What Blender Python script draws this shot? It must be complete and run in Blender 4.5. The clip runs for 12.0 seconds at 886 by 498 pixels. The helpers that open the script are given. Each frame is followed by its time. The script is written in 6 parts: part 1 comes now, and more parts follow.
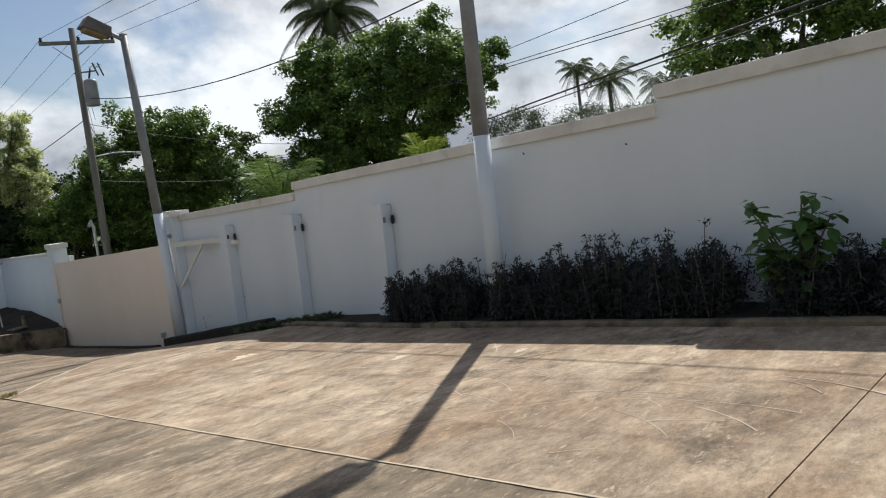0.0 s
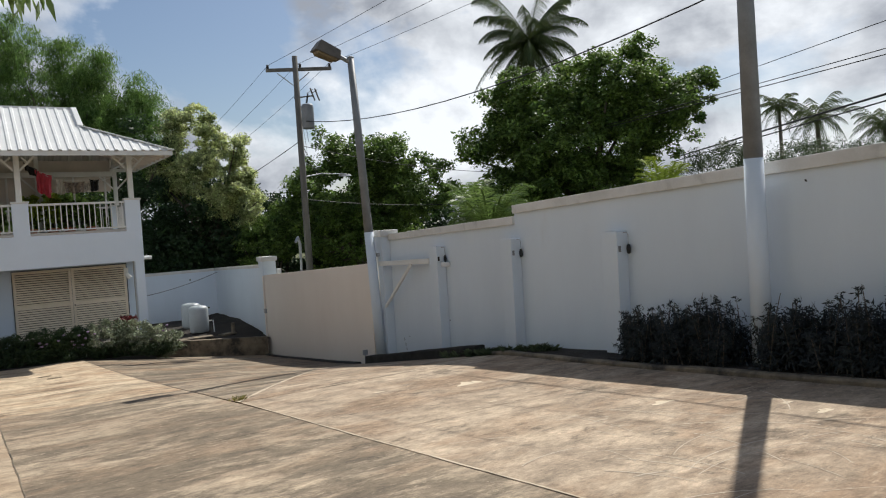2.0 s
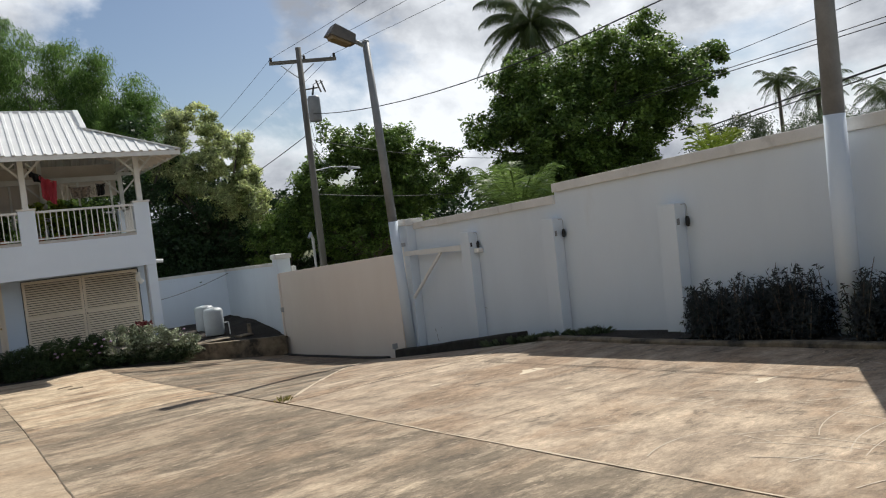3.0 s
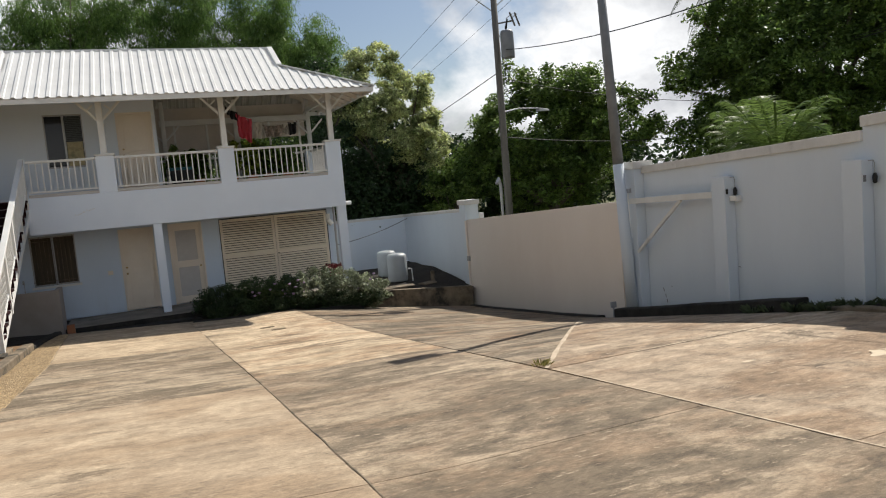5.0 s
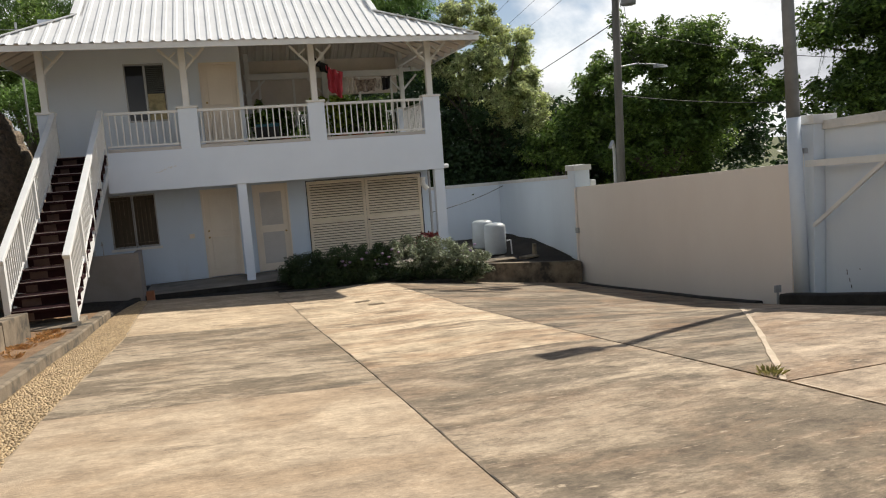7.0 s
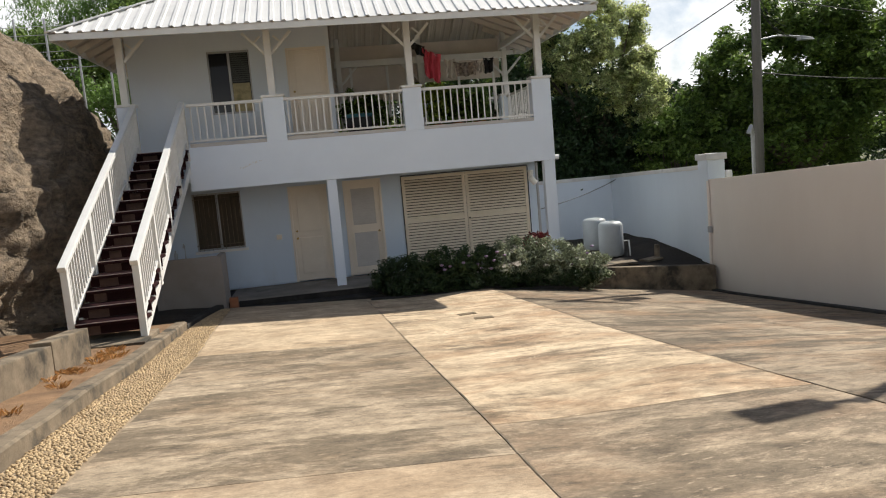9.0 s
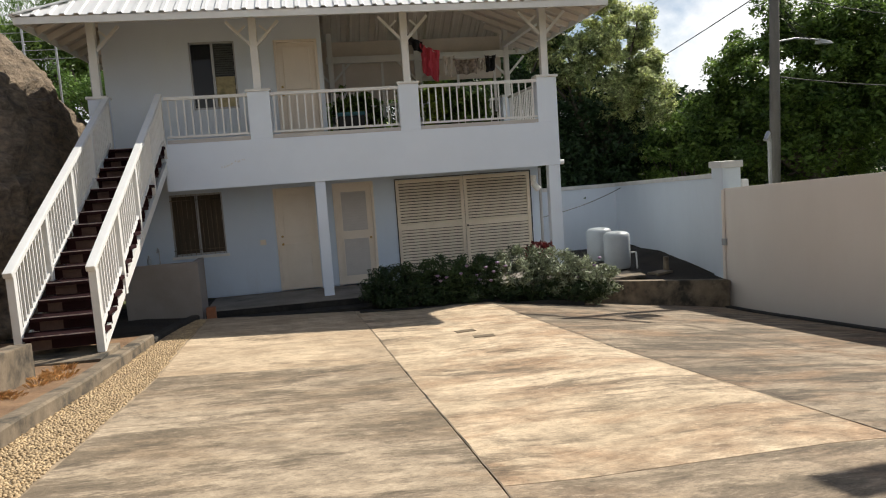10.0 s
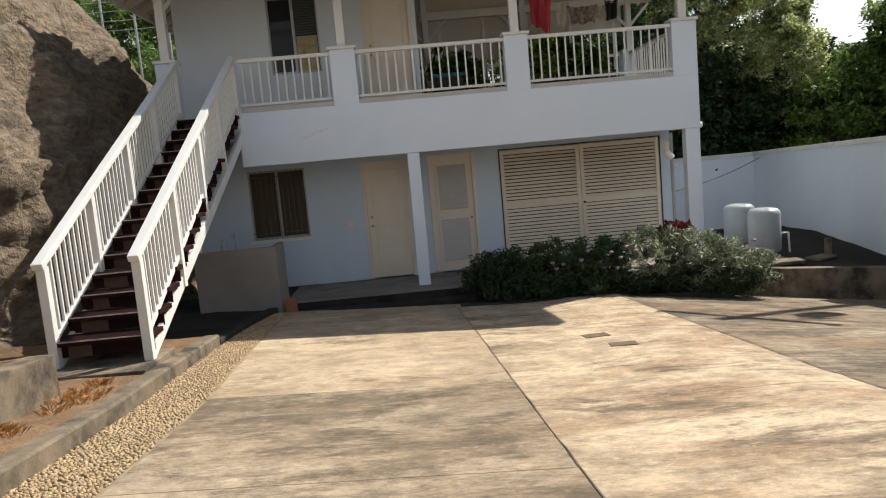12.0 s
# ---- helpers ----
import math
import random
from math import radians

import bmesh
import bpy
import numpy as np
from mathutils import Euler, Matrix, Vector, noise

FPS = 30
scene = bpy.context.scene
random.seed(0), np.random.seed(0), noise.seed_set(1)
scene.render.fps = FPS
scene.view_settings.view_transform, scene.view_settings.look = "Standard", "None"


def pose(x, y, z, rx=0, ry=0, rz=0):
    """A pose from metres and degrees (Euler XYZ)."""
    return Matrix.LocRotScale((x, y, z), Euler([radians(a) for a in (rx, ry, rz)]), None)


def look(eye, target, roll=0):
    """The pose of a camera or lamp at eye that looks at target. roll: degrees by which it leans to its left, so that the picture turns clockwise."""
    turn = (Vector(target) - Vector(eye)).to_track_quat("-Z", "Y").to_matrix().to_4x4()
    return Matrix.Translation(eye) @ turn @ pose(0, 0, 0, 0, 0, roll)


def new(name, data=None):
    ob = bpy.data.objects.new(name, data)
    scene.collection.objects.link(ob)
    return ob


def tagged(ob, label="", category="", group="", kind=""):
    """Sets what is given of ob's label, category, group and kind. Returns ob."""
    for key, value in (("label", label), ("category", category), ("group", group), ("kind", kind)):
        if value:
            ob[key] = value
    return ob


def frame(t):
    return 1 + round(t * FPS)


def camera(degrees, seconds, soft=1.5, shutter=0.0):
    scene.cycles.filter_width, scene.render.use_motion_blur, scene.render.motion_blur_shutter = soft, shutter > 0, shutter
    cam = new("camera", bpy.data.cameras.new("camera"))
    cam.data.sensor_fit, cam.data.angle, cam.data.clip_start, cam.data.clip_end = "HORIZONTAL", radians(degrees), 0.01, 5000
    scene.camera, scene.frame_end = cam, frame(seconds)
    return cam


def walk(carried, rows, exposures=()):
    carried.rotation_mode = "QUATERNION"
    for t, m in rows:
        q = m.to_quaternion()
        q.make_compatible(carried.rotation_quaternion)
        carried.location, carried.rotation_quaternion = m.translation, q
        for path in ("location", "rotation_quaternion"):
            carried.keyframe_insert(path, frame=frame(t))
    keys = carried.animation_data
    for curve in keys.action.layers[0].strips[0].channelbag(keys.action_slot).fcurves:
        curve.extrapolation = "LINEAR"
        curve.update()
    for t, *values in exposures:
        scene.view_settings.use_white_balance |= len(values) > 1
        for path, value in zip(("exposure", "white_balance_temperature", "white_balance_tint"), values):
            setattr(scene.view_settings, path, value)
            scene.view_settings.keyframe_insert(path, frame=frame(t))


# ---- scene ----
cam = camera(62.5, 12.0, soft=1.1)
PATH = [
    (0, (-1.873, 3.98, 2.505), (-0.452, 5.372, 2.295), -6.2),
    (0.5, (-1.974, 4.099, 2.479), (-0.663, 5.601, 2.317), -0.5),
    (1, (-2.021, 4.283, 2.452), (-0.84, 5.893, 2.342), 0.4),
    (1.5, (-2.074, 4.634, 2.417), (-1.006, 6.322, 2.312), -1.5),
    (2, (-2.134, 5.035, 2.436), (-1.05, 6.714, 2.356), -3.5),
    (2.5, (-2.252, 5.422, 2.395), (-1.141, 7.083, 2.307), -5.8),
    (4.5, (-2.864, 7.318, 2.265), (-1.976, 9.103, 2.106), -5.5),
    (5, (-2.971, 7.867, 2.268), (-2.238, 9.718, 2.079), -5.0),
    (5.5, (-3.071, 8.411, 2.222), (-2.423, 10.284, 1.954), -4.8),
    (6, (-3.119, 8.907, 2.212), (-2.488, 10.783, 1.925), -5.7),
    (6.5, (-3.156, 9.501, 2.126), (-2.563, 11.393, 1.869), -5.1),
    (8.5, (-3.014, 11.436, 1.936), (-2.635, 13.385, 1.69), -4.4),
    (9, (-3.008, 12.019, 1.917), (-2.7, 13.982, 1.685), -5.0),
    (9.5, (-2.923, 12.558, 1.853), (-2.607, 14.52, 1.632), -3.8),
    (10, (-2.881, 13.097, 1.822), (-2.554, 15.059, 1.61), -4.0),
    (10.5, (-2.844, 13.637, 1.784), (-2.553, 15.606, 1.59), -4.8),
    (11, (-2.875, 14.181, 1.723), (-2.749, 16.168, 1.529), -5.4),
    (11.5, (-2.867, 14.702, 1.69), (-2.794, 16.688, 1.467), -6.0),
    (12, (-2.86, 15.203, 1.653), (-2.793, 17.187, 1.407), -5.1),
]
walk(cam, [(t, look(eye, target, roll)) for t, eye, target, roll in PATH],
     exposures=[(0, 0.08, 6120, 9), (2.7, 0.08, 6150, 9), (5.0, 0.14, 6400, 10), (7.0, 0.25, 6450, 10), (12.0, 0.33, 6420, 10)])

# ---- world, sun ----
SUN_FROM = Vector((0.843 * math.cos(radians(48)), 0.538 * math.cos(radians(48)), math.sin(radians(48))))
world = bpy.data.worlds.new("world")
scene.world = world
world.use_nodes = True
wn, wl = world.node_tree.nodes, world.node_tree.links
wn.clear()
sky = wn.new("ShaderNodeTexSky")
sky.sky_type = "NISHITA"
sky.sun_disc = False
sky.sun_elevation = radians(48)
sky.sun_rotation = math.atan2(SUN_FROM.x, SUN_FROM.y)
sky.air_density, sky.dust_density, sky.ozone_density = 1.0, 1.2, 1.0
bg_sky = wn.new("ShaderNodeBackground")
bg_sky.inputs["Strength"].default_value = 0.075
bg_cloud = wn.new("ShaderNodeBackground")
bg_cloud.inputs["Strength"].default_value = 0.82
cover = wn.new("ShaderNodeTexNoise")
cover.inputs["Scale"].default_value = 2.1
cover.inputs["Detail"].default_value = 9
cover.inputs["Roughness"].default_value = 0.55
cover.inputs["Distortion"].default_value = 0.2
cover_ramp = wn.new("ShaderNodeValToRGB")
cover_ramp.color_ramp.elements[0].position, cover_ramp.color_ramp.elements[1].position = 0.345, 0.42
shade = wn.new("ShaderNodeTexNoise")
shade.inputs["Scale"].default_value = 4.0
shade.inputs["Detail"].default_value = 10
shade.inputs["Roughness"].default_value = 0.56
shade.inputs["Distortion"].default_value = 0.15
shade_ramp = wn.new("ShaderNodeValToRGB")
shade_ramp.color_ramp.elements[0].position, shade_ramp.color_ramp.elements[1].position = 0.40, 0.60
shade_ramp.color_ramp.elements[0].color = (0.42, 0.435, 0.475, 1)
shade_ramp.color_ramp.elements[1].color = (1.16, 1.16, 1.155, 1)
tc_sky = wn.new("ShaderNodeTexCoord")
flat = wn.new("ShaderNodeMapping")
flat.inputs["Scale"].default_value = (1.0, 1.0, 1.45)
flat.inputs["Location"].default_value = (0.35, 0.1, 0.2)
wl.new(tc_sky.outputs["Generated"], flat.inputs["Vector"])
wl.new(flat.outputs[0], cover.inputs["Vector"])
wl.new(flat.outputs[0], shade.inputs["Vector"])
height = wn.new("ShaderNodeSeparateXYZ")
wl.new(tc_sky.outputs["Generated"], height.inputs[0])
open_up = wn.new("ShaderNodeMath")
open_up.operation = "MULTIPLY_ADD"
open_up.inputs[1].default_value = -0.25
wl.new(height.outputs["Z"], open_up.inputs[0])
wl.new(cover.outputs[0], open_up.inputs[2])
mix_sky = wn.new("ShaderNodeMixShader")
w_out = wn.new("ShaderNodeOutputWorld")
wl.new(sky.outputs[0], bg_sky.inputs["Color"])
wl.new(open_up.outputs[0], cover_ramp.inputs[0])
wl.new(shade.outputs[0], shade_ramp.inputs[0])
wl.new(shade_ramp.outputs[0], bg_cloud.inputs["Color"])
wl.new(cover_ramp.outputs[0], mix_sky.inputs[0])
wl.new(bg_sky.outputs[0], mix_sky.inputs[1])
wl.new(bg_cloud.outputs[0], mix_sky.inputs[2])
wl.new(mix_sky.outputs[0], w_out.inputs[0])

sun_data = bpy.data.lights.new("sun", "SUN")
sun_data.energy, sun_data.angle, sun_data.color = 5.0, radians(0.53), (1.0, 0.93, 0.82)
sun = new("sun", sun_data)
sun.matrix_world = look(SUN_FROM * 60, (0, 0, 0))


# ---- materials ----
def hexa(c):
    return (c[0], c[1], c[2], 1)


def material(name, light, dark, scale=3.0, grain=60.0, rough=0.8, bump=0.15, metal=0.0, stain=None, stain_at=(0.55, 0.75),
             stain_scale=0.8, stretch=(1, 1, 1), island=0.0, spec=0.4, distance=0.01, translucent=0.0):
    """Two scales of noise between two colours, an optional third colour as stains, and a fine bump."""
    m = bpy.data.materials.new(name)
    m.use_nodes = True
    n, l = m.node_tree.nodes, m.node_tree.links
    b = n["Principled BSDF"]
    b.inputs["Roughness"].default_value, b.inputs["Metallic"].default_value = rough, metal
    b.inputs["Specular IOR Level"].default_value = spec
    tc = n.new("ShaderNodeTexCoord")
    mp = n.new("ShaderNodeMapping")
    mp.inputs["Scale"].default_value = stretch
    geo = n.new("ShaderNodeNewGeometry")
    l.new(geo.outputs["Position"], mp.inputs["Vector"])
    big = n.new("ShaderNodeTexNoise")
    big.inputs["Scale"].default_value, big.inputs["Detail"].default_value, big.inputs["Roughness"].default_value = scale, 6, 0.62
    fine = n.new("ShaderNodeTexNoise")
    fine.inputs["Scale"].default_value, fine.inputs["Detail"].default_value, fine.inputs["Roughness"].default_value = grain, 4, 0.7
    l.new(mp.outputs[0], big.inputs["Vector"])
    l.new(geo.outputs["Position"], fine.inputs["Vector"])
    add = n.new("ShaderNodeMath")
    add.operation = "MULTIPLY_ADD"
    add.inputs[1].default_value = 0.35
    l.new(fine.outputs[0], add.inputs[0])
    l.new(big.outputs[0], add.inputs[2])
    ramp = n.new("ShaderNodeValToRGB")
    ramp.color_ramp.elements[0].position, ramp.color_ramp.elements[1].position = 0.45, 0.9
    ramp.color_ramp.elements[0].color, ramp.color_ramp.elements[1].color = hexa(dark), hexa(light)
    l.new(add.outputs[0], ramp.inputs[0])
    col = ramp.outputs[0]
    if stain:
        st = n.new("ShaderNodeTexNoise")
        st.inputs["Scale"].default_value, st.inputs["Detail"].default_value, st.inputs["Roughness"].default_value = stain_scale, 8, 0.65
        l.new(mp.outputs[0], st.inputs["Vector"])
        sr = n.new("ShaderNodeValToRGB")
        sr.color_ramp.elements[0].position, sr.color_ramp.elements[1].position = stain_at
        l.new(st.outputs[0], sr.inputs[0])
        mx = n.new("ShaderNodeMix")
        mx.data_type = "RGBA"
        l.new(sr.outputs[0], mx.inputs["Factor"])
        l.new(col, mx.inputs["A"])
        mx.inputs["B"].default_value = hexa(stain)
        col = mx.outputs["Result"]
    if island:
        hs = n.new("ShaderNodeHueSaturation")
        ml = n.new("ShaderNodeMath")
        ml.operation = "MULTIPLY_ADD"
        ml.inputs[1].default_value, ml.inputs[2].default_value = island, 1 - island / 2
        l.new(geo.outputs["Random Per Island"], ml.inputs[0])
        l.new(ml.outputs[0], hs.inputs["Value"])
        l.new(col, hs.inputs["Color"])
        col = hs.outputs[0]
    l.new(col, b.inputs["Base Color"])
    if bump:
        bp = n.new("ShaderNodeBump")
        bp.inputs["Strength"].default_value, bp.inputs["Distance"].default_value = bump, distance
        l.new(fine.outputs[0], bp.inputs["Height"])
        l.new(bp.outputs[0], b.inputs["Normal"])
    if translucent:
        tr = n.new("ShaderNodeBsdfTranslucent")
        l.new(col, tr.inputs["Color"])
        ms = n.new("ShaderNodeMixShader")
        ms.inputs[0].default_value = translucent
        l.new(b.outputs[0], ms.inputs[1])
        l.new(tr.outputs[0], ms.inputs[2])
        l.new(ms.outputs[0], n["Material Output"].inputs["Surface"])
    return m


M_WALL = material("white_wall_paint", (0.69, 0.755, 0.825), (0.62, 0.68, 0.75), 0.8, 90, 0.85, 0.12, stain=(0.52, 0.53, 0.53), stain_at=(0.62, 0.95), stretch=(1, 1, 0.3))
M_CAP = material("white_coping", (0.72, 0.71, 0.69), (0.55, 0.54, 0.51), 2.0, 60, 0.85, 0.15, stain=(0.30, 0.29, 0.27), stain_at=(0.58, 0.85), stain_scale=2.5)
M_HOUSE = material("pale_blue_wall_paint", (0.77, 0.85, 0.95), (0.71, 0.79, 0.89), 0.8, 90, 0.8, 0.1)
# Bluer paint, also dimmed for the shade under the balcony.
M_LOWER = material("shade_dimmed_blue_wall_paint", (0.60, 0.70, 0.815), (0.53, 0.62, 0.73), 0.7, 90, 0.85, 0.1, stain=(0.48, 0.53, 0.58), stain_at=(0.55, 0.85), stretch=(1, 1, 0.4))
M_WHITE = material("white_gloss_paint", (0.78, 0.78, 0.76), (0.68, 0.68, 0.66), 3, 60, 0.5, 0.05)
M_CREAM = material("cream_door_paint", (0.78, 0.71, 0.61), (0.70, 0.63, 0.53), 2, 50, 0.55, 0.05)
M_LOUVRE = material("cream_louvre_paint", (0.78, 0.70, 0.57), (0.68, 0.60, 0.48), 3, 50, 0.55, 0.05, stain=(0.40, 0.33, 0.24), stain_at=(0.62, 0.9), stain_scale=3)
M_GATE = material("tan_gate_paint", (0.84, 0.775, 0.705), (0.77, 0.70, 0.63), 0.6, 80, 0.7, 0.08, stain=(0.40, 0.33, 0.28), stain_at=(0.66, 0.95), stretch=(1, 1, 0.4))


def concrete(name, pale, mid, dark, bias, seed, rough_mottle=1.0, wash_colour=(0.24, 0.15, 0.085), flecks=0.5, stretch=(0.42, 1.6, 1)):
    """Cast concrete: broad tone, streaks swept across the fall, small blotches, pale scuffs and a gritty grain."""
    m = bpy.data.materials.new(name)
    m.use_nodes = True
    n, l = m.node_tree.nodes, m.node_tree.links
    b = n["Principled BSDF"]
    b.inputs["Roughness"].default_value = 0.88
    b.inputs["Specular IOR Level"].default_value = 0.3
    geo = n.new("ShaderNodeNewGeometry")

    def layer(scale, stretch, lo, hi, detail=9, rough=0.68, shift=0.0, dist=0.0):
        mp = n.new("ShaderNodeMapping")
        mp.inputs["Scale"].default_value = stretch
        mp.inputs["Location"].default_value = (seed * 7.3 + shift, shift, 0)
        mp.inputs["Rotation"].default_value = (0, 0, radians(-9))
        l.new(geo.outputs["Position"], mp.inputs["Vector"])
        t = n.new("ShaderNodeTexNoise")
        t.inputs["Scale"].default_value, t.inputs["Detail"].default_value = scale, detail
        t.inputs["Roughness"].default_value, t.inputs["Distortion"].default_value = rough, dist
        l.new(mp.outputs[0], t.inputs["Vector"])
        r = n.new("ShaderNodeMapRange")
        r.inputs["From Min"].default_value, r.inputs["From Max"].default_value = lo, hi
        l.new(t.outputs[0], r.inputs["Value"])
        return r.outputs[0], t.outputs[0]

    def mix(fac, a, c, kind="MIX"):
        x = n.new("ShaderNodeMix")
        x.data_type, x.blend_type = "RGBA", kind
        if isinstance(fac, float):
            x.inputs["Factor"].default_value = fac
        else:
            l.new(fac, x.inputs["Factor"])
        for sock, v in (("A", a), ("B", c)):
            if isinstance(v, tuple):
                x.inputs[sock].default_value = hexa(v)
            else:
                l.new(v, x.inputs[sock])
        return x.outputs["Result"]

    def scaled(sock, k):
        x = n.new("ShaderNodeMath")
        x.operation = "MULTIPLY"
        x.inputs[1].default_value = k
        x.use_clamp = True
        l.new(sock, x.inputs[0])
        return x.outputs[0]

    tone, _ = layer(0.5, (1, 1.4, 1), 0.38, 0.62, 6, 0.6)
    wash, _ = layer(0.9, (0.7, 1.2, 1), 0.47, 0.60, 9, 0.66, 17.0, 0.4)
    streak, _ = layer(1.3, stretch, 0.505 - bias, 0.575 - bias, 12, 0.76, 3.0, 0.25)
    fine_streak, _ = layer(4.6, stretch, 0.53 - bias, 0.60 - bias, 10, 0.78, 31.0, 0.2)
    mottle, _ = layer(3.6, (0.8, 1.15, 1), 0.36, 0.64, 12, 0.78, 9.0)
    fleck, _ = layer(10.0, (0.55, 1.7, 1), 0.58, 0.64, 10, 0.76, 21.0)
    speck, _ = layer(26.0, (0.7, 1.5, 1), 0.34, 0.66, 8, 0.82, 47.0)
    scrape, _ = layer(5.5, (0.35, 3.2, 1), 0.60, 0.66, 10, 0.75, 83.0, 0.3)
    pit, _ = layer(17.0, (0.8, 1.3, 1), 0.62, 0.70, 6, 0.7, 63.0)
    grit, grit_raw = layer(70, (1, 1, 1), 0.28, 0.72, 6, 0.85)
    c = mix(tone, mid, pale)
    c = mix(scaled(wash, 0.72), c, wash_colour)
    c = mix(scaled(streak, 0.86), c, dark)
    c = mix(scaled(fine_streak, 0.46), c, dark)
    m_fac = n.new("ShaderNodeMapRange")
    m_fac.inputs["To Min"].default_value, m_fac.inputs["To Max"].default_value = 1 - 0.46 * rough_mottle, 1 + 0.34 * rough_mottle
    l.new(mottle, m_fac.inputs["Value"])
    m_col = n.new("ShaderNodeCombineColor")
    for k in range(3):
        l.new(m_fac.outputs[0], m_col.inputs[k])
    c = mix(1.0, c, m_col.outputs[0], "MULTIPLY")
    c = mix(scaled(fleck, flecks), c, pale)
    c = mix(scaled(pit, 0.5), c, dark)
    c = mix(scaled(scrape, 0.45), c, pale)
    s_fac = n.new("ShaderNodeMapRange")
    s_fac.inputs["To Min"].default_value, s_fac.inputs["To Max"].default_value = 0.76, 1.22
    l.new(speck, s_fac.inputs["Value"])
    s_col = n.new("ShaderNodeCombineColor")
    for k in range(3):
        l.new(s_fac.outputs[0], s_col.inputs[k])
    c = mix(1.0, c, s_col.outputs[0], "MULTIPLY")
    g = n.new("ShaderNodeMapRange")
    g.inputs["To Min"].default_value, g.inputs["To Max"].default_value = 0.80, 1.18
    l.new(grit, g.inputs["Value"])
    comb = n.new("ShaderNodeCombineColor")
    for k in range(3):
        l.new(g.outputs[0], comb.inputs[k])
    c = mix(1.0, c, comb.outputs[0], "MULTIPLY")
    l.new(c, b.inputs["Base Color"])
    bp = n.new("ShaderNodeBump")
    bp.inputs["Strength"].default_value, bp.inputs["Distance"].default_value = 0.5, 0.008
    l.new(grit_raw, bp.inputs["Height"])
    l.new(bp.outputs[0], b.inputs["Normal"])
    return m


M_CONC = concrete("weathered_tan_concrete", (0.475, 0.375, 0.268), (0.315, 0.24, 0.168), (0.15, 0.115, 0.08), -0.05, 1, 1.0, (0.25, 0.165, 0.10), 1.0, (0.7, 1.2, 1))
M_CONC_LEFT = concrete("streaked_tan_concrete", (0.51, 0.404, 0.282), (0.385, 0.298, 0.207), (0.20, 0.156, 0.107), -0.05, 6, 0.7, (0.33, 0.238, 0.153), 0.6, (0.5, 1.25, 1))
M_CONC_CLEAN = concrete("clean_pale_concrete", (0.55, 0.433, 0.296), (0.40, 0.31, 0.21), (0.19, 0.147, 0.10), -0.06, 7, 0.7, (0.36, 0.265, 0.17), 0.4, (0.5, 1.3, 1))
M_CONC_BROWN = concrete("stained_brown_concrete", (0.44, 0.35, 0.247), (0.30, 0.233, 0.16), (0.165, 0.13, 0.09), 0.03, 5, 1.0, (0.22, 0.15, 0.095), 0.9, (0.5, 1.2, 1))
M_CONC_DARK = concrete("grey_stained_concrete", (0.44, 0.353, 0.25), (0.312, 0.247, 0.173), (0.15, 0.118, 0.081), 0.02, 4, 0.9, (0.25, 0.178, 0.11), 0.6, (0.5, 1.3, 1))
M_CONC_PALE = concrete("pale_tan_concrete", (0.60, 0.477, 0.33), (0.425, 0.33, 0.22), (0.18, 0.138, 0.093), -0.02, 2, 0.9, (0.30, 0.185, 0.105), 0.7, (0.4, 1.4, 1))
M_CONC_GREY = concrete("grey_brown_concrete", (0.37, 0.297, 0.21), (0.25, 0.197, 0.138), (0.11, 0.088, 0.062), 0.02, 3, 0.9)
M_MORTAR = material("pale_joint_mortar", (0.62, 0.51, 0.38), (0.36, 0.29, 0.205), 5, 60, 0.9, 0.3)
M_BEDDING = material("tan_bedding_mortar", (0.36, 0.28, 0.185), (0.22, 0.168, 0.11), 5, 60, 0.9, 0.3)
M_SCUFF = material("pale_scuffed_concrete", (0.60, 0.51, 0.40), (0.40, 0.33, 0.25), 9, 90, 0.9, 0.2)
M_PATCH = material("cream_repair_mortar", (0.68, 0.58, 0.43), (0.55, 0.46, 0.33), 7, 90, 0.9, 0.2)
M_KERB = material("stained_kerb_concrete", (0.29, 0.232, 0.162), (0.12, 0.095, 0.066), 3, 50, 0.95, 0.5, stain=(0.05, 0.045, 0.036), stain_at=(0.47, 0.64), stain_scale=2.2)
# Real black staining, with porch and wall-foot shade darkened into the same colour.
M_DARKKERB = material("stained_shade_black_concrete", (0.052, 0.048, 0.041), (0.012, 0.0115, 0.0105), 3, 50, 0.95, 0.5, stain=(0.02, 0.02, 0.02), stain_at=(0.5, 0.75), stain_scale=2)
M_DRAIN = material("rusty_dark_iron", (0.20, 0.15, 0.095), (0.10, 0.075, 0.045), 6, 60, 0.9, 0.3)
M_SOIL = material("dry_soil", (0.32, 0.20, 0.11), (0.14, 0.085, 0.05), 3, 30, 1.0, 0.8, distance=0.03)
# Base colour taken down further to carry the shade of beds and under-stair yard.
M_EARTH = material("shade_darkened_earth", (0.046, 0.037, 0.028), (0.014, 0.012, 0.010), 1.5, 25, 1.0, 0.8, distance=0.03)
M_GROUND = material("grassy_ground", (0.12, 0.13, 0.05), (0.06, 0.065, 0.03), 0.8, 15, 1.0, 0.8, distance=0.04)
M_PEBBLE = material("tan_pebbles", (0.52, 0.385, 0.22), (0.32, 0.23, 0.13), 6, 80, 0.8, 0.1, island=0.6)
M_ROCK = material("weathered_rock", (0.37, 0.285, 0.195), (0.105, 0.082, 0.06), 4.5, 11, 0.95, 1.0, stain=(0.05, 0.044, 0.038), stain_at=(0.52, 0.74), stain_scale=1.1, distance=0.12, stretch=(1, 1, 2.6))
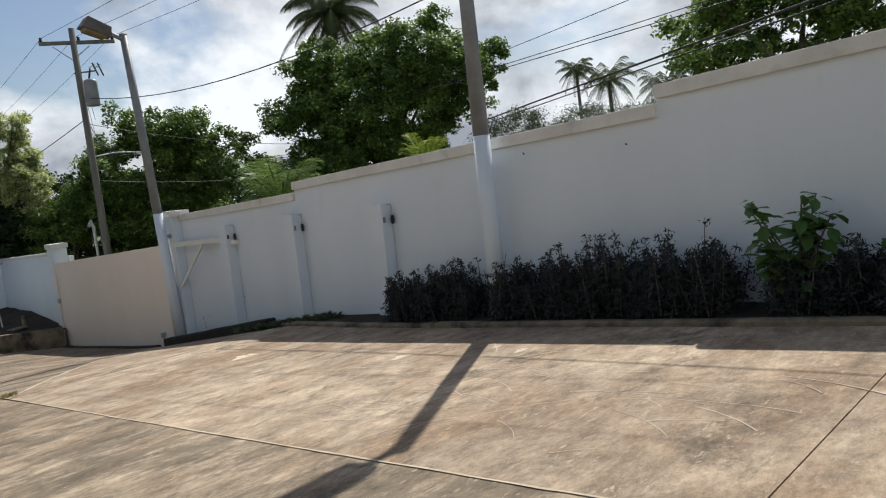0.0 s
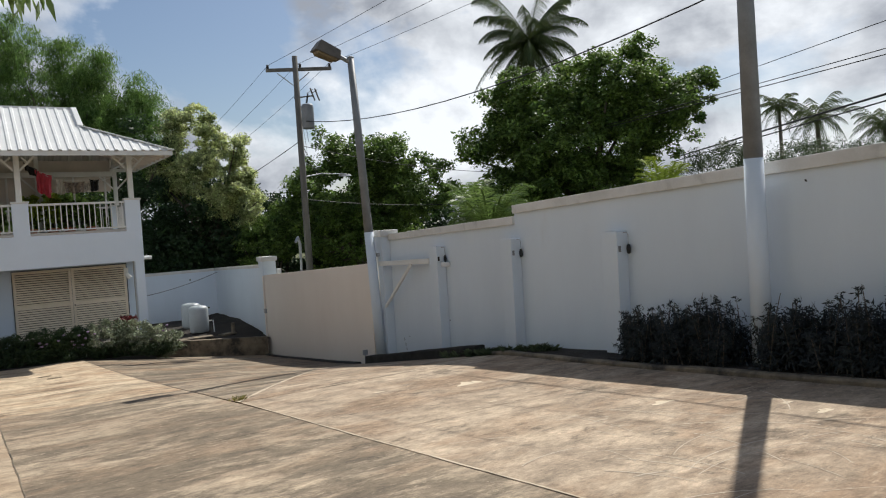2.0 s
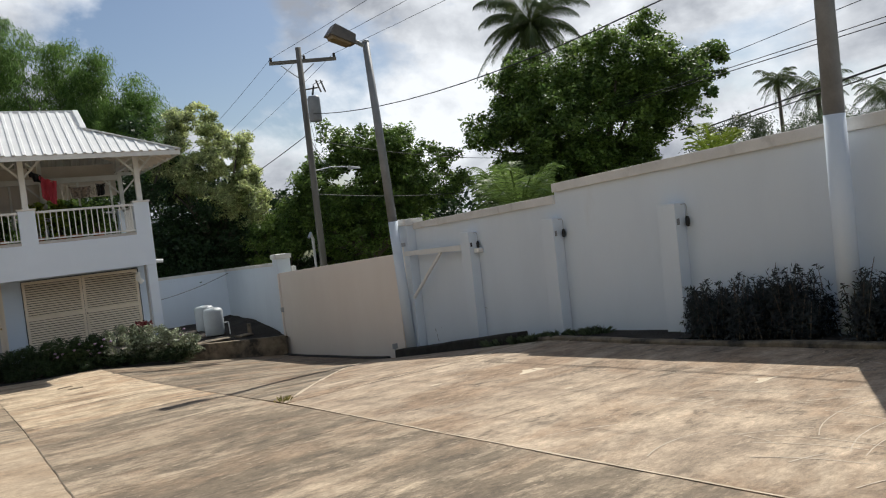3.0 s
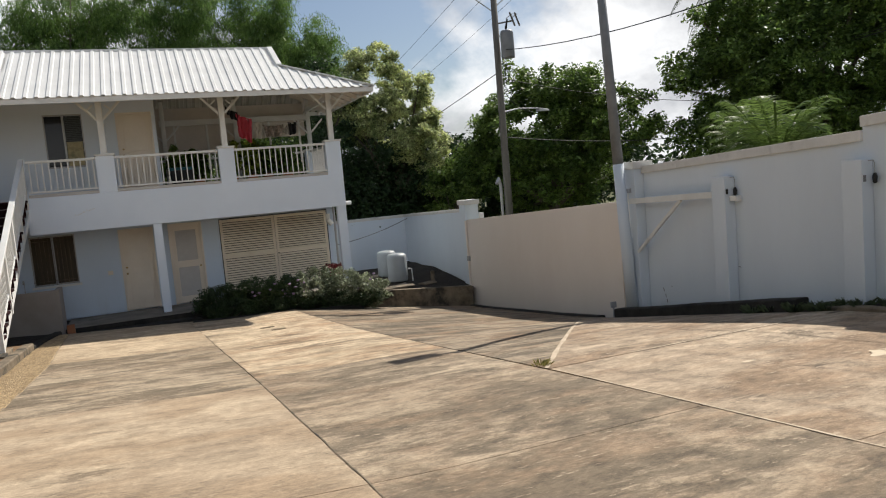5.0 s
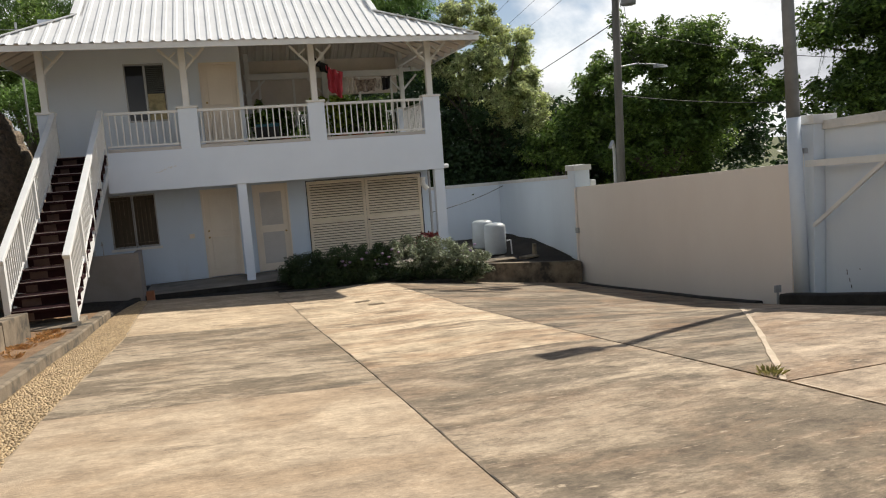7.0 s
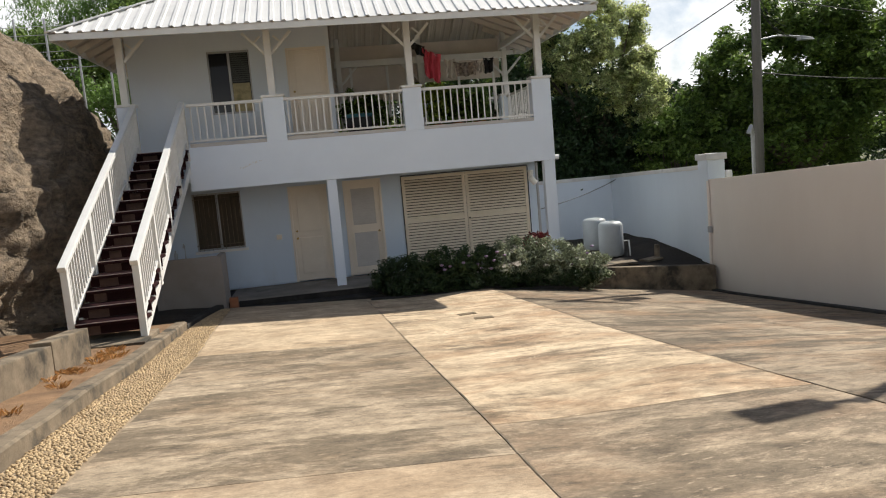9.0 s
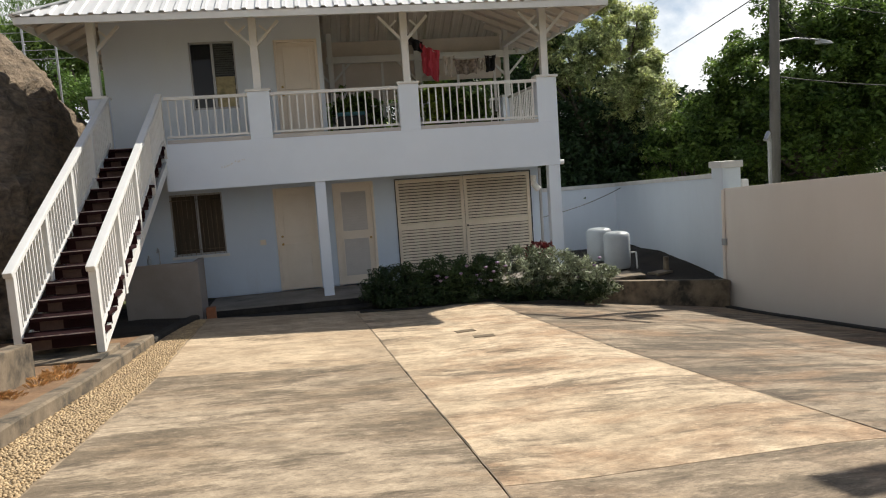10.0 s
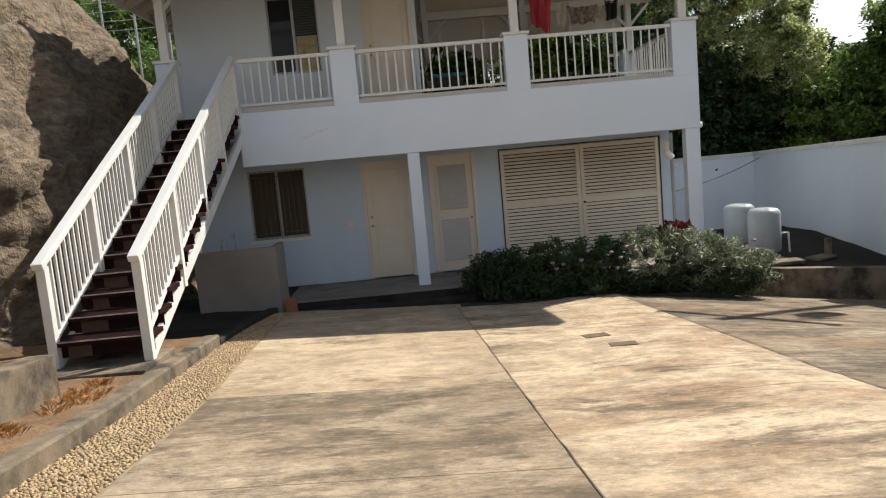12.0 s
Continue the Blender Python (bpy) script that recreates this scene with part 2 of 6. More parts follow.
M_WOOD = material("dark_red_stained_wood", (0.034, 0.011, 0.012), (0.014, 0.005, 0.006), 3, 50, 0.8, 0.2, stain=(0.08, 0.032, 0.028), stain_at=(0.66, 0.85), stain_scale=4, spec=0.12)
M_NOSE = material("painted_sunlit_edge", (0.55, 0.45, 0.42), (0.34, 0.25, 0.23), 7, 50, 0.8, 0.2)
M_RISER = material("brown_riser_colour", (0.13, 0.078, 0.058), (0.07, 0.038, 0.03), 5, 50, 0.8, 0.2)
M_ROOF = material("white_metal_roofing", (0.78, 0.78, 0.76), (0.66, 0.66, 0.64), 1.5, 40, 0.45, 0.03, stain=(0.50, 0.49, 0.46), stain_at=(0.6, 0.9), stain_scale=1.2)
M_POLE = material("grey_painted_metal", (0.24, 0.25, 0.265), (0.16, 0.168, 0.18), 4, 60, 0.5, 0.1)
M_TIMBER = material("weathered_pole_timber", (0.185, 0.178, 0.163), (0.095, 0.091, 0.083), 4, 40, 0.95, 0.5, stretch=(1, 1, 0.1))
M_STEEL = material("galvanised_steel", (0.45, 0.46, 0.47), (0.33, 0.34, 0.35), 5, 60, 0.45, 0.1, metal=0.4)
M_BLACK = material("black_plastic", (0.022, 0.022, 0.024), (0.012, 0.012, 0.013), 5, 60, 0.6, 0.1)
M_BRASS = material("dull_brass", (0.42, 0.30, 0.12), (0.30, 0.21, 0.08), 5, 60, 0.35, 0.05, metal=0.8)
M_DARK = material("unlit_room_backing", (0.03, 0.03, 0.032), (0.018, 0.018, 0.02), 3, 20, 0.9, 0.0)
M_CURTAIN = material("brown_curtain", (0.11, 0.088, 0.062), (0.06, 0.047, 0.033), 4, 40, 0.9, 0.1, stretch=(4, 4, 0.2))
M_BARK = material("grey_bark", (0.19, 0.16, 0.125), (0.08, 0.067, 0.053), 4, 30, 0.95, 0.8, stretch=(1, 1, 0.2), distance=0.03)
M_CLOTH_RED = material("red_cloth", (0.62, 0.085, 0.125), (0.5, 0.06, 0.09), 6, 120, 0.9, 0.2)
M_CLOTH_WHITE = material("off_white_cloth", (0.62, 0.58, 0.52), (0.5, 0.46, 0.41), 6, 120, 0.9, 0.2)
M_CLOTH_DARK = material("black_cloth", (0.03, 0.03, 0.035), (0.015, 0.015, 0.018), 6, 120, 0.9, 0.2)
M_CLOTH_PRINT = material("patterned_cloth", (0.46, 0.38, 0.32), (0.03, 0.025, 0.025), 13, 120, 0.9, 0.2)
M_TANK = material("white_plastic_tank", (0.42, 0.45, 0.465), (0.33, 0.36, 0.375), 2, 60, 0.45, 0.05)
M_POT = material("terracotta", (0.42, 0.18, 0.09), (0.30, 0.12, 0.06), 5, 60, 0.85, 0.2)
M_BLIND = material("dark_green_blind", (0.075, 0.085, 0.08), (0.045, 0.052, 0.05), 4, 40, 0.6, 0.05)
M_PANE = material("yellowed_curtain", (0.50, 0.42, 0.24), (0.30, 0.27, 0.16), 5, 30, 0.8, 0.1, stain=(0.12, 0.13, 0.07), stain_at=(0.5, 0.7), stain_scale=3)
M_TEAL = material("teal_plastic", (0.02, 0.13, 0.16), (0.012, 0.09, 0.11), 5, 60, 0.5, 0.1)
M_LAMP = material("brown_grey_metal", (0.13, 0.115, 0.10), (0.075, 0.066, 0.058), 5, 60, 0.55, 0.1)
M_LENS = material("yellowed_plastic", (0.20, 0.145, 0.07), (0.13, 0.09, 0.045), 5, 60, 0.4, 0.05)
M_CEIL = material("dull_cream_ceiling_paint", (0.68, 0.62, 0.56), (0.57, 0.52, 0.47), 2, 50, 0.8, 0.1)
M_CEIL2 = material("cream_rafter_paint", (0.74, 0.69, 0.62), (0.64, 0.59, 0.53), 2, 50, 0.8, 0.1)
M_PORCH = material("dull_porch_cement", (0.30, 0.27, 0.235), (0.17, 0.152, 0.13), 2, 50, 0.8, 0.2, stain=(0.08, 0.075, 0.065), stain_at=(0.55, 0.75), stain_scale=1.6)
# Render colour lowered to hold the shade around the wash trough.
M_TROUGH = material("shade_dulled_grey_render", (0.34, 0.31, 0.285), (0.26, 0.235, 0.21), 1.5, 60, 0.9, 0.2, stain=(0.17, 0.155, 0.14), stain_at=(0.6, 0.85))
M_TILE = material("grey_white_tile", (0.55, 0.53, 0.50), (0.44, 0.42, 0.40), 2, 60, 0.45, 0.1)


def leaf_material(name, a, b, island=0.7, trans=0.28, rough=0.5):
    return material(name, a, b, 1.2, 20, rough, 0.0, island=island, spec=0.35, translucent=trans)


L_BROAD = leaf_material("broad_green_leaf", (0.205, 0.295, 0.062), (0.052, 0.105, 0.027), 1.2, 0.42)
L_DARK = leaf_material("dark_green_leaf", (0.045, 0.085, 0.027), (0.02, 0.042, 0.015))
L_FEATHER = leaf_material("yellow_green_leaf", (0.205, 0.325, 0.075), (0.075, 0.145, 0.038), 0.9, 0.42)
L_VARIEG = material("cream_edged_leaf", (0.88, 0.90, 0.46), (0.11, 0.19, 0.055), 2.6, 14, 0.5, 0.0, stain=(0.045, 0.085, 0.026), stain_at=(0.53, 0.68), stain_scale=1.1, island=1.0, spec=0.35, translucent=0.5)
L_PALM = leaf_material("palm_leaf", (0.10, 0.13, 0.04), (0.05, 0.075, 0.025))
L_BRIGHT = leaf_material("bright_yellow_green_leaf", (0.30, 0.36, 0.05), (0.18, 0.25, 0.035))
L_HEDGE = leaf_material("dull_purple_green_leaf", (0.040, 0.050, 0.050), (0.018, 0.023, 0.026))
L_SHRUB = leaf_material("grey_green_leaf", (0.11, 0.14, 0.075), (0.06, 0.085, 0.04))
L_ARECA = leaf_material("fresh_green_leaflet", (0.19, 0.27, 0.07), (0.09, 0.15, 0.04), 0.7, 0.4)
L_STRAW = leaf_material("straw_blade", (0.62, 0.38, 0.16), (0.40, 0.22, 0.085))
L_BUSH = leaf_material("deep_green_leaf", (0.058, 0.095, 0.033), (0.022, 0.04, 0.015), 1.0, 0.25)
L_SILVER = leaf_material("silvery_flowering_leaf", (0.40, 0.44, 0.29), (0.05, 0.075, 0.032), 1.5, 0.18)
L_SHRUBLEAF = leaf_material("large_green_leaf", (0.10, 0.19, 0.05), (0.06, 0.13, 0.035), 0.5, 0.3, 0.4)
L_CROTON = leaf_material("dark_red_leaf", (0.20, 0.03, 0.03), (0.10, 0.018, 0.02))
L_FLOWER = leaf_material("pale_purple_petal", (0.46, 0.34, 0.50), (0.30, 0.20, 0.34))
L_GRASS = leaf_material("dry_grass_blade", (0.42, 0.36, 0.14), (0.24, 0.25, 0.07))


def glass_material():
    m = bpy.data.materials.new("window_glass")
    m.use_nodes = True
    b = m.node_tree.nodes["Principled BSDF"]
    b.inputs["Base Color"].default_value = (0.02, 0.022, 0.024, 1)
    b.inputs["Roughness"].default_value = 0.06
    b.inputs["Specular IOR Level"].default_value = 0.3
    return m


M_GLASS = glass_material()


# ---- mesh helpers ----
def empty(name, place=(0, 0, 0)):
    ob = new(name)
    ob.empty_display_size = 0.2
    ob.location = place
    return ob


def part(name, bm, mat, parent=None, label="", smooth=False):
    me = bpy.data.meshes.new(name)
    bm.to_mesh(me)
    bm.free()
    me.materials.append(mat)
    if smooth:
        me.polygons.foreach_set("use_smooth", [True] * len(me.polygons))
    ob = new(name, me)
    if parent:
        ob.parent = parent
        ob.matrix_parent_inverse = Matrix.Translation(parent.location).inverted() if parent.type == "EMPTY" else Matrix()
    if label:
        ob["label"] = label
    return ob


def raw(name, verts, faces, mat, parent=None, label="", smooth=False):
    me = bpy.data.meshes.new(name)
    me.from_pydata(verts, [], faces)
    me.materials.append(mat)
    if smooth:
        me.polygons.foreach_set("use_smooth", [True] * len(me.polygons))
    ob = new(name, me)
    if parent:
        ob.parent = parent
        ob.matrix_parent_inverse = Matrix.Translation(parent.location).inverted() if parent.type == "EMPTY" else Matrix()
    if label:
        ob["label"] = label
    return ob


def box(x0, x1, y0, y1, z0, z1, bevel=0.0, bm=None):
    own = bm is None
    bm = bm or bmesh.new()
    v = [bm.verts.new(p) for p in ((x0, y0, z0), (x1, y0, z0), (x1, y1, z0), (x0, y1, z0), (x0, y0, z1), (x1, y0, z1), (x1, y1, z1), (x0, y1, z1))]
    for q in ((3, 2, 1, 0), (4, 5, 6, 7), (0, 1, 5, 4), (1, 2, 6, 5), (2, 3, 7, 6), (3, 0, 4, 7)):
        bm.faces.new([v[i] for i in q])
    if bevel and own:
        bmesh.ops.bevel(bm, geom=bm.edges[:], offset=bevel, segments=2, affect="EDGES", profile=0.7)
    return bm


def hexbox(lo, hi, bevel=0.0):
    """A solid from four bottom corners and four top corners."""
    bm = bmesh.new()
    v = [bm.verts.new(p) for p in (*lo, *hi)]
    for q in ((3, 2, 1, 0), (4, 5, 6, 7), (0, 1, 5, 4), (1, 2, 6, 5), (2, 3, 7, 6), (3, 0, 4, 7)):
        bm.faces.new([v[i] for i in q])
    if bevel:
        bmesh.ops.bevel(bm, geom=bm.edges[:], offset=bevel, segments=2, affect="EDGES", profile=0.7)
    return bm


def beam(a, b, w, h, bevel=0.0, up=(0, 0, 1)):
    """A straight bar of section w x h from a to b."""
    a, b = Vector(a), Vector(b)
    d = (b - a).normalized()
    u = Vector(up)
    if abs(d.dot(u)) > 0.98:
        u = Vector((0, 1, 0))
    s = d.cross(u).normalized() * w / 2
    t = s.cross(d).normalized() * h / 2
    return hexbox([a - s - t, a + s - t, a + s + t, a - s + t], [b - s - t, b + s - t, b + s + t, b - s + t], bevel)


def tube(points, radii, sides=10, bm=None):
    """A round limb through the points with those radii."""
    bm = bm or bmesh.new()
    rings = []
    for i, p in enumerate(points):
        p = Vector(p)
        d = (Vector(points[min(i + 1, len(points) - 1)]) - Vector(points[max(i - 1, 0)])).normalized()
        s = d.cross(Vector((0, 0, 1)))
        s = s.normalized() if s.length > 1e-3 else Vector((1, 0, 0))
        t = d.cross(s)
        r = radii[i] if hasattr(radii, "__len__") else radii
        rings.append([bm.verts.new(p + r * (math.cos(2 * math.pi * k / sides) * s + math.sin(2 * math.pi * k / sides) * t)) for k in range(sides)])
    for r0, r1 in zip(rings, rings[1:]):
        for k in range(sides):
            bm.faces.new((r0[k], r0[(k + 1) % sides], r1[(k + 1) % sides], r1[k]))
    bm.faces.new(rings[0][::-1])
    bm.faces.new(rings[-1])
    bmesh.ops.recalc_face_normals(bm, faces=bm.faces[:])
    return bm


def lathe(profile, centre, sides=24):
    """A turned solid from (radius, z) pairs about an upright axis."""
    bm = bmesh.new()
    cx, cy, cz = centre
    rings = [[bm.verts.new((cx + r * math.cos(2 * math.pi * k / sides), cy + r * math.sin(2 * math.pi * k / sides), cz + z)) for k in range(sides)] for r, z in profile]
    for r0, r1 in zip(rings, rings[1:]):
        for k in range(sides):
            bm.faces.new((r0[k], r0[(k + 1) % sides], r1[(k + 1) % sides], r1[k]))
    bm.faces.new(rings[0][::-1])
    bm.faces.new(rings[-1])
    return bm


def clamp(v, a, b):
    return max(a, min(b, v))


def gz(x, y):
    """Height of the paved ground: it falls towards the house and towards the gate."""
    x, y = clamp(x, -9, 8), clamp(y, -8, 30)
    z = 0.78 - 0.088 * (min(y, 21) - 8.5) - 0.06 * max(0, y - 21)
    z -= 0.134 * max(0, x) * (clamp((y - 14) / 5.5, 0, 1) * 0.66 + clamp((y - 19.5) / 6.5, 0, 1) * 0.34)
    return z + 0.045 * max(0, -x - 1.5)


# ---- ground ----
def ground_sheet():
    xs = [-900, -300, -120, -60, -30, -16] + [-12 + 0.75 * i for i in range(33)] + [16, 24, 40, 80, 200, 900]
    ys = [-900, -300, -100, -40, -16] + [-9 + 0.75 * i for i in range(60)] + [40, 50, 80, 160, 400, 900]
    verts = [(x, y, gz(x, y) - 0.09) for y in ys for x in xs]
    w = len(xs)
    faces = [(j * w + i, j * w + i + 1, (j + 1) * w + i + 1, (j + 1) * w + i) for j in range(len(ys) - 1) for i in range(w - 1)]
    ob = raw("ground", verts, faces, M_GROUND, smooth=True)
    return tagged(ob, "grassy earth that falls gently towards a street", "ground", kind="structure")


ground_sheet()
driveway = tagged(empty("driveway"), "weathered tan concrete driveway of large cast slabs with open joints", "driveway", kind="structure")


def slab(corners, mat, gap=0.0035, thick=0.12, lift=0.0):
    """A cast slab on the falling ground, from four corners in plan."""
    c = [Vector((*p, 0)) for p in corners]
    mid = sum(c, Vector()) / 4
    c = [p + (mid - p).normalized() * gap * 1.4 for p in c]
    nu = max(2, int((c[1] - c[0]).length / 0.5))
    nv = max(2, int((c[3] - c[0]).length / 0.5))
    verts, faces = [], []
    for j in range(nv + 1):
        for i in range(nu + 1):
            u, v = i / nu, j / nv
            p = (c[0] * (1 - u) + c[1] * u) * (1 - v) + (c[3] * (1 - u) + c[2] * u) * v
            edge = i in (0, nu) or j in (0, nv)
            verts.append((p.x, p.y, gz(p.x, p.y) + lift - (0.004 if edge else 0)))
    w = nu + 1
    faces = [(j * w + i, j * w + i + 1, (j + 1) * w + i + 1, (j + 1) * w + i) for j in range(nv) for i in range(nu)]
    rim = [i for i in range(w)] + [j * w + nu for j in range(1, nv + 1)] + [nv * w + i for i in range(nu - 1, -1, -1)] + [j * w for j in range(nv - 1, 0, -1)]
    base = len(verts)
    verts += [(verts[k][0], verts[k][1], verts[k][2] - thick) for k in rim]
    n = len(rim)
    faces += [(rim[(k + 1) % n], rim[k], base + k, base + (k + 1) % n) for k in range(n)]
    return raw("slab", verts, faces, mat, driveway)


def along(y, table):
    """x of a gently curved line in plan at y, from (y, x) pairs."""
    return float(np.interp(y, [p[0] for p in table], [p[1] for p in table]))


def line_a(y):
    return along(y, ((-8, -1.75), (11.5, -1.92), (17, -2.01), (20.8, -2.12), (23.7, -2.24), (26.4, -2.40)))


def line_b(y):
    return along(y, ((-8, 0.85), (6, 0.69), (10.7, 0.63), (14.3, 0.60), (18.2, 0.47), (20.4, 0.44), (23, 0.30), (26.4, 0.06)))


def line_p(y):
    return along(y, ((-8, -3.8), (14.3, -4.59), (16.2, -4.70), (21, -4.74), (23.5, -4.86), (26.4, -4.95)))


def wall_x(y):
    """The face of the east boundary wall."""
    return 5.19 + 0.048 * (y - 11.9)


def row(left, right, ys, mats):
    for y0, y1, mat in zip(ys, ys[1:], mats):
        slab([(left(y0), y0), (right(y0), y0), (right(y1), y1), (left(y1), y1)], mat)


row(line_p, line_a, (-8, -2.0, 5.0, 12.03, 16.2, 19.09), (M_CONC, M_CONC, M_CONC_LEFT, M_CONC_LEFT, M_CONC_DARK))
row(line_p, line_a, (19.09, 21.3, 23.6, 26.35), (M_CONC_DARK, M_CONC_CLEAN, M_CONC_CLEAN))
row(line_a, line_b, (-8, -2.0, 5.0, 12.03, 16.9), (M_CONC, M_CONC, M_CONC_BROWN, M_CONC_BROWN))
row(line_a, line_b, (16.9, 20.5, 26.35), (M_CONC_PALE, M_CONC_PALE))
row(line_b, lambda y: along(y, ((-6, 3.57), (5.6, 4.03), (9.4, 4.25), (10.8, 4.31), (14.25, 4.76))), (-8, -2, 5.08, 10.8, 14.25), (M_CONC, M_CONC, M_CONC, M_CONC))
slab([(line_b(14.27), 14.27), (4.75, 14.27), (4.98, 19.75), (4.48, 19.75)], M_CONC)
slab([(line_b(14.27), 14.27), (2.54, 17.01), (4.48, 19.75), (line_b(19.75), 19.75)], M_CONC_GREY)
slab([(line_b(19.75), 19.75), (5.0, 19.75), (5.3, 27.0), (line_b(26.35), 26.35)], M_CONC_GREY)


def filler(pts, width, mat, name="joint_filler", taper=False):
    """Joint filler between slabs, a little proud of them."""
    verts, faces = [], []
    n = 0
    for (xa, ya), (xb, yb) in zip(pts, pts[1:]):
        k = max(1, int(math.hypot(xb - xa, yb - ya) / (0.02 if taper else 0.12)))
        for q in range(k + 1):
            x, y = xa + (xb - xa) * q / k, ya + (yb - ya) * q / k
            d = Vector((xb - xa, yb - ya, 0)).normalized()
            sx = Vector((d.y, -d.x, 0)) * width * (0.5 + 0.35 * noise.noise((x * 4, y * 4, 1.7)))
            if taper:
                f = (x - pts[0][0]) / (pts[-1][0] - pts[0][0] + 1e-9)
                sx = sx * (0.12 + 1.1 * math.sin(math.pi * clamp(f, 0, 1))) * (1 + 0.9 * noise.noise((x * 19, y * 19, 0.3)))
            off = 0.006 * noise.noise((x * 2.1, y * 2.1, 5.5)) + 0.005 * noise.noise((x * 9.0, y * 9.0, 2.5))
            for sg in (-1, 1):
                verts.append((x + sg * sx.x + off, y + sg * sx.y, gz(x, y) + 0.002))
        for q in range(k):
            a = n + 2 * q
            faces.append((a, a + 1, a + 3, a + 2))
        n = len(verts)
    raw(name, verts, faces, mat, driveway)


filler([(line_b(y), y) for y in (3.0, 6.0, 8.5, 10.7, 12.5, 14.2)], 0.017, M_MORTAR)
filler([(line_b(14.3), 14.3), (2.54, 17.01), (3.9, 18.93)], 0.05, M_MORTAR)
filler([(1.6, 14.26), (3.9, 14.26)], 0.02, M_MORTAR)
filler([(line_a(y), y) for y in (9.0, 12.0, 17.0, 20.8, 23.7, 26.3)], 0.010, M_KERB)
filler([(line_b(y), y) for y in (14.5, 18.2, 20.4, 23.0, 26.3)], 0.010, M_KERB)


rngm = random.Random(41)
for k in range(80):
    cx, cy, r, a0 = rngm.uniform(0.3, 2.6), rngm.uniform(5.5, 10.5), rngm.uniform(0.4, 1.6), rngm.uniform(-1.2, 1.4)
    span = rngm.uniform(0.3, 0.7)
    pts = [(cx + r * math.cos(a0 + span * q / 8), cy + 1.3 * r * math.sin(a0 + span * q / 8)) for q in range(9)]
    if all(0.8 < p[0] < 3.7 for p in pts):
        filler(pts, rngm.uniform(0.004, 0.010), M_SCUFF, "tyre_scuff")
for x, y, w, l in ((2.9, 9.4, 0.13, 0.26), (3.2, 8.1, 0.10, 0.16), (2.75, 12.2, 0.16, 0.34), (1.9, 12.9, 0.08, 0.14), (3.35, 8.5, 0.07, 0.10), (2.2, 11.0, 0.05, 0.09)):
    filler([(x - l / 2, y + 0.02), (x - l / 5, y), (x + l / 5, y + 0.01), (x + l / 2, y - 0.02)], w * 0.8, M_PATCH, "mortar_patch", True)


def strip(name, path, width, z0, z1, mat, parent=None, label="", wobble=0.0):
    """A kerb of that width along a path in plan; z0 and z1 above the paved ground."""
    pts = []
    for (xa, ya), (xb, yb) in zip(path, path[1:]):
        n = max(1, int(math.hypot(xb - xa, yb - ya) / 0.3))
        pts += [(xa + (xb - xa) * k / n, ya + (yb - ya) * k / n) for k in range(n)]
    pts.append(path[-1])
    verts, faces = [], []
    ch = min(0.02, width * 0.2)
    for i, (x, y) in enumerate(pts):
        xn, yn = pts[min(i + 1, len(pts) - 1)]
        xp, yp = pts[max(i - 1, 0)]
        d = Vector((xn - xp, yn - yp, 0)).normalized()
        s = Vector((d.y, -d.x, 0))
        g = gz(x, y)
        j = wobble * noise.noise((x * 1.3, y * 1.3, 3.1))
        for off, z in ((-0.5, z0), (-0.5, z1 - ch), (-0.5 + ch / width, z1), (0.5 - ch / width, z1), (0.5, z1 - ch), (0.5, z0)):
            p = Vector((x, y, 0)) + s * (off * width + j * 0.5)
            verts.append((p.x, p.y, g + z + (j if z > z0 else 0)))
    k = 6
    for i in range(len(pts) - 1):
        for q in range(k):
            faces.append((i * k + q, i * k + (q + 1) % k, (i + 1) * k + (q + 1) % k, (i + 1) * k + q))
    faces += [tuple(range(k)), tuple(range((len(pts) - 1) * k, len(pts) * k))[::-1]]
    ob = raw(name, verts, faces, mat, parent)
    bm = bmesh.new()
    bm.from_mesh(ob.data)
    bmesh.ops.recalc_face_normals(bm, faces=bm.faces[:])
    bm.to_mesh(ob.data)
    bm.free()
    if label:
        ob["label"] = label
    return ob


tagged(strip("kerb_bed", [(3.62, -6), (4.08, 5.6), (4.30, 9.4), (4.36, 10.8), (4.50, 12.3), (4.70, 13.6), (4.90, 15.0)], 0.12, -0.1, 0.05, M_KERB, wobble=0.01),
       "low weathered concrete kerb along a planting bed", "kerb", kind="structure")
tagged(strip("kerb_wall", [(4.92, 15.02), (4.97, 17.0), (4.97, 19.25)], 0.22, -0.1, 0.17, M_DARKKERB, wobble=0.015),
       "low concrete kerb at the foot of a wall, black with stains and painted shade", "kerb", kind="structure")
tagged(strip("kerb_gate", [(4.98, 19.85), (5.26, 27.0)], 0.16, -0.1, 0.035, M_DARKKERB, wobble=0.01),
       "dark gate track kerb along the driveway", "kerb", kind="structure")
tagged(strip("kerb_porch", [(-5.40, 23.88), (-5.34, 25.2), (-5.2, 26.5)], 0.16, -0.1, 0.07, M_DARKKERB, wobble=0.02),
       "low kerb running on to a porch, black with stains and painted shade", "kerb", kind="structure")
tagged(strip("kerb_stairs", [(-4.9, 6), (-5.25, 15.0), (-5.40, 19.2), (-5.42, 23.85)], 0.19, -0.1, 0.125, M_KERB, wobble=0.02),
       "stained concrete kerb beside a pebble strip", "kerb", kind="structure")


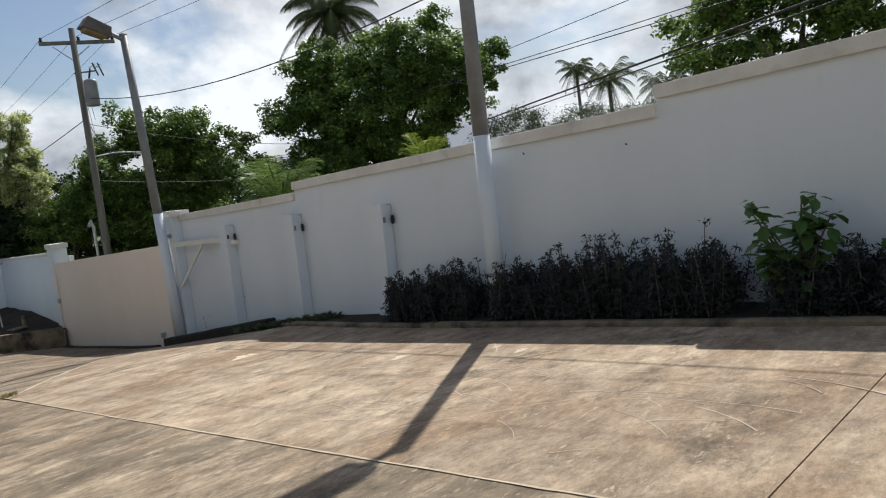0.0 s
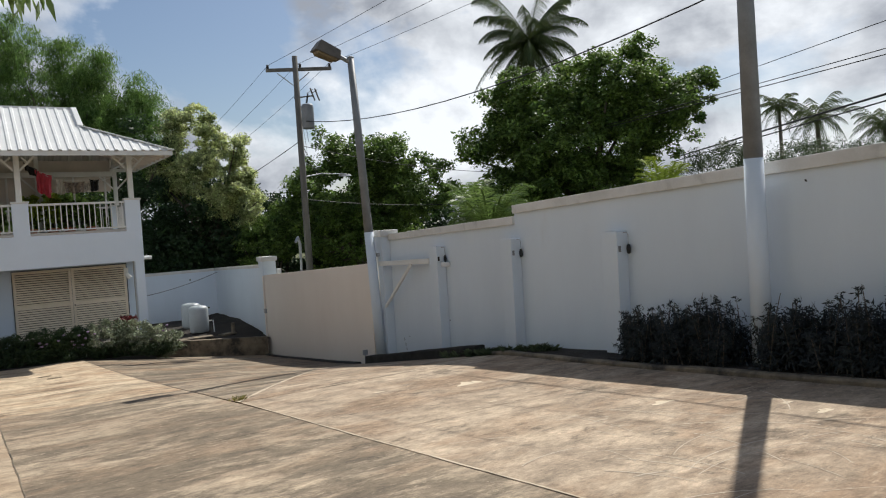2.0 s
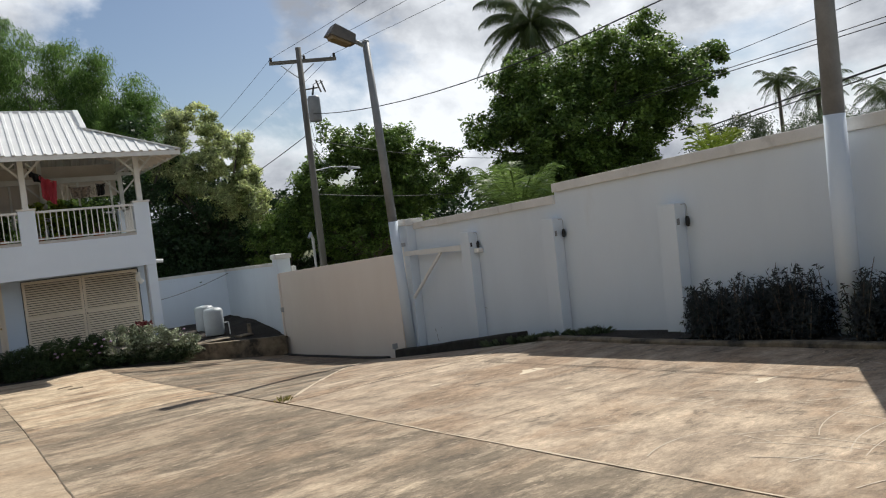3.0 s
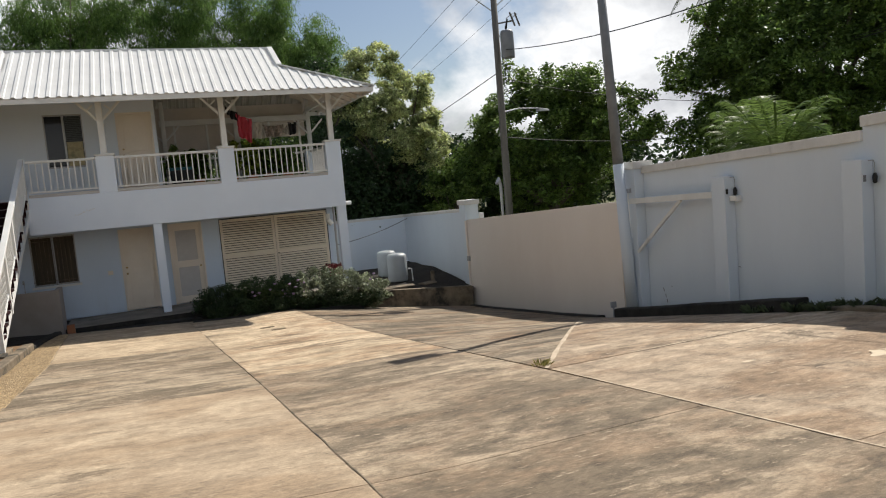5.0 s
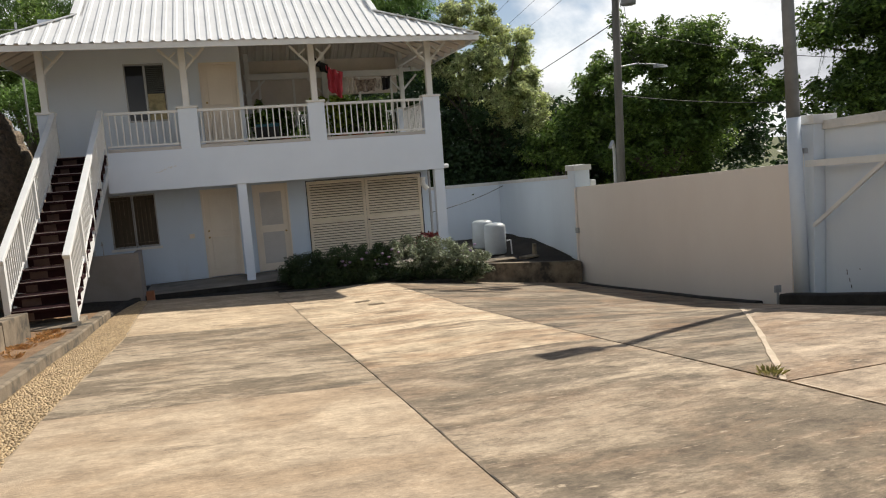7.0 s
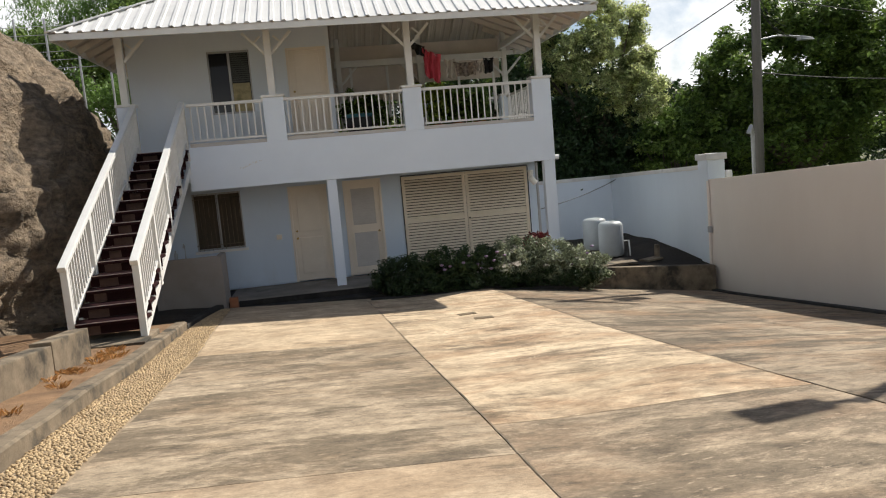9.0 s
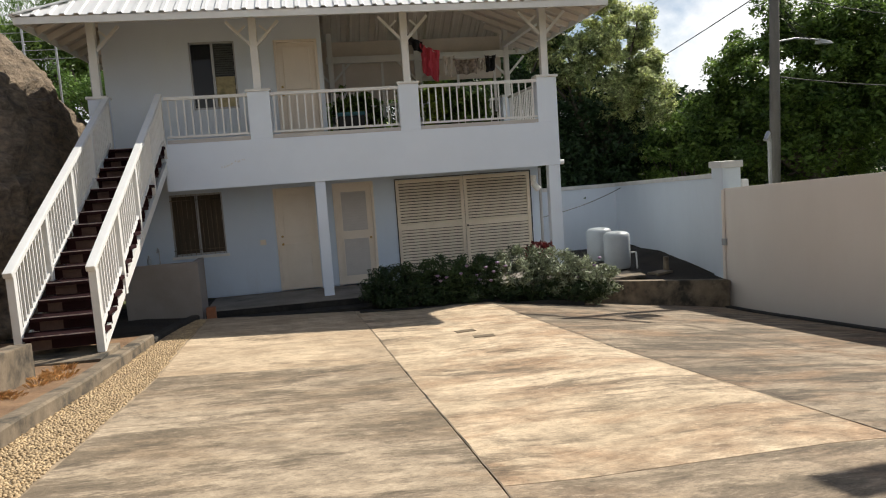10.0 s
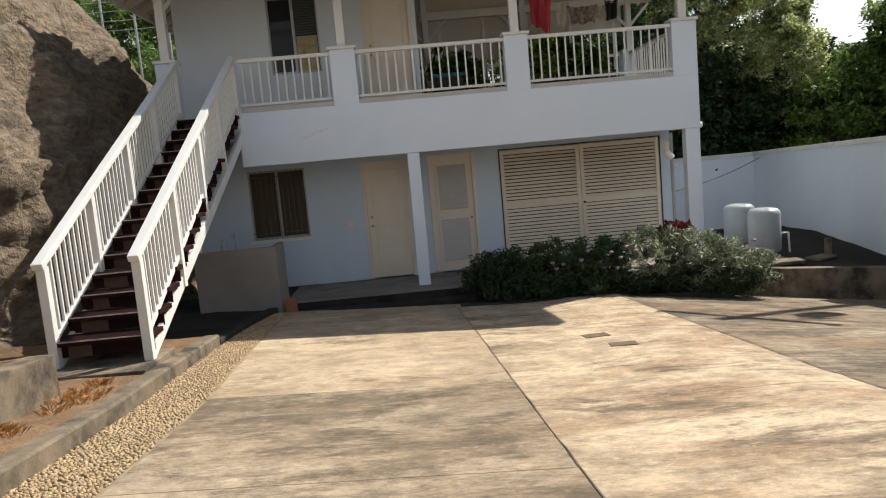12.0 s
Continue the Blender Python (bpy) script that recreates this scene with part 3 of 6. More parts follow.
def sheet(name, x0, x1, y0, y1, height, mat, label, category, step=0.2, bumps=0.03):
    nx, ny = max(2, int((x1 - x0) / step)), max(2, int((y1 - y0) / step))
    verts = []
    for j in range(ny + 1):
        for i in range(nx + 1):
            x, y = x0 + (x1 - x0) * i / nx, y0 + (y1 - y0) * j / ny
            verts.append((x, y, height(x, y) + bumps * noise.noise((x * 2.1, y * 2.1, 0))))
    w = nx + 1
    faces = [(j * w + i, j * w + i + 1, (j + 1) * w + i + 1, (j + 1) * w + i) for j in range(ny) for i in range(nx)]
    return tagged(raw(name, verts, faces, mat, smooth=True), label, category, kind="structure")


for k, (y0, y1) in enumerate(((-6, 2), (2, 6), (6, 11), (11, 15), (15, 19.2))):
    xa = along((y0 + y1) / 2, ((-6, 3.6), (5.6, 4.06), (10.8, 4.34), (12.2, 4.45), (13.6, 4.65), (15, 4.87), (19, 5.0)))
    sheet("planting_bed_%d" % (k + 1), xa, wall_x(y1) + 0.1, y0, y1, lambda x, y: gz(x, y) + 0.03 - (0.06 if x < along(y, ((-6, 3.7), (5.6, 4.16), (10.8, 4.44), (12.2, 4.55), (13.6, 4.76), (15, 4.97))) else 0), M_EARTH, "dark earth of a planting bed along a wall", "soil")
sheet("soil_bed", -8.5, -5.42, 6, 23.9, lambda x, y: gz(x, y) + 0.10, M_SOIL, "dry reddish soil with sparse grass beside a kerb", "soil")
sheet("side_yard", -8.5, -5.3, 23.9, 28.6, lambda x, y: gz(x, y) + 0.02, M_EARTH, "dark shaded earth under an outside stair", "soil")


# ---- boundary walls and gate ----
def wall_run(name, y0, y1, top0, top1, label):
    a, b = wall_x(y0), wall_x(y1)
    wall = tagged(empty(name, (a + 0.1, y0, 0)), label, "wall", kind="structure")
    b0, b1 = gz(a, y0) - 0.3, gz(b, y1) - 0.3
    c = 0.135
    part("masonry", hexbox([(a, y0, b0), (a + 0.2, y0, b0), (b + 0.2, y1, b1), (b, y1, b1)],
                           [(a, y0, top0 - c), (a + 0.2, y0, top0 - c), (b + 0.2, y1, top1 - c), (b, y1, top1 - c)]), M_WALL, wall)
    part("coping", hexbox([(a - 0.05, y0, top0 - c), (a + 0.25, y0, top0 - c), (b + 0.25, y1, top1 - c), (b - 0.05, y1, top1 - c)],
                          [(a - 0.05, y0, top0), (a + 0.25, y0, top0), (b + 0.25, y1, top1), (b - 0.05, y1, top1)], 0.012), M_CAP, wall)
    return wall


wall_run("wall_east_1", -8, 7.51, 4.02, 3.125, "tall white rendered boundary wall with a sloping coping")
wall_run("wall_east_2", 7.51, 14.37, 2.95, 2.60, "white rendered boundary wall with a sloping stained coping")
wall_run("wall_east_3", 14.37, 19.02, 2.425, 2.195, "white rendered boundary wall next to a gate")


def pier(name, x0, x1, y0, y1, z0, z1, label):
    p = tagged(empty(name, ((x0 + x1) / 2, (y0 + y1) / 2, z0)), label, "gate pier", kind="structure")
    part("shaft", box(x0, x1, y0, y1, z0, z1 - 0.14, 0.01), M_WALL, p)
    part("cap", box(x0 - 0.04, x1 + 0.04, y0 - 0.04, y1 + 0.04, z1 - 0.14, z1, 0.015), M_CAP, p)
    return p


pier("pier_south", 5.33, 5.69, 19.03, 19.39, -0.8, 2.29, "white square gate pier with a flat cap")
pier("pier_north", 5.44, 5.86, 27.14, 27.56, -1.7, 1.62, "white square gate pier with a flat cap")


def buttress(y0, y1, top):
    a, b = wall_x(y0), wall_x(y1)
    o = tagged(empty("wall_post", (a - 0.1, y0, gz(a, y0))), "white rendered post standing against a boundary wall", "post", "posts along the wall")
    z = gz(a, y0) - 0.1
    part("shaft", hexbox([(a - 0.2, y0, z), (a - 0.003, y0, z), (b - 0.003, y1, z), (b - 0.2, y1, z)],
                         [(a - 0.2, y0, top), (a - 0.003, y0, top), (b - 0.003, y1, top), (b - 0.2, y1, top)], 0.012), M_WALL, o)
    return o


def wall_light(y, top, flood):
    """A lamp hung by a thin conduit from the top corner of a wall post, with its switch box; one has a white floodlight."""
    x = wall_x(y) - 0.05
    z = top - 0.02
    o = tagged(empty("wall_lamp", (x, y, z - 0.2)), "black outdoor lamp on a thin conduit fixed to a white post", "wall lamp", "lamps along the wall")
    part("conduit", tube([(x - 0.04, y - 0.006, z), (x - 0.01, y - 0.05, z + 0.004), (x, y - 0.06, z - 0.03), (x, y - 0.06, z - 0.17)], 0.006, 6), M_STEEL, o)
    part("lantern", lathe([(0.012, -0.10), (0.026, -0.085), (0.03, -0.02), (0.02, 0.02), (0.008, 0.03)], (x, y - 0.06, z - 0.18), 12), M_BLACK, o)
    part("switch_box", box(x - 0.13, x - 0.10, y - 0.022, y - 0.001, z - 0.25, z - 0.17, 0.004), M_BLACK if flood else M_POLE, o)
    if flood:
        part("floodlight", box(x - 0.08, x + 0.03, y - 0.16, y - 0.02, z - 0.36, z - 0.28, 0.012), M_WHITE, o, "white box floodlight")
    return o


for ya, yb, top in ((16.66, 16.96, 1.935), (14.24, 14.54, 2.065), (11.85, 12.15, 2.14)):
    buttress(ya, yb, top)
for y, top, flood in ((16.66, 1.935, True), (14.24, 2.065, False), (11.85, 2.14, False)):
    wall_light(y, top, flood)

for y, z, w, h in ((18.60, -0.06, 0.012, 0.08), (18.55, -0.17, 0.010, 0.07), (18.52, -0.26, 0.014, 0.06), (16.64, 0.52, 0.05, 0.012), (9.29, 2.61, 0.022, 0.028), (7.90, 2.58, 0.02, 0.024), (18.36, 0.02, 0.012, 0.02)):
    x = wall_x(y)
    mark = hexbox([(x - 0.003, y - w, z - h * 0.5), (x + 0.01, y - w, z - h * 0.5), (x + 0.01, y, z - h * 0.3), (x - 0.003, y, z - h * 0.3)],
                  [(x - 0.003, y - w * 0.7, z + h * 0.4), (x + 0.01, y - w * 0.7, z + h * 0.4), (x + 0.01, y + w * 0.4, z + h * 0.5), (x - 0.003, y + w * 0.4, z + h * 0.5)])
    part("render_crack", mark, M_DARKKERB, bpy.data.objects["wall_east_3" if y > 14.37 else "wall_east_2"])

gate_frame = tagged(empty("gate_guide", (5.3, 17.9, 1.5)), "white painted steel guide frame with a diagonal brace", "gate frame")
part("bar", beam((5.26, 16.97, 1.66), (5.35, 19.20, 1.56), 0.06, 0.10, 0.008), M_WHITE, gate_frame)
part("brace", beam((5.29, 17.75, 1.58), (5.36, 19.22, 0.50), 0.045, 0.055, 0.006), M_WHITE, gate_frame)
part("upright", beam((5.37, 19.27, -0.6), (5.37, 19.27, 1.75), 0.09, 0.09, 0.008), M_WHITE, gate_frame)
part("guide_plate", box(5.42, 5.48, 19.395, 19.50, -0.8, 1.52, 0.006), M_WHITE, gate_frame)
part("roller", box(5.26, 5.38, 19.14, 19.22, 1.72, 1.80, 0.01), M_STEEL, gate_frame)

gate = tagged(empty("sliding_gate", (5.27, 23, -1)), "closed tan sheet-metal sliding gate leaf across a driveway", "gate")
part("leaf", hexbox([(5.12, 19.27, -0.68), (5.19, 19.27, -0.68), (5.51, 27.13, -1.46), (5.44, 27.13, -1.46)],
                    [(5.12, 19.27, 1.58), (5.19, 19.27, 1.58), (5.51, 27.13, 1.055), (5.44, 27.13, 1.055)], 0.008), M_GATE, gate)
stop = tagged(empty("gate_stop", (4.93, 19.36, gz(4.93, 19.36) - 0.05)), "short steel gate stop on a thin post beside a kerb", "gate stop")
part("stem", tube([(4.93, 19.36, gz(4.93, 19.36) - 0.05), (4.93, 19.36, gz(4.93, 19.36) + 0.22)], 0.018, 8), M_STEEL, stop)
part("plate", box(4.875, 4.985, 19.34, 19.38, gz(4.93, 19.36) + 0.19, gz(4.93, 19.36) + 0.30, 0.008), M_STEEL, stop)
part("latch", box(5.36, 5.42, 26.98, 27.10, -0.12, 0.02, 0.008), M_STEEL, gate)
part("edge_rail", beam((5.40, 27.08, -1.35), (5.40, 27.08, 1.03), 0.04, 0.05, 0.005), M_GATE, gate)

north = tagged(empty("wall_north_east", (5.6, 30, 0)), "white rendered boundary wall beyond a gate", "wall", kind="structure")
part("masonry", hexbox([(5.50, 27.56, -1.8), (5.7, 27.56, -1.8), (5.78, 33.2, -1.8), (5.58, 33.2, -1.8)],
                       [(5.50, 27.56, 1.27), (5.7, 27.56, 1.27), (5.78, 33.2, 1.03), (5.58, 33.2, 1.03)]), M_WALL, north)
part("coping", hexbox([(5.46, 27.56, 1.27), (5.74, 27.56, 1.27), (5.82, 33.2, 1.03), (5.54, 33.2, 1.03)],
                      [(5.46, 27.56, 1.37), (5.74, 27.56, 1.37), (5.82, 33.2, 1.13), (5.54, 33.2, 1.13)], 0.01), M_CAP, north)
back = tagged(empty("wall_north", (0, 32.8, 0)), "white rendered boundary wall behind the house", "wall", kind="structure")
part("masonry", box(-14, 5.577, 33.0, 33.2, -1.8, 1.03), M_WALL, back)
part("coping", box(-14, 5.537, 32.96, 33.24, 1.03, 1.13, 0.01), M_CAP, back)


# ---- lamp poles ----
def lamp_pole(x, y, paint_top, top, lean):
    """A round pole that leans by so much in x for each metre of height; x and y are its place at the paint line."""
    base = gz(x, y)
    at = lambda z: (x - lean * (z - paint_top), y, z)
    p = tagged(empty("street_lamp", at(base)), "grey metal lamp pole, its lower half painted white", "street lamp", "lamp poles along the wall")
    part("shaft", tube([at(base - 0.1), at(paint_top)], [0.112, 0.10], 16), M_WALL, p, "white painted lower shaft", True)
    part("upper_shaft", tube([at(paint_top), at(top)], [0.098, 0.072], 16), M_POLE, p, smooth=True)
    part("shaft_cap", lathe([(0.074, -0.01), (0.076, 0.02), (0.05, 0.035)], at(top), 14), M_POLE, p)
    xt = at(top)[0]
    part("arm", tube([(xt + 0.02, y, top - 0.10), (xt - 0.18, y, top - 0.02), (xt - 0.34, y, top + 0.05)], 0.045, 10), M_POLE, p)

    def tip(dx, dy, dz):
        # the head leans up and out from the pole
        c, q = math.cos(radians(16)), math.sin(radians(16))
        return (xt - 0.26 - dx * c + dz * q, y + dy, top + 0.03 + dx * q + dz * c)

    part("lamp_head", hexbox([tip(0, -0.14, -0.12), tip(0.60, -0.17, -0.10), tip(0.60, 0.17, -0.10), tip(0, 0.14, -0.12)],
                             [tip(0.02, -0.11, 0.10), tip(0.50, -0.13, 0.16), tip(0.50, 0.13, 0.16), tip(0.02, 0.11, 0.10)], 0.03), M_LAMP, p, "brown-grey box lamp head")
    part("lens", hexbox([tip(0.10, -0.11, -0.17), tip(0.50, -0.13, -0.155), tip(0.50, 0.13, -0.155), tip(0.10, 0.11, -0.17)],
                        [tip(0.06, -0.12, -0.10), tip(0.54, -0.14, -0.09), tip(0.54, 0.14, -0.09), tip(0.06, 0.12, -0.10)], 0.015), M_LENS, p, "yellowed plastic lens")
    return p


lamp_pole(5.13, 19.21, 2.27, 6.0, 0.045)
lamp_pole(4.82, 9.70, 2.88, 6.05, 0.012)


# ---- house ----
F, W, YB = 27.43, 28.64, 30.95
XL, XR = -6.80, 2.05
FLOOR, UP = -0.45, 2.62
house = tagged(empty("house", (-2.4, 28.5, FLOOR)), "two-storey white house with balcony, louvred doors and metal roof", "house")

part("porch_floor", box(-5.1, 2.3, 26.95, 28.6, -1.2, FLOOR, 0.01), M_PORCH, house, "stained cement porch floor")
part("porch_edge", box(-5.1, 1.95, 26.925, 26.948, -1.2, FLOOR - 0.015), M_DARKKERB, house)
part("porch_step", box(-5.0, -1.9, 26.55, 26.947, -1.2, FLOOR - 0.13, 0.015), M_DARKKERB, house, "stained concrete porch step, coloured darker for shade")
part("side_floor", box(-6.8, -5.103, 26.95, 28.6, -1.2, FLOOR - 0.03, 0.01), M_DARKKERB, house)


def wall_with_holes(name, x0, x1, z0, z1, y, thick, holes, mat, parent):
    """A wall across x with rectangular openings that go through it."""
    xs = sorted({x0, x1, *[h[0] for h in holes], *[h[1] for h in holes]})
    zs = sorted({z0, z1, *[h[2] for h in holes], *[h[3] for h in holes]})
    solid = lambda i, j: 0 <= i < len(xs) - 1 and 0 <= j < len(zs) - 1 and not any(
        h[0] - 1e-4 <= xs[i] and xs[i + 1] <= h[1] + 1e-4 and h[2] - 1e-4 <= zs[j] and zs[j + 1] <= h[3] + 1e-4 for h in holes)
    bm = bmesh.new()
    face = lambda *ps: bm.faces.new([bm.verts.new(p) for p in ps])
    for i in range(len(xs) - 1):
        for j in range(len(zs) - 1):
            if not solid(i, j):
                continue
            a, b, c, d = xs[i], xs[i + 1], zs[j], zs[j + 1]
            face((a, y, c), (b, y, c), (b, y, d), (a, y, d))
            face((b, y + thick, c), (a, y + thick, c), (a, y + thick, d), (b, y + thick, d))
            if not solid(i - 1, j):
                face((a, y + thick, c), (a, y, c), (a, y, d), (a, y + thick, d))
            if not solid(i + 1, j):
                face((b, y, c), (b, y + thick, c), (b, y + thick, d), (b, y, d))
            if not solid(i, j - 1):
                face((a, y + thick, c), (b, y + thick, c), (b, y, c), (a, y, c))
            if not solid(i, j + 1):
                face((a, y, d), (b, y, d), (b, y + thick, d), (a, y + thick, d))
    bmesh.ops.remove_doubles(bm, verts=bm.verts[:], dist=1e-5)
    return part(name, bm, mat, parent)


LW = (-5.83, -4.80, 0.455, 1.71)
UWIN = (-5.16, -4.27, 3.38, 4.72)
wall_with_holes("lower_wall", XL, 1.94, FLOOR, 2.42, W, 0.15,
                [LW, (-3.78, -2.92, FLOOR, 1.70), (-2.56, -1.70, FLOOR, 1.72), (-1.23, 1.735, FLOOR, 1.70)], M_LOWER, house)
wall_with_holes("upper_wall", XL, -2.53, UP, 5.75, W, 0.15, [UWIN, (-3.50, -2.62, UP, 4.70)], M_WALL, house)
part("upper_side_wall", box(-2.61, -2.53, W + 0.15, YB, UP, 5.75), M_WALL, house)
part("left_side_wall", box(XL, XL + 0.15, W + 0.15, YB, -1.2, 5.75), M_WALL, house)
part("right_side_wall", box(1.75, 1.90, W + 0.15, YB, -1.2, 2.42), M_HOUSE, house)
part("back_wall", box(XL + 0.15, 1.75, YB - 0.15, YB, -1.2, 2.42), M_HOUSE, house)
part("upper_back_wall", box(XL + 0.15, -2.61, YB - 0.15, YB, UP, 5.75), M_WALL, house)
part("balcony_floor", box(XL, XR, F + 0.16, YB + 0.1, 2.425, UP - 0.003), M_TILE, house)
part("fascia_beam", box(-5.60, XR, F, F + 0.155, 1.79, 2.662, 0.002), M_HOUSE, house, "deep pale rendered balcony beam")
rngc = random.Random(9)
for k in range(11):
    x = -4.60 + 0.042 * k + rngc.uniform(-0.012, 0.012)
    z = 2.19 + 0.012 * k + rngc.uniform(-0.02, 0.02)
    h = rngc.uniform(0.012, 0.03)
    part("paint_chip", hexbox([(x, F - 0.003, z - h), (x + 0.018, F - 0.003, z - h * 0.6), (x + 0.018, F + 0.002, z - h * 0.6), (x, F + 0.002, z - h)],
                              [(x + 0.008, F - 0.003, z + h), (x + 0.02, F - 0.003, z + h * 0.5), (x + 0.02, F + 0.002, z + h * 0.5), (x + 0.008, F + 0.002, z + h)]), M_CAP, house)
part("side_beam", box(XR - 0.15, XR, F + 0.158, YB + 0.1, 1.79, 2.66, 0.012), M_HOUSE, house)
part("stair_landing_beam", box(XL, -5.603, F + 0.02, F + 0.155, 2.2, 2.60, 0.01), M_HOUSE, house)
for x0, x1, zb in ((-2.90, -2.70, -0.60), (1.80, XR - 0.003, -0.95)):
    part("column", box(x0, x1, F + 0.02, F + 0.20, zb, 1.788, 0.012), M_HOUSE, house)
part("drain_pipe", tube([(2.05, 28.3, 1.86), (2.42, 28.3, 1.84)], 0.055, 12), M_WHITE, house)
part("waste_pipe", tube([(1.62, 27.95, 1.60), (1.62, 27.95, 1.42), (1.72, 27.95, 1.30)], 0.07, 12), M_WHITE, house, "white plastic waste pipe under the balcony")
part("downpipe", tube([(1.97, 28.66, -0.7), (1.97, 28.66, 1.75)], 0.04, 10), M_STEEL, house)

# balcony posts
POSTS = [(-6.82, -6.50), (-4.01, -3.60), (-1.15, -0.76), (1.64, XR)]
for k, (x0, x1) in enumerate(POSTS):
    p = part("balcony_pier", box(x0, x1, F + 0.002, F + 0.26, 2.664, 3.55, 0.0), M_HOUSE, house)
    part("pier_cap", box(x0 - 0.025, x1 + 0.025, F - 0.04, F + 0.285, 3.55, 3.60, 0.008), M_WHITE, p)
    xc = (x0 + x1) / 2
    w = part("roof_post", box(xc - 0.07, xc + 0.07, F + 0.05, F + 0.19, 3.60, 4.93, 0.008), M_WHITE, house)
    for s in (-1, 1):
        if (k == 0 and s < 0):
            continue
        part("knee_brace", beam((xc + s * 0.06, F + 0.12, 4.42), (xc + s * 0.48, F + 0.12, 4.86), 0.05, 0.055, 0.005), M_WHITE, w)
        part("knee_strut", beam((xc + s * 0.13, F + 0.12, 4.78), (xc + s * 0.30, F + 0.12, 4.63), 0.035, 0.035, 0.004), M_WHITE, w)
for xc, yc in ((1.97, YB - 0.1), (-0.25, YB - 0.1), (-2.3, YB - 0.1)):
    w = part("roof_post", box(xc - 0.06, xc + 0.06, yc - 0.06, yc + 0.06, UP, 5.2, 0.008), M_WHITE, house)
    for s in (-1, 1):
        part("knee_brace", beam((xc + s * 0.05, yc, 4.08), (xc + s * 0.45, yc, 4.50), 0.05, 0.05, 0.005), M_WHITE, w)
rear = part("balcony_pier", box(1.79, XR, YB - 0.24, YB + 0.08, 2.664, 3.52), M_HOUSE, house)
part("pier_cap", box(1.77, XR + 0.02, YB - 0.26, YB + 0.10, 3.52, 3.57, 0.008), M_WHITE, rear)
part("back_tie_beam", box(-2.40, 1.99, YB - 0.15, YB - 0.05, 4.50, 4.66, 0.006), M_WHITE, house)
part("rear_eave_panel", box(-0.247, 1.86, YB + 0.0, YB + 0.03, 4.02, 5.02, 0.004), M_CEIL, house, "pale boarded panel under the rear tie beam")
part("rear_eave_panel", box(-2.50, -0.25, YB + 0.0, YB + 0.03, 3.62, 5.02, 0.004), M_CEIL, house, "pale boarded panel under the rear tie beam")
for k in range(5):
    x = -2.0 + k * 0.92
    part("panel_batten", box(x - 0.03, x + 0.03, YB - 0.04, YB - 0.002, 3.2, 4.497, 0.004), M_WHITE, house)
part("side_tie_beam", box(1.88, 1.98, F + 0.2, YB - 0.16, 4.72, 4.84, 0.006), M_WHITE, house)
part("front_plate", box(XL, XR, F + 0.06, F + 0.18, 4.93, 5.05, 0.006), M_WHITE, house)


def railing(a, b, base_rail, parent, count):
    """A white railing from a to b (plan points) with each baluster."""
    a, b = Vector((*a, 0)), Vector((*b, 0))
    r = part("railing", beam(a + Vector((0, 0, 3.50)), b + Vector((0, 0, 3.50)), 0.07, 0.06, 0.01), M_WHITE, parent)
    part("bottom_rail", beam(a + Vector((0, 0, 2.79)), b + Vector((0, 0, 2.79)), 0.045, 0.04, 0.005), M_WHITE, r)
    if base_rail:
        part("kick_board", beam(a + Vector((0, 0.02, 2.70)), b + Vector((0, 0.02, 2.70)), 0.16, 0.07, 0.006), M_TILE, r, "weathered sill board")
    first = None
    for k in range(count):
        p = a.lerp(b, (k + 0.5) / count)
        if first is None:
            first = part("baluster", box(-0.0125, 0.0125, -0.0125, 0.0125, 2.81, 3.475), M_WHITE, r)
            first.location = p
        else:
            o = first.copy()
            scene.collection.objects.link(o)
            o.location = p


railing((-5.52, F + 0.08), (-4.01, F + 0.08), True, house, 11)
railing((-3.60, F + 0.08), (-1.15, F + 0.08), True, house, 17)
railing((-0.76, F + 0.08), (1.64, F + 0.08), True, house, 17)
railing((XR - 0.1, F + 0.26), (XR - 0.1, YB - 0.24), True, house, 22)
railing((-2.53, YB), (1.79, YB), False, house, 26)


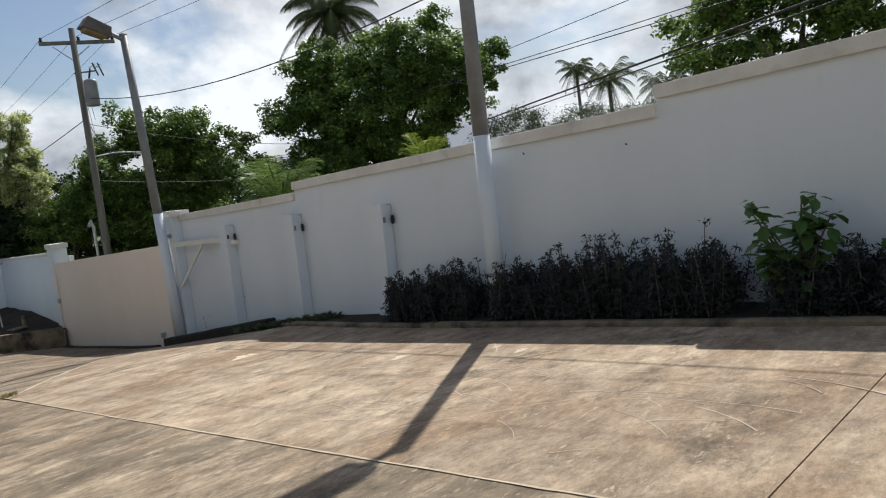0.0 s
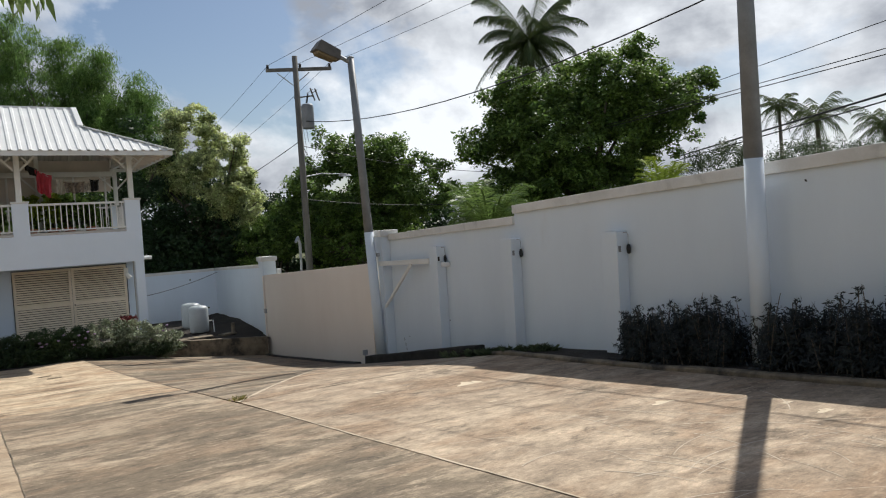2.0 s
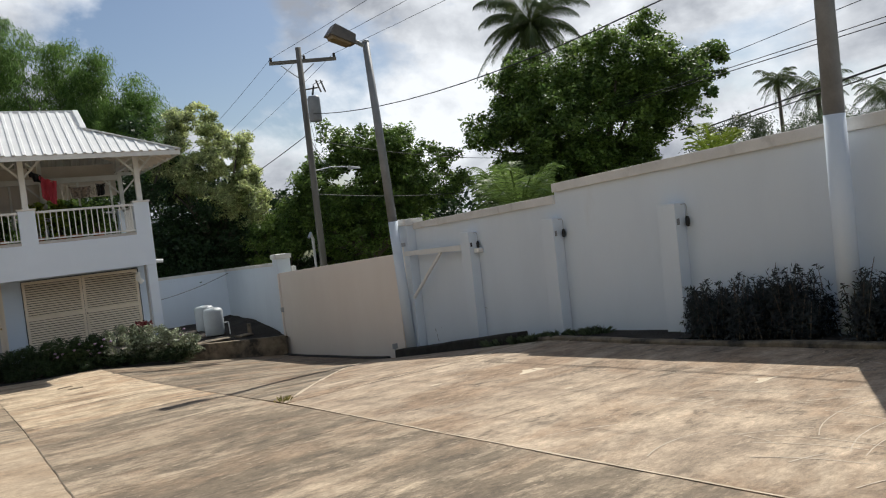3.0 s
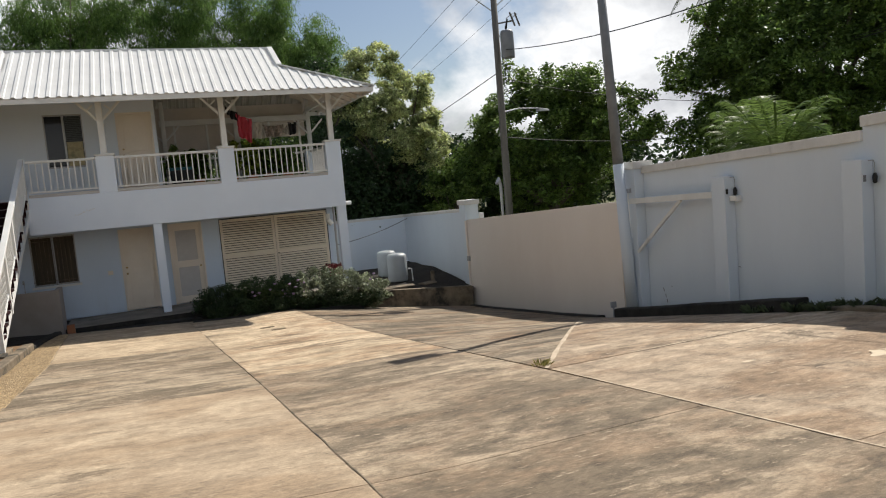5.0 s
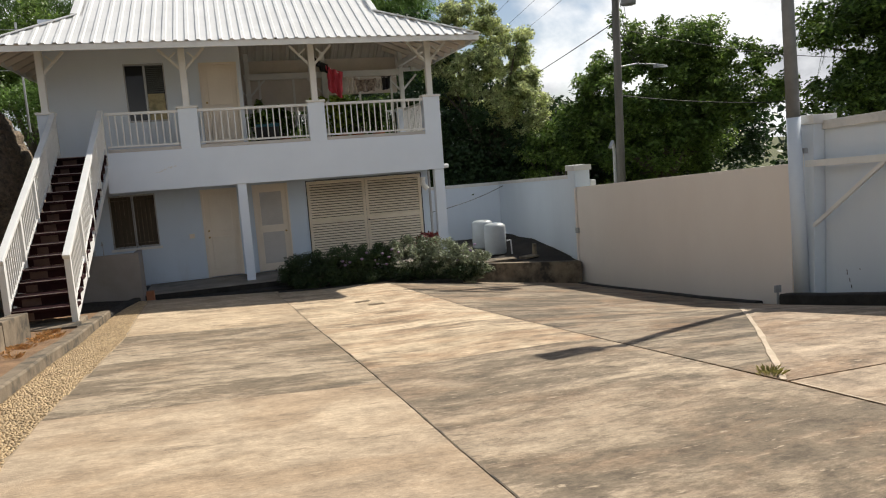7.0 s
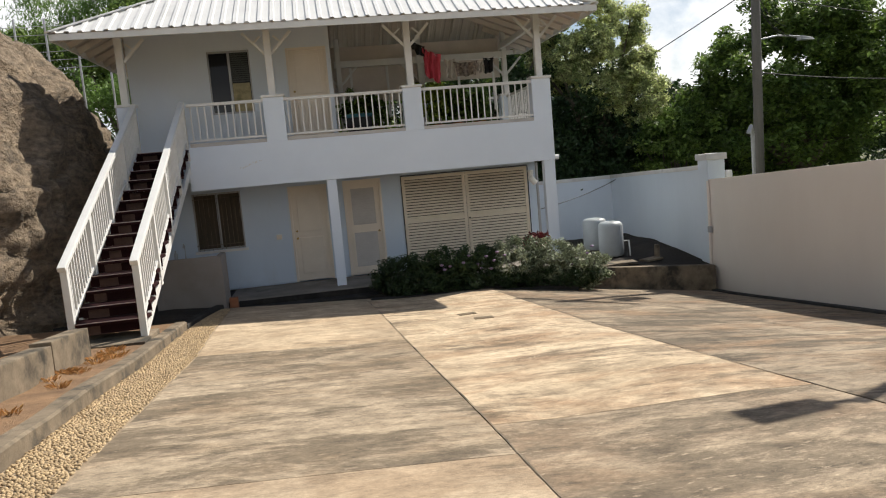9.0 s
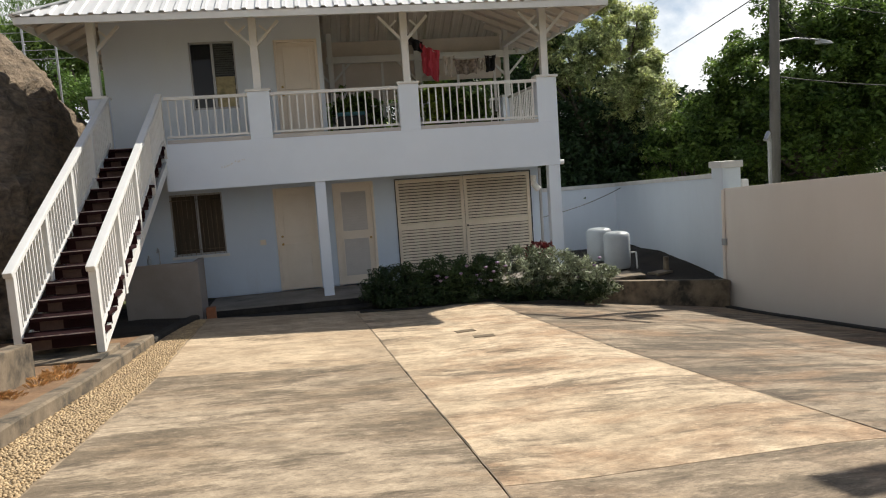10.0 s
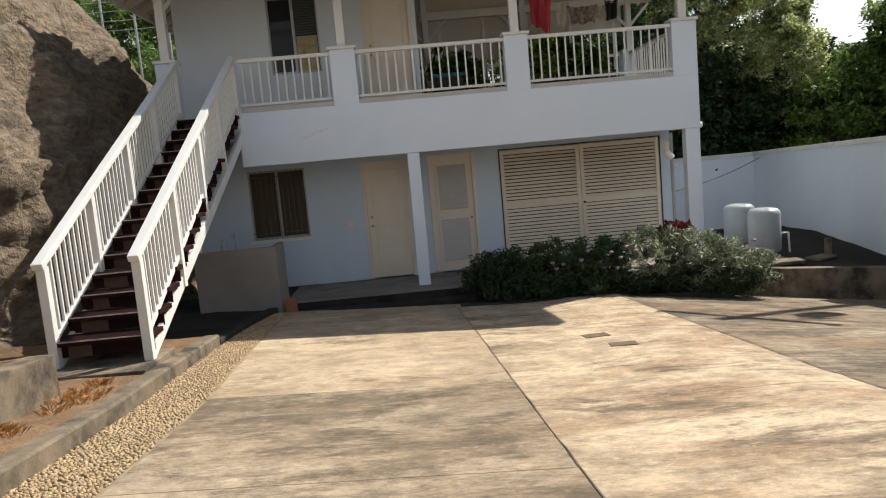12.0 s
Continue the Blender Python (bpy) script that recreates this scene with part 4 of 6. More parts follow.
def door(x0, x1, z0, z1, name, style, mat, knob_side):
    """A framed leaf set into the wall, panelled or louvred."""
    y = W + 0.05
    d = part(name, box(x0 + 0.055, x1 - 0.055, y, y + 0.045, z0 + 0.01, z1 - 0.055, 0.004), mat, house)
    for a, b in ((x0 + 0.002, x0 + 0.055), (x1 - 0.055, x1 - 0.002)):
        part("door_jamb", box(a, b, W - 0.02, W + 0.12, z0, z1 - 0.002, 0.005), mat, d)
    part("door_head", box(x0 + 0.056, x1 - 0.056, W - 0.018, W + 0.12, z1 - 0.055, z1 - 0.002, 0.005), mat, d)
    a, b = x0 + 0.17, x1 - 0.17
    h = z1 - z0
    if style == "panel":
        for c, e in ((0.08, 0.46), (0.52, 0.93)):
            part("door_panel", box(a, b, y - 0.022, y, z0 + c * h, z0 + e * h, 0.012), mat, d)
    elif style == "louvre":
        for c, e, n in ((0.10, 0.44, 14), (0.54, 0.90, 14)):
            part("louvre_recess", box(a - 0.02, b + 0.02, y - 0.004, y - 0.001, z0 + h * c - 0.02, z0 + h * e + 0.02), M_TILE, d)
            for q0, q1, r0, r1 in ((a - 0.045, a, c, e), (b, b + 0.045, c, e)):
                part("bead", box(q0, q1, y - 0.03, y - 0.005, z0 + h * r0 - 0.02, z0 + h * r1 + 0.02, 0.004), mat, d)
            for k in range(n):
                z = z0 + h * (c + (e - c) * (k + 0.5) / n)
                t = h * (e - c) / n
                part("slat", hexbox([(a, y - 0.022, z - t * 0.5), (b, y - 0.022, z - t * 0.5), (b, y - 0.016, z - t * 0.5), (a, y - 0.016, z - t * 0.5)],
                                    [(a, y - 0.006, z + t * 0.4), (b, y - 0.006, z + t * 0.4), (b, y, z + t * 0.4), (a, y, z + t * 0.4)]), M_TILE, d)
    kx = x0 + 0.12 if knob_side == "l" else x1 - 0.12
    part("knob", tube([(kx, y, z0 + 0.98), (kx, y - 0.02, z0 + 0.98), (kx, y - 0.03, z0 + 0.98), (kx, y - 0.065, z0 + 0.98)], [0.026, 0.012, 0.026, 0.024], 12), M_BRASS, d)
    if style == "panel":
        part("lock", tube([(kx, y, z0 + 1.14), (kx, y - 0.02, z0 + 1.14)], 0.024, 12), M_BRASS, d)
    return d


door(-3.78, -2.92, FLOOR, 1.70, "panel_door", "panel", M_CREAM, "l")
door(-2.56, -1.70, FLOOR, 1.72, "louvred_door", "louvre", M_CREAM, "r")
door(-3.50, -2.62, UP, 4.70, "balcony_door", "panel", M_CREAM, "l")

# wide louvred pair
for q in ((-1.245, -1.232, FLOOR, 1.715), (1.738, 1.751, FLOOR, 1.715)):
    part("louvre_edge", box(q[0], q[1], W - 0.03, W - 0.003, q[2], q[3]), M_BLACK, house)
part("louvre_edge", box(-1.232, 1.738, W - 0.03, W - 0.003, 1.702, 1.715), M_BLACK, house)
# Near-black sheet stands in for the unlit room behind the slats.
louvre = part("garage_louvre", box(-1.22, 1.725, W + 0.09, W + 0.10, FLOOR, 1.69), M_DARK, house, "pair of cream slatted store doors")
for x0, x1 in ((-1.225, 0.245), (0.255, 1.73)):
    leaf = part("louvre_leaf", box(x0, x0 + 0.07, W - 0.01, W + 0.035, FLOOR + 0.02, 1.69, 0.004), M_LOUVRE, louvre)
    part("stile", box(x1 - 0.07, x1, W - 0.01, W + 0.035, FLOOR + 0.02, 1.69, 0.004), M_LOUVRE, louvre)
    for z0, z1 in ((1.61, 1.69), (0.61, 0.71), (FLOOR + 0.02, FLOOR + 0.14)):
        part("rail", box(x0 + 0.07, x1 - 0.07, W - 0.008, W + 0.033, z0, z1, 0.004), M_LOUVRE, louvre)
    for za, zb, n in ((0.71, 1.61, 14), (FLOOR + 0.14, 0.61, 14)):
        t = (zb - za) / n
        for k in range(n):
            z = za + t * (k + 0.5)
            part("slat", hexbox([(x0 + 0.07, W - 0.005, z - t * 0.46), (x1 - 0.07, W - 0.005, z - t * 0.46), (x1 - 0.07, W + 0.004, z - t * 0.46), (x0 + 0.07, W + 0.004, z - t * 0.46)],
                                [(x0 + 0.07, W + 0.024, z + t * 0.27), (x1 - 0.07, W + 0.024, z + t * 0.27), (x1 - 0.07, W + 0.031, z + t * 0.27), (x0 + 0.07, W + 0.031, z + t * 0.27)]), M_LOUVRE, louvre)
part("pull", tube([(0.29, W - 0.012, 0.62), (0.29, W - 0.05, 0.62)], 0.02, 10), M_BLACK, louvre)


def window(x0, x1, z0, z1, bars):
    y = W + 0.04
    w = part("window", box(x0 + 0.03, x1 - 0.03, y + 0.03, y + 0.038, z0 + 0.03, z1 - 0.03), M_GLASS if not bars else M_CURTAIN, house,
             "dark sliding window" if not bars else "curtained window behind bars")
    for a, b, c, d in ((x0 + 0.002, x0 + 0.03, z0, z1), (x1 - 0.03, x1 - 0.002, z0, z1), (x0 + 0.04, x1 - 0.04, z0 + 0.002, z0 + 0.04), (x0 + 0.04, x1 - 0.04, z1 - 0.04, z1 - 0.002),
                       ((x0 + x1) / 2 - 0.025, (x0 + x1) / 2 + 0.025, z0 + 0.04, z1 - 0.04)):
        part("frame", box(a, b, y - 0.02, y + 0.028, c, d, 0.004), M_STEEL, w)
    if bars:
        for k in range(11):
            x = x0 + (x1 - x0) * (k + 0.5) / 11
            part("bar", tube([(x, W - 0.012, z0), (x, W - 0.012, z1)], 0.004, 6), M_KERB, w)
        for z in (z0 + 0.12, z1 - 0.12):
            part("cross_bar", beam((x0, W - 0.022, z), (x1, W - 0.022, z), 0.006, 0.012), M_KERB, w)
    else:
        xm = (x0 + x1) / 2
        for k in range(14):
            z = z1 - 0.06 - 0.045 * k
            part("blind_slat", box(xm + 0.03, x1 - 0.045, y + 0.004, y + 0.022, z - 0.018, z + 0.014), M_BLIND, w)
        part("curtain", box(xm + 0.03, x1 - 0.045, y + 0.012, y + 0.022, z0 + 0.045, z1 - 0.69), M_PANE, w, "yellowed cloth behind the lower pane")
    return w


window(*LW, True)
window(*UWIN, False)
part("window_sill", box(LW[0] - 0.05, LW[1] + 0.05, W - 0.04, W - 0.002, LW[2] - 0.06, LW[2] - 0.004, 0.006), M_WHITE, house)
part("light_switch", box(-4.12, -4.00, W - 0.018, W, 0.55, 0.66, 0.006), M_CREAM, house, "yellowed outdoor socket cover")

# roof: hipped with small gables under the ridge
roof = part("roof", box(-5.9, 0.7, 29.26, 29.34, 6.36, 6.44, 0.02), M_ROOF, house, "white corrugated metal roof")
EY0, EY1, EX0, EX1, EZ = 26.55, 32.05, -7.62, 2.88, 4.86
RY, RZ, RX0, RX1 = 29.3, 6.40, -5.95, 0.74
VY = 28.05
VZ = EZ + (RZ - EZ) * (VY - EY0) / (RY - EY0)


def ribbed(name, x_of, low, high, spacing=0.2):
    """Corrugated sheet: ribs run up the slope. low(u), high(u) give points along the eave and along the upper edge."""
    n = x_of
    verts, faces = [], []
    ks = [(0.0, 0.0), (0.28, 0.0), (0.36, 0.028), (0.64, 0.028), (0.72, 0.0)]
    us = [(i + k) / n for i in range(n) for k, h in ks] + [1.0]
    hs = [h for i in range(n) for k, h in ks] + [0.0]
    for u, h in zip(us, hs):
        a, b = Vector(low(u)), Vector(high(u))
        verts += [a + Vector((0, 0, h)), b + Vector((0, 0, h)), a + Vector((0, 0, h - 0.012)), b + Vector((0, 0, h - 0.012))]
    for i in range(len(us) - 1):
        p, q = 4 * i, 4 * (i + 1)
        faces += [(p, q, q + 1, p + 1), (p + 3, q + 3, q + 2, p + 2), (p + 2, q + 2, q, p), (p + 1, q + 1, q + 3, p + 3)]
    ob = raw(name, verts, faces, M_ROOF, roof)
    ob.data.materials.append(M_CEIL)
    for i, p in enumerate(ob.data.polygons):
        p.material_index = 1 if i % 4 == 1 else 0
    return ob


def front_high(sign):
    y0, vy = (EY0, VY) if sign > 0 else (EY1, 2 * RY - VY)

    def high(u):
        x = EX0 + (EX1 - EX0) * u
        if RX0 <= x <= RX1:
            return (x, RY, RZ)
        t = (x - EX0) / (RX0 - EX0) if x < RX0 else (EX1 - x) / (EX1 - RX1)
        return (x, y0 + (vy - y0) * t, EZ + (VZ - EZ) * t)
    return high


ribbed("front_sheet", 46, lambda u: (EX0 + (EX1 - EX0) * u, EY0, EZ), front_high(1))
ribbed("back_sheet", 46, lambda u: (EX1 + (EX0 - EX1) * u, EY1, EZ), lambda u: front_high(-1)(1 - u))


def hip_high(x_eave, x_in):
    def high(u):
        y = EY0 + (EY1 - EY0) * u
        t = clamp(min((y - EY0) / (VY - EY0), (EY1 - y) / (VY - EY0)), 0, 1)
        return (x_eave + (x_in - x_eave) * t, y, EZ + (VZ - EZ) * t)
    return high


ribbed("right_sheet", 26, lambda u: (EX1, EY0 + (EY1 - EY0) * u, EZ), hip_high(EX1, RX1))
ribbed("left_sheet", 26, lambda u: (EX0, EY0 + (EY1 - EY0) * u, EZ), hip_high(EX0, RX0))
for x in (RX0, RX1):
    s = 1 if x > 0 else -1
    bm = bmesh.new()
    pts = [(x - s * 0.12, VY, VZ), (x - s * 0.12, 2 * RY - VY, VZ), (x - s * 0.12, RY, RZ)]
    bm.faces.new([bm.verts.new(p) for p in pts])
    r = bmesh.ops.extrude_face_region(bm, geom=bm.faces[:])
    bmesh.ops.translate(bm, verts=[v for v in r["geom"] if isinstance(v, bmesh.types.BMVert)], vec=(-s * 0.05, 0, 0))
    part("gable_panel", bm, M_WHITE, roof)
    for ya in (VY, 2 * RY - VY):
        part("verge_trim", beam((x, ya, VZ + 0.02), (x, RY, RZ + 0.02), 0.14, 0.07, 0.01), M_ROOF, roof)
    for ye, yv in ((EY0, VY), (EY1, 2 * RY - VY)):
        part("hip_cap", beam((EX1 if s > 0 else EX0, ye, EZ + 0.025), (x, yv, VZ + 0.03), 0.16, 0.035, 0.01), M_ROOF, roof)
for y in (EY0 + 0.03, EY1 - 0.03):
    part("fascia_board", box(EX0 + 0.02, EX1 - 0.02, y - 0.015, y + 0.015, EZ - 0.13, EZ - 0.014, 0.004), M_WHITE, roof)
for x in (EX0 + 0.03, EX1 - 0.03):
    part("fascia_board", box(x - 0.015, x + 0.015, EY0 + 0.05, EY1 - 0.05, EZ - 0.13, EZ - 0.014, 0.004), M_WHITE, roof)
SL = (RZ - EZ) / (RY - EY0)
for k in range(17):
    x = EX0 + 0.3 + k * (EX1 - EX0 - 0.6) / 16
    hx, hy, hz = front_high(1)((x - EX0) / (EX1 - EX0))
    part("rafter", beam((x, EY0 + 0.06, EZ - 0.075), (x, hy, hz - 0.10), 0.05, 0.11), M_CEIL2, roof)
    hx, hy, hz = front_high(-1)((x - EX0) / (EX1 - EX0))
    part("rafter", beam((x, EY1 - 0.06, EZ - 0.075), (x, hy, hz - 0.10), 0.05, 0.11), M_CEIL2, roof)
for k in range(9):
    y = EY0 + 0.35 + k * (EY1 - EY0 - 0.7) / 8
    for xe, xi in ((EX1, RX1), (EX0, RX0)):
        hx, hy, hz = hip_high(xe, xi)((y - EY0) / (EY1 - EY0))
        s = 1 if xe > 0 else -1
        part("rafter", beam((xe - s * 0.06, y, EZ - 0.075), (hx, y, hz - 0.10), 0.05, 0.11), M_CEIL2, roof)


# ---- outside stair ----
SX0, SX1, SY0, SY1 = -6.53, -5.56, 22.3, 27.43
SZ0 = gz(-6, 22.2) + 0.22
stair = tagged(empty("staircase", (-6.0, 22.3, SZ0)), "steep open stair with dark red treads and white railings", "staircase")
N = 15
RISE, GO = (UP - SZ0) / N, (SY1 - SY0) / N
part("base_slab", box(SX0 - 0.06, SX1 + 0.06, SY0 - 0.36, SY0 + 0.5, SZ0 - 0.6, SZ0 - 0.085, 0.012), M_KERB, stair, "stained concrete footing")
for x in (SX0 + 0.03, SX1 - 0.03):
    s = part("stringer", hexbox([(x - 0.025, SY0 + 0.02, SZ0 - 0.15), (x + 0.025, SY0 + 0.02, SZ0 - 0.15), (x + 0.025, SY1, UP - 0.46), (x - 0.025, SY1, UP - 0.46)],
                                [(x - 0.025, SY0 + 0.02, SZ0 - 0.01), (x + 0.025, SY0 + 0.02, SZ0 - 0.01), (x + 0.025, SY1, UP - 0.27), (x - 0.025, SY1, UP - 0.27)], 0.006), M_WHITE, stair)
    # newels and rails
    for f in (0.0, 0.25, 0.5, 0.75, 1.0):
        y, z = SY0 + 0.05 + (SY1 - SY0 - 0.1) * f, SZ0 + (UP - SZ0) * f
        part("newel", box(x - 0.045, x + 0.045, y - 0.045, y + 0.045, z - (0.15 if f == 0 else 0.22), z + 0.93, 0.006), M_WHITE, stair)
    a, b = Vector((x, SY0 - 0.04, SZ0 + 0.93)), Vector((x, SY1 + 0.02, UP + 0.94))
    part("handrail", beam(a, b, 0.11, 0.07, 0.015), M_WHITE, stair)
    part("lower_rail", beam((x, SY0 + 0.05, SZ0 + 0.17), (x, SY1, UP + 0.15), 0.045, 0.05, 0.005), M_WHITE, stair)
    first = None
    nb = 44
    for k in range(nb):
        f = (k + 0.5) / nb
        if min(abs(f - q) for q in (0, 0.25, 0.5, 0.75, 1.0)) < 0.012:
            continue
        y, z = SY0 + 0.05 + (SY1 - SY0 - 0.1) * f, SZ0 + (UP - SZ0) * f
        if first is None:
            first = part("baluster", box(-0.013, 0.013, -0.013, 0.013, 0.17, 0.92), M_WHITE, stair)
            first.location = (x, y, z)
        else:
            o = first.copy()
            scene.collection.objects.link(o)
            o.location = (x, y, z)
for k in range(N):
    y, z = SY0 + GO * k + 0.02, SZ0 + RISE * (k + 1)
    t = part("tread", box(SX0 - 0.012, SX1 + 0.012, y, y + GO + 0.03, z - 0.05, z, 0.008), M_WOOD, stair)
    # Pale strip paints the line of light along each tread edge.
    part("nosing", box(SX0 + 0.06, SX1 - 0.06, y - 0.005, y + 0.005, z - 0.010, z + 0.002, 0.002), M_NOSE, t, "pale strip painted as a sunlit tread edge")
    part("riser", box(SX0 + 0.002, SX1 + 0.006, y + 0.10, y + 0.115, z - 0.005 - RISE, z - 0.051), M_WOOD, t)
    part("riser_patch", box(SX0 + 0.13, SX0 + 0.36 + 0.06 * math.sin(k * 2.3), y + 0.092, y + 0.098, z - 0.015 - RISE * 0.95, z - 0.06), M_RISER, t, "brown patch on a riser")


# ---- low walls, paving trims ----
planter = tagged(empty("planter_wall", (-6.5, 19, 0)), "low stained concrete planter wall beside a soil bed", "low wall")
for y0, y1, up in ((13.0, 16.4, 0.42), (16.42, 20.1, 0.42), (20.12, 21.3, 0.46)):
    zt = gz(-6.0, (y0 + y1) / 2)
    part("block", hexbox([(-6.2, y0, zt - 0.3), (-5.97, y0, zt - 0.3), (-5.97, y1, zt - 0.3), (-6.2, y1, zt - 0.3)],
                         [(-6.2, y0, gz(-6.0, y0) + up), (-5.97, y0, gz(-6.0, y0) + up), (-5.97, y1, gz(-6.0, y1) + up), (-6.2, y1, gz(-6.0, y1) + up)], 0.02), M_KERB, planter)

retain = tagged(empty("retaining_wall", (3.8, 26.8, -1.2)), "low dark-stained concrete retaining wall under two water tanks", "low wall", kind="structure")
part("wall_face", hexbox([(1.9, 26.72, -1.6), (5.3, 26.72, -1.7), (5.3, 26.92, -1.7), (1.9, 26.92, -1.6)],
                         [(1.9, 26.72, -0.52), (5.3, 26.72, -0.80), (5.3, 26.92, -0.80), (1.9, 26.92, -0.52)], 0.02), M_KERB, retain)
part("bed_kerb", hexbox([(-2.3, 26.02, -1.3), (1.9, 26.02, -1.3), (1.9, 26.14, -1.3), (-2.3, 26.14, -1.3)],
                        [(-2.3, 26.02, -0.56), (1.9, 26.02, -0.74), (1.9, 26.14, -0.74), (-2.3, 26.14, -0.56)], 0.015), M_DARKKERB, retain)
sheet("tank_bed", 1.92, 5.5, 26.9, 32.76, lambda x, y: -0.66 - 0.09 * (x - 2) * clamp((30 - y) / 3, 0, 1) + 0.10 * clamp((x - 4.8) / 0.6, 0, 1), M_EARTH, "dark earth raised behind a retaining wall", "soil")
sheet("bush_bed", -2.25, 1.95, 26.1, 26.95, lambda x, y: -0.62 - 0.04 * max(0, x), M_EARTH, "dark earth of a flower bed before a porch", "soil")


def tank(x, y, z, r, h):
    t = tagged(empty("water_tank", (x, y, z)), "grey-white cylindrical pressure tank with a domed top", "water tank", "tanks behind the low wall")
    prof = [(r * 0.9, 0), (r, 0.05), (r, h * 0.5), (r, h - 0.13), (r * 0.96, h - 0.07), (r * 0.8, h - 0.025), (r * 0.45, h - 0.004), (0.03, h)]
    part("body", lathe(prof, (x, y, z), 28), M_TANK, t, smooth=True)
    part("foot", lathe([(r * 0.8, -0.08), (r * 0.8, 0.005)], (x, y, z), 20), M_BLACK, t)
    part("pipe", tube([(x + r, y - 0.1, z + 0.35), (x + r + 0.12, y - 0.1, z + 0.35), (x + r + 0.14, y - 0.1, z - 0.1)], 0.02, 8), M_WHITE, t)
    return t


tank(3.92, 30.25, -0.66, 0.31, 0.82)
tank(3.86, 29.03, -0.70, 0.30, 0.86)
for x, y, w, d, h, a in ((3.1, 27.6, 0.5, 0.35, 0.07, 12), (3.6, 27.9, 0.7, 0.4, 0.06, -8), (4.5, 28.2, 0.5, 0.3, 0.05, 25), (2.8, 28.3, 0.5, 0.3, 0.06, 50)):
    o = tagged(part("concrete_paver", box(-w / 2, w / 2, -d / 2, d / 2, 0, h, 0.012), M_KERB), "loose weathered concrete slab lying on bare earth", "paver", "loose pavers by the tanks")
    o.matrix_world = pose(x, y, -0.64 - 0.09 * (x - 2) * clamp((30 - y) / 3, 0, 1) - 0.01, 0, 0, a)
o = tagged(part("pipe_stub", tube([(4.75, 28.4, -0.9), (4.75, 28.4, -0.45)], [0.07, 0.06], 12), M_KERB), "short grey upright pipe stub in bare earth", "pipe")

sink = tagged(empty("wash_basin", (-5.75, 26.7, -0.5)), "rendered outdoor wash trough with a tap", "wash trough")
part("front", box(-6.36, -5.08, 26.62, 26.74, -0.75, 0.52, 0.012), M_TROUGH, sink)
part("end", box(-5.18, -5.08, 26.743, 27.35, -0.75, 0.52, 0.012), M_TROUGH, sink)
part("basin_top", box(-6.36, -5.183, 26.743, 27.35, 0.36, 0.46, 0.012), M_CAP, sink)
part("tap", tube([(-5.85, 27.28, 0.46), (-5.85, 27.28, 0.72), (-5.85, 27.20, 0.76), (-5.85, 27.12, 0.70)], 0.014, 8), M_STEEL, sink)
o = tagged(empty("plastic_bottle", (-6.0, 27.1, 0.46)), "small clear bottle on the wash trough", "bottle")
part("body", lathe([(0.035, 0), (0.038, 0.12), (0.015, 0.17), (0.015, 0.2)], (-6.0, 27.1, 0.46), 12), M_TANK, o)
o = tagged(empty("clay_block", (-4.95, 26.78, -0.57)), "orange clay block on the porch step", "clay block")
part("body", box(-5.02, -4.86, 26.6, 26.76, -0.57, -0.33, 0.02), M_POT, o)

# drain covers
for x, y, turn in ((-0.99, 23.06, 6), (-0.84, 22.50, -4)):
    o = tagged(part("drain_cover", box(-0.14, 0.14, -0.10, 0.10, -0.03, 0.006, 0.004), M_DRAIN), "small rusty brown drain cover set in concrete", "drain cover", "drain covers")
    o.matrix_world = pose(x, y, gz(x, y), math.degrees(math.atan(-0.08)), 0, turn)


def pebbles():
    verts, faces = [], []
    rnd = random.Random(5)
    y = 7.0
    base = []
    for a in range(6):
        base.append((math.cos(a * math.pi / 3), math.sin(a * math.pi / 3)))
    while y < 26.3:
        x0, x1 = along(y, ((6, -4.78), (15, -5.13), (19.2, -5.28), (26.4, -5.32))), line_p(y) - 0.02
        dense = 0.030 if y > 11 else 0.06
        x = x0
        while x < x1:
            px, py = x + rnd.uniform(-0.014, 0.014), y + rnd.uniform(-0.014, 0.014)
            r1, r2, h, t = rnd.uniform(0.011, 0.018), rnd.uniform(0.008, 0.013), rnd.uniform(0.005, 0.012), rnd.uniform(-0.7, 0.7)
            g = gz(px, py) - 0.006
            n = len(verts)
            for k, s in ((0, 1.0), (1, 0.72)):
                for cx, sy in base:
                    ex, ey = cx * r1 * s, sy * r2 * s
                    verts.append((px + ex * math.cos(t) - ey * math.sin(t), py + ex * math.sin(t) + ey * math.cos(t), g + h * (0.45 + 0.55 * k) if k else g))
            for q in range(6):
                faces.append((n + q, n + (q + 1) % 6, n + 6 + (q + 1) % 6, n + 6 + q))
            faces.append(tuple(n + 6 + q for q in range(6)))
            x += dense
        y += dense * 0.8
    o = raw("pebbles", verts, faces, M_PEBBLE, smooth=True)
    tagged(o, "tan pebbles set in a strip of mortar", "pebbles", kind="stuff")


sheet("pebble_mortar", -5.6, -4.3, 6.5, 26.5, lambda x, y: gz(x, y) - 0.012, M_BEDDING, "tan mortar under a strip of pebbles", "paving", 0.3, 0.0)
pebbles()


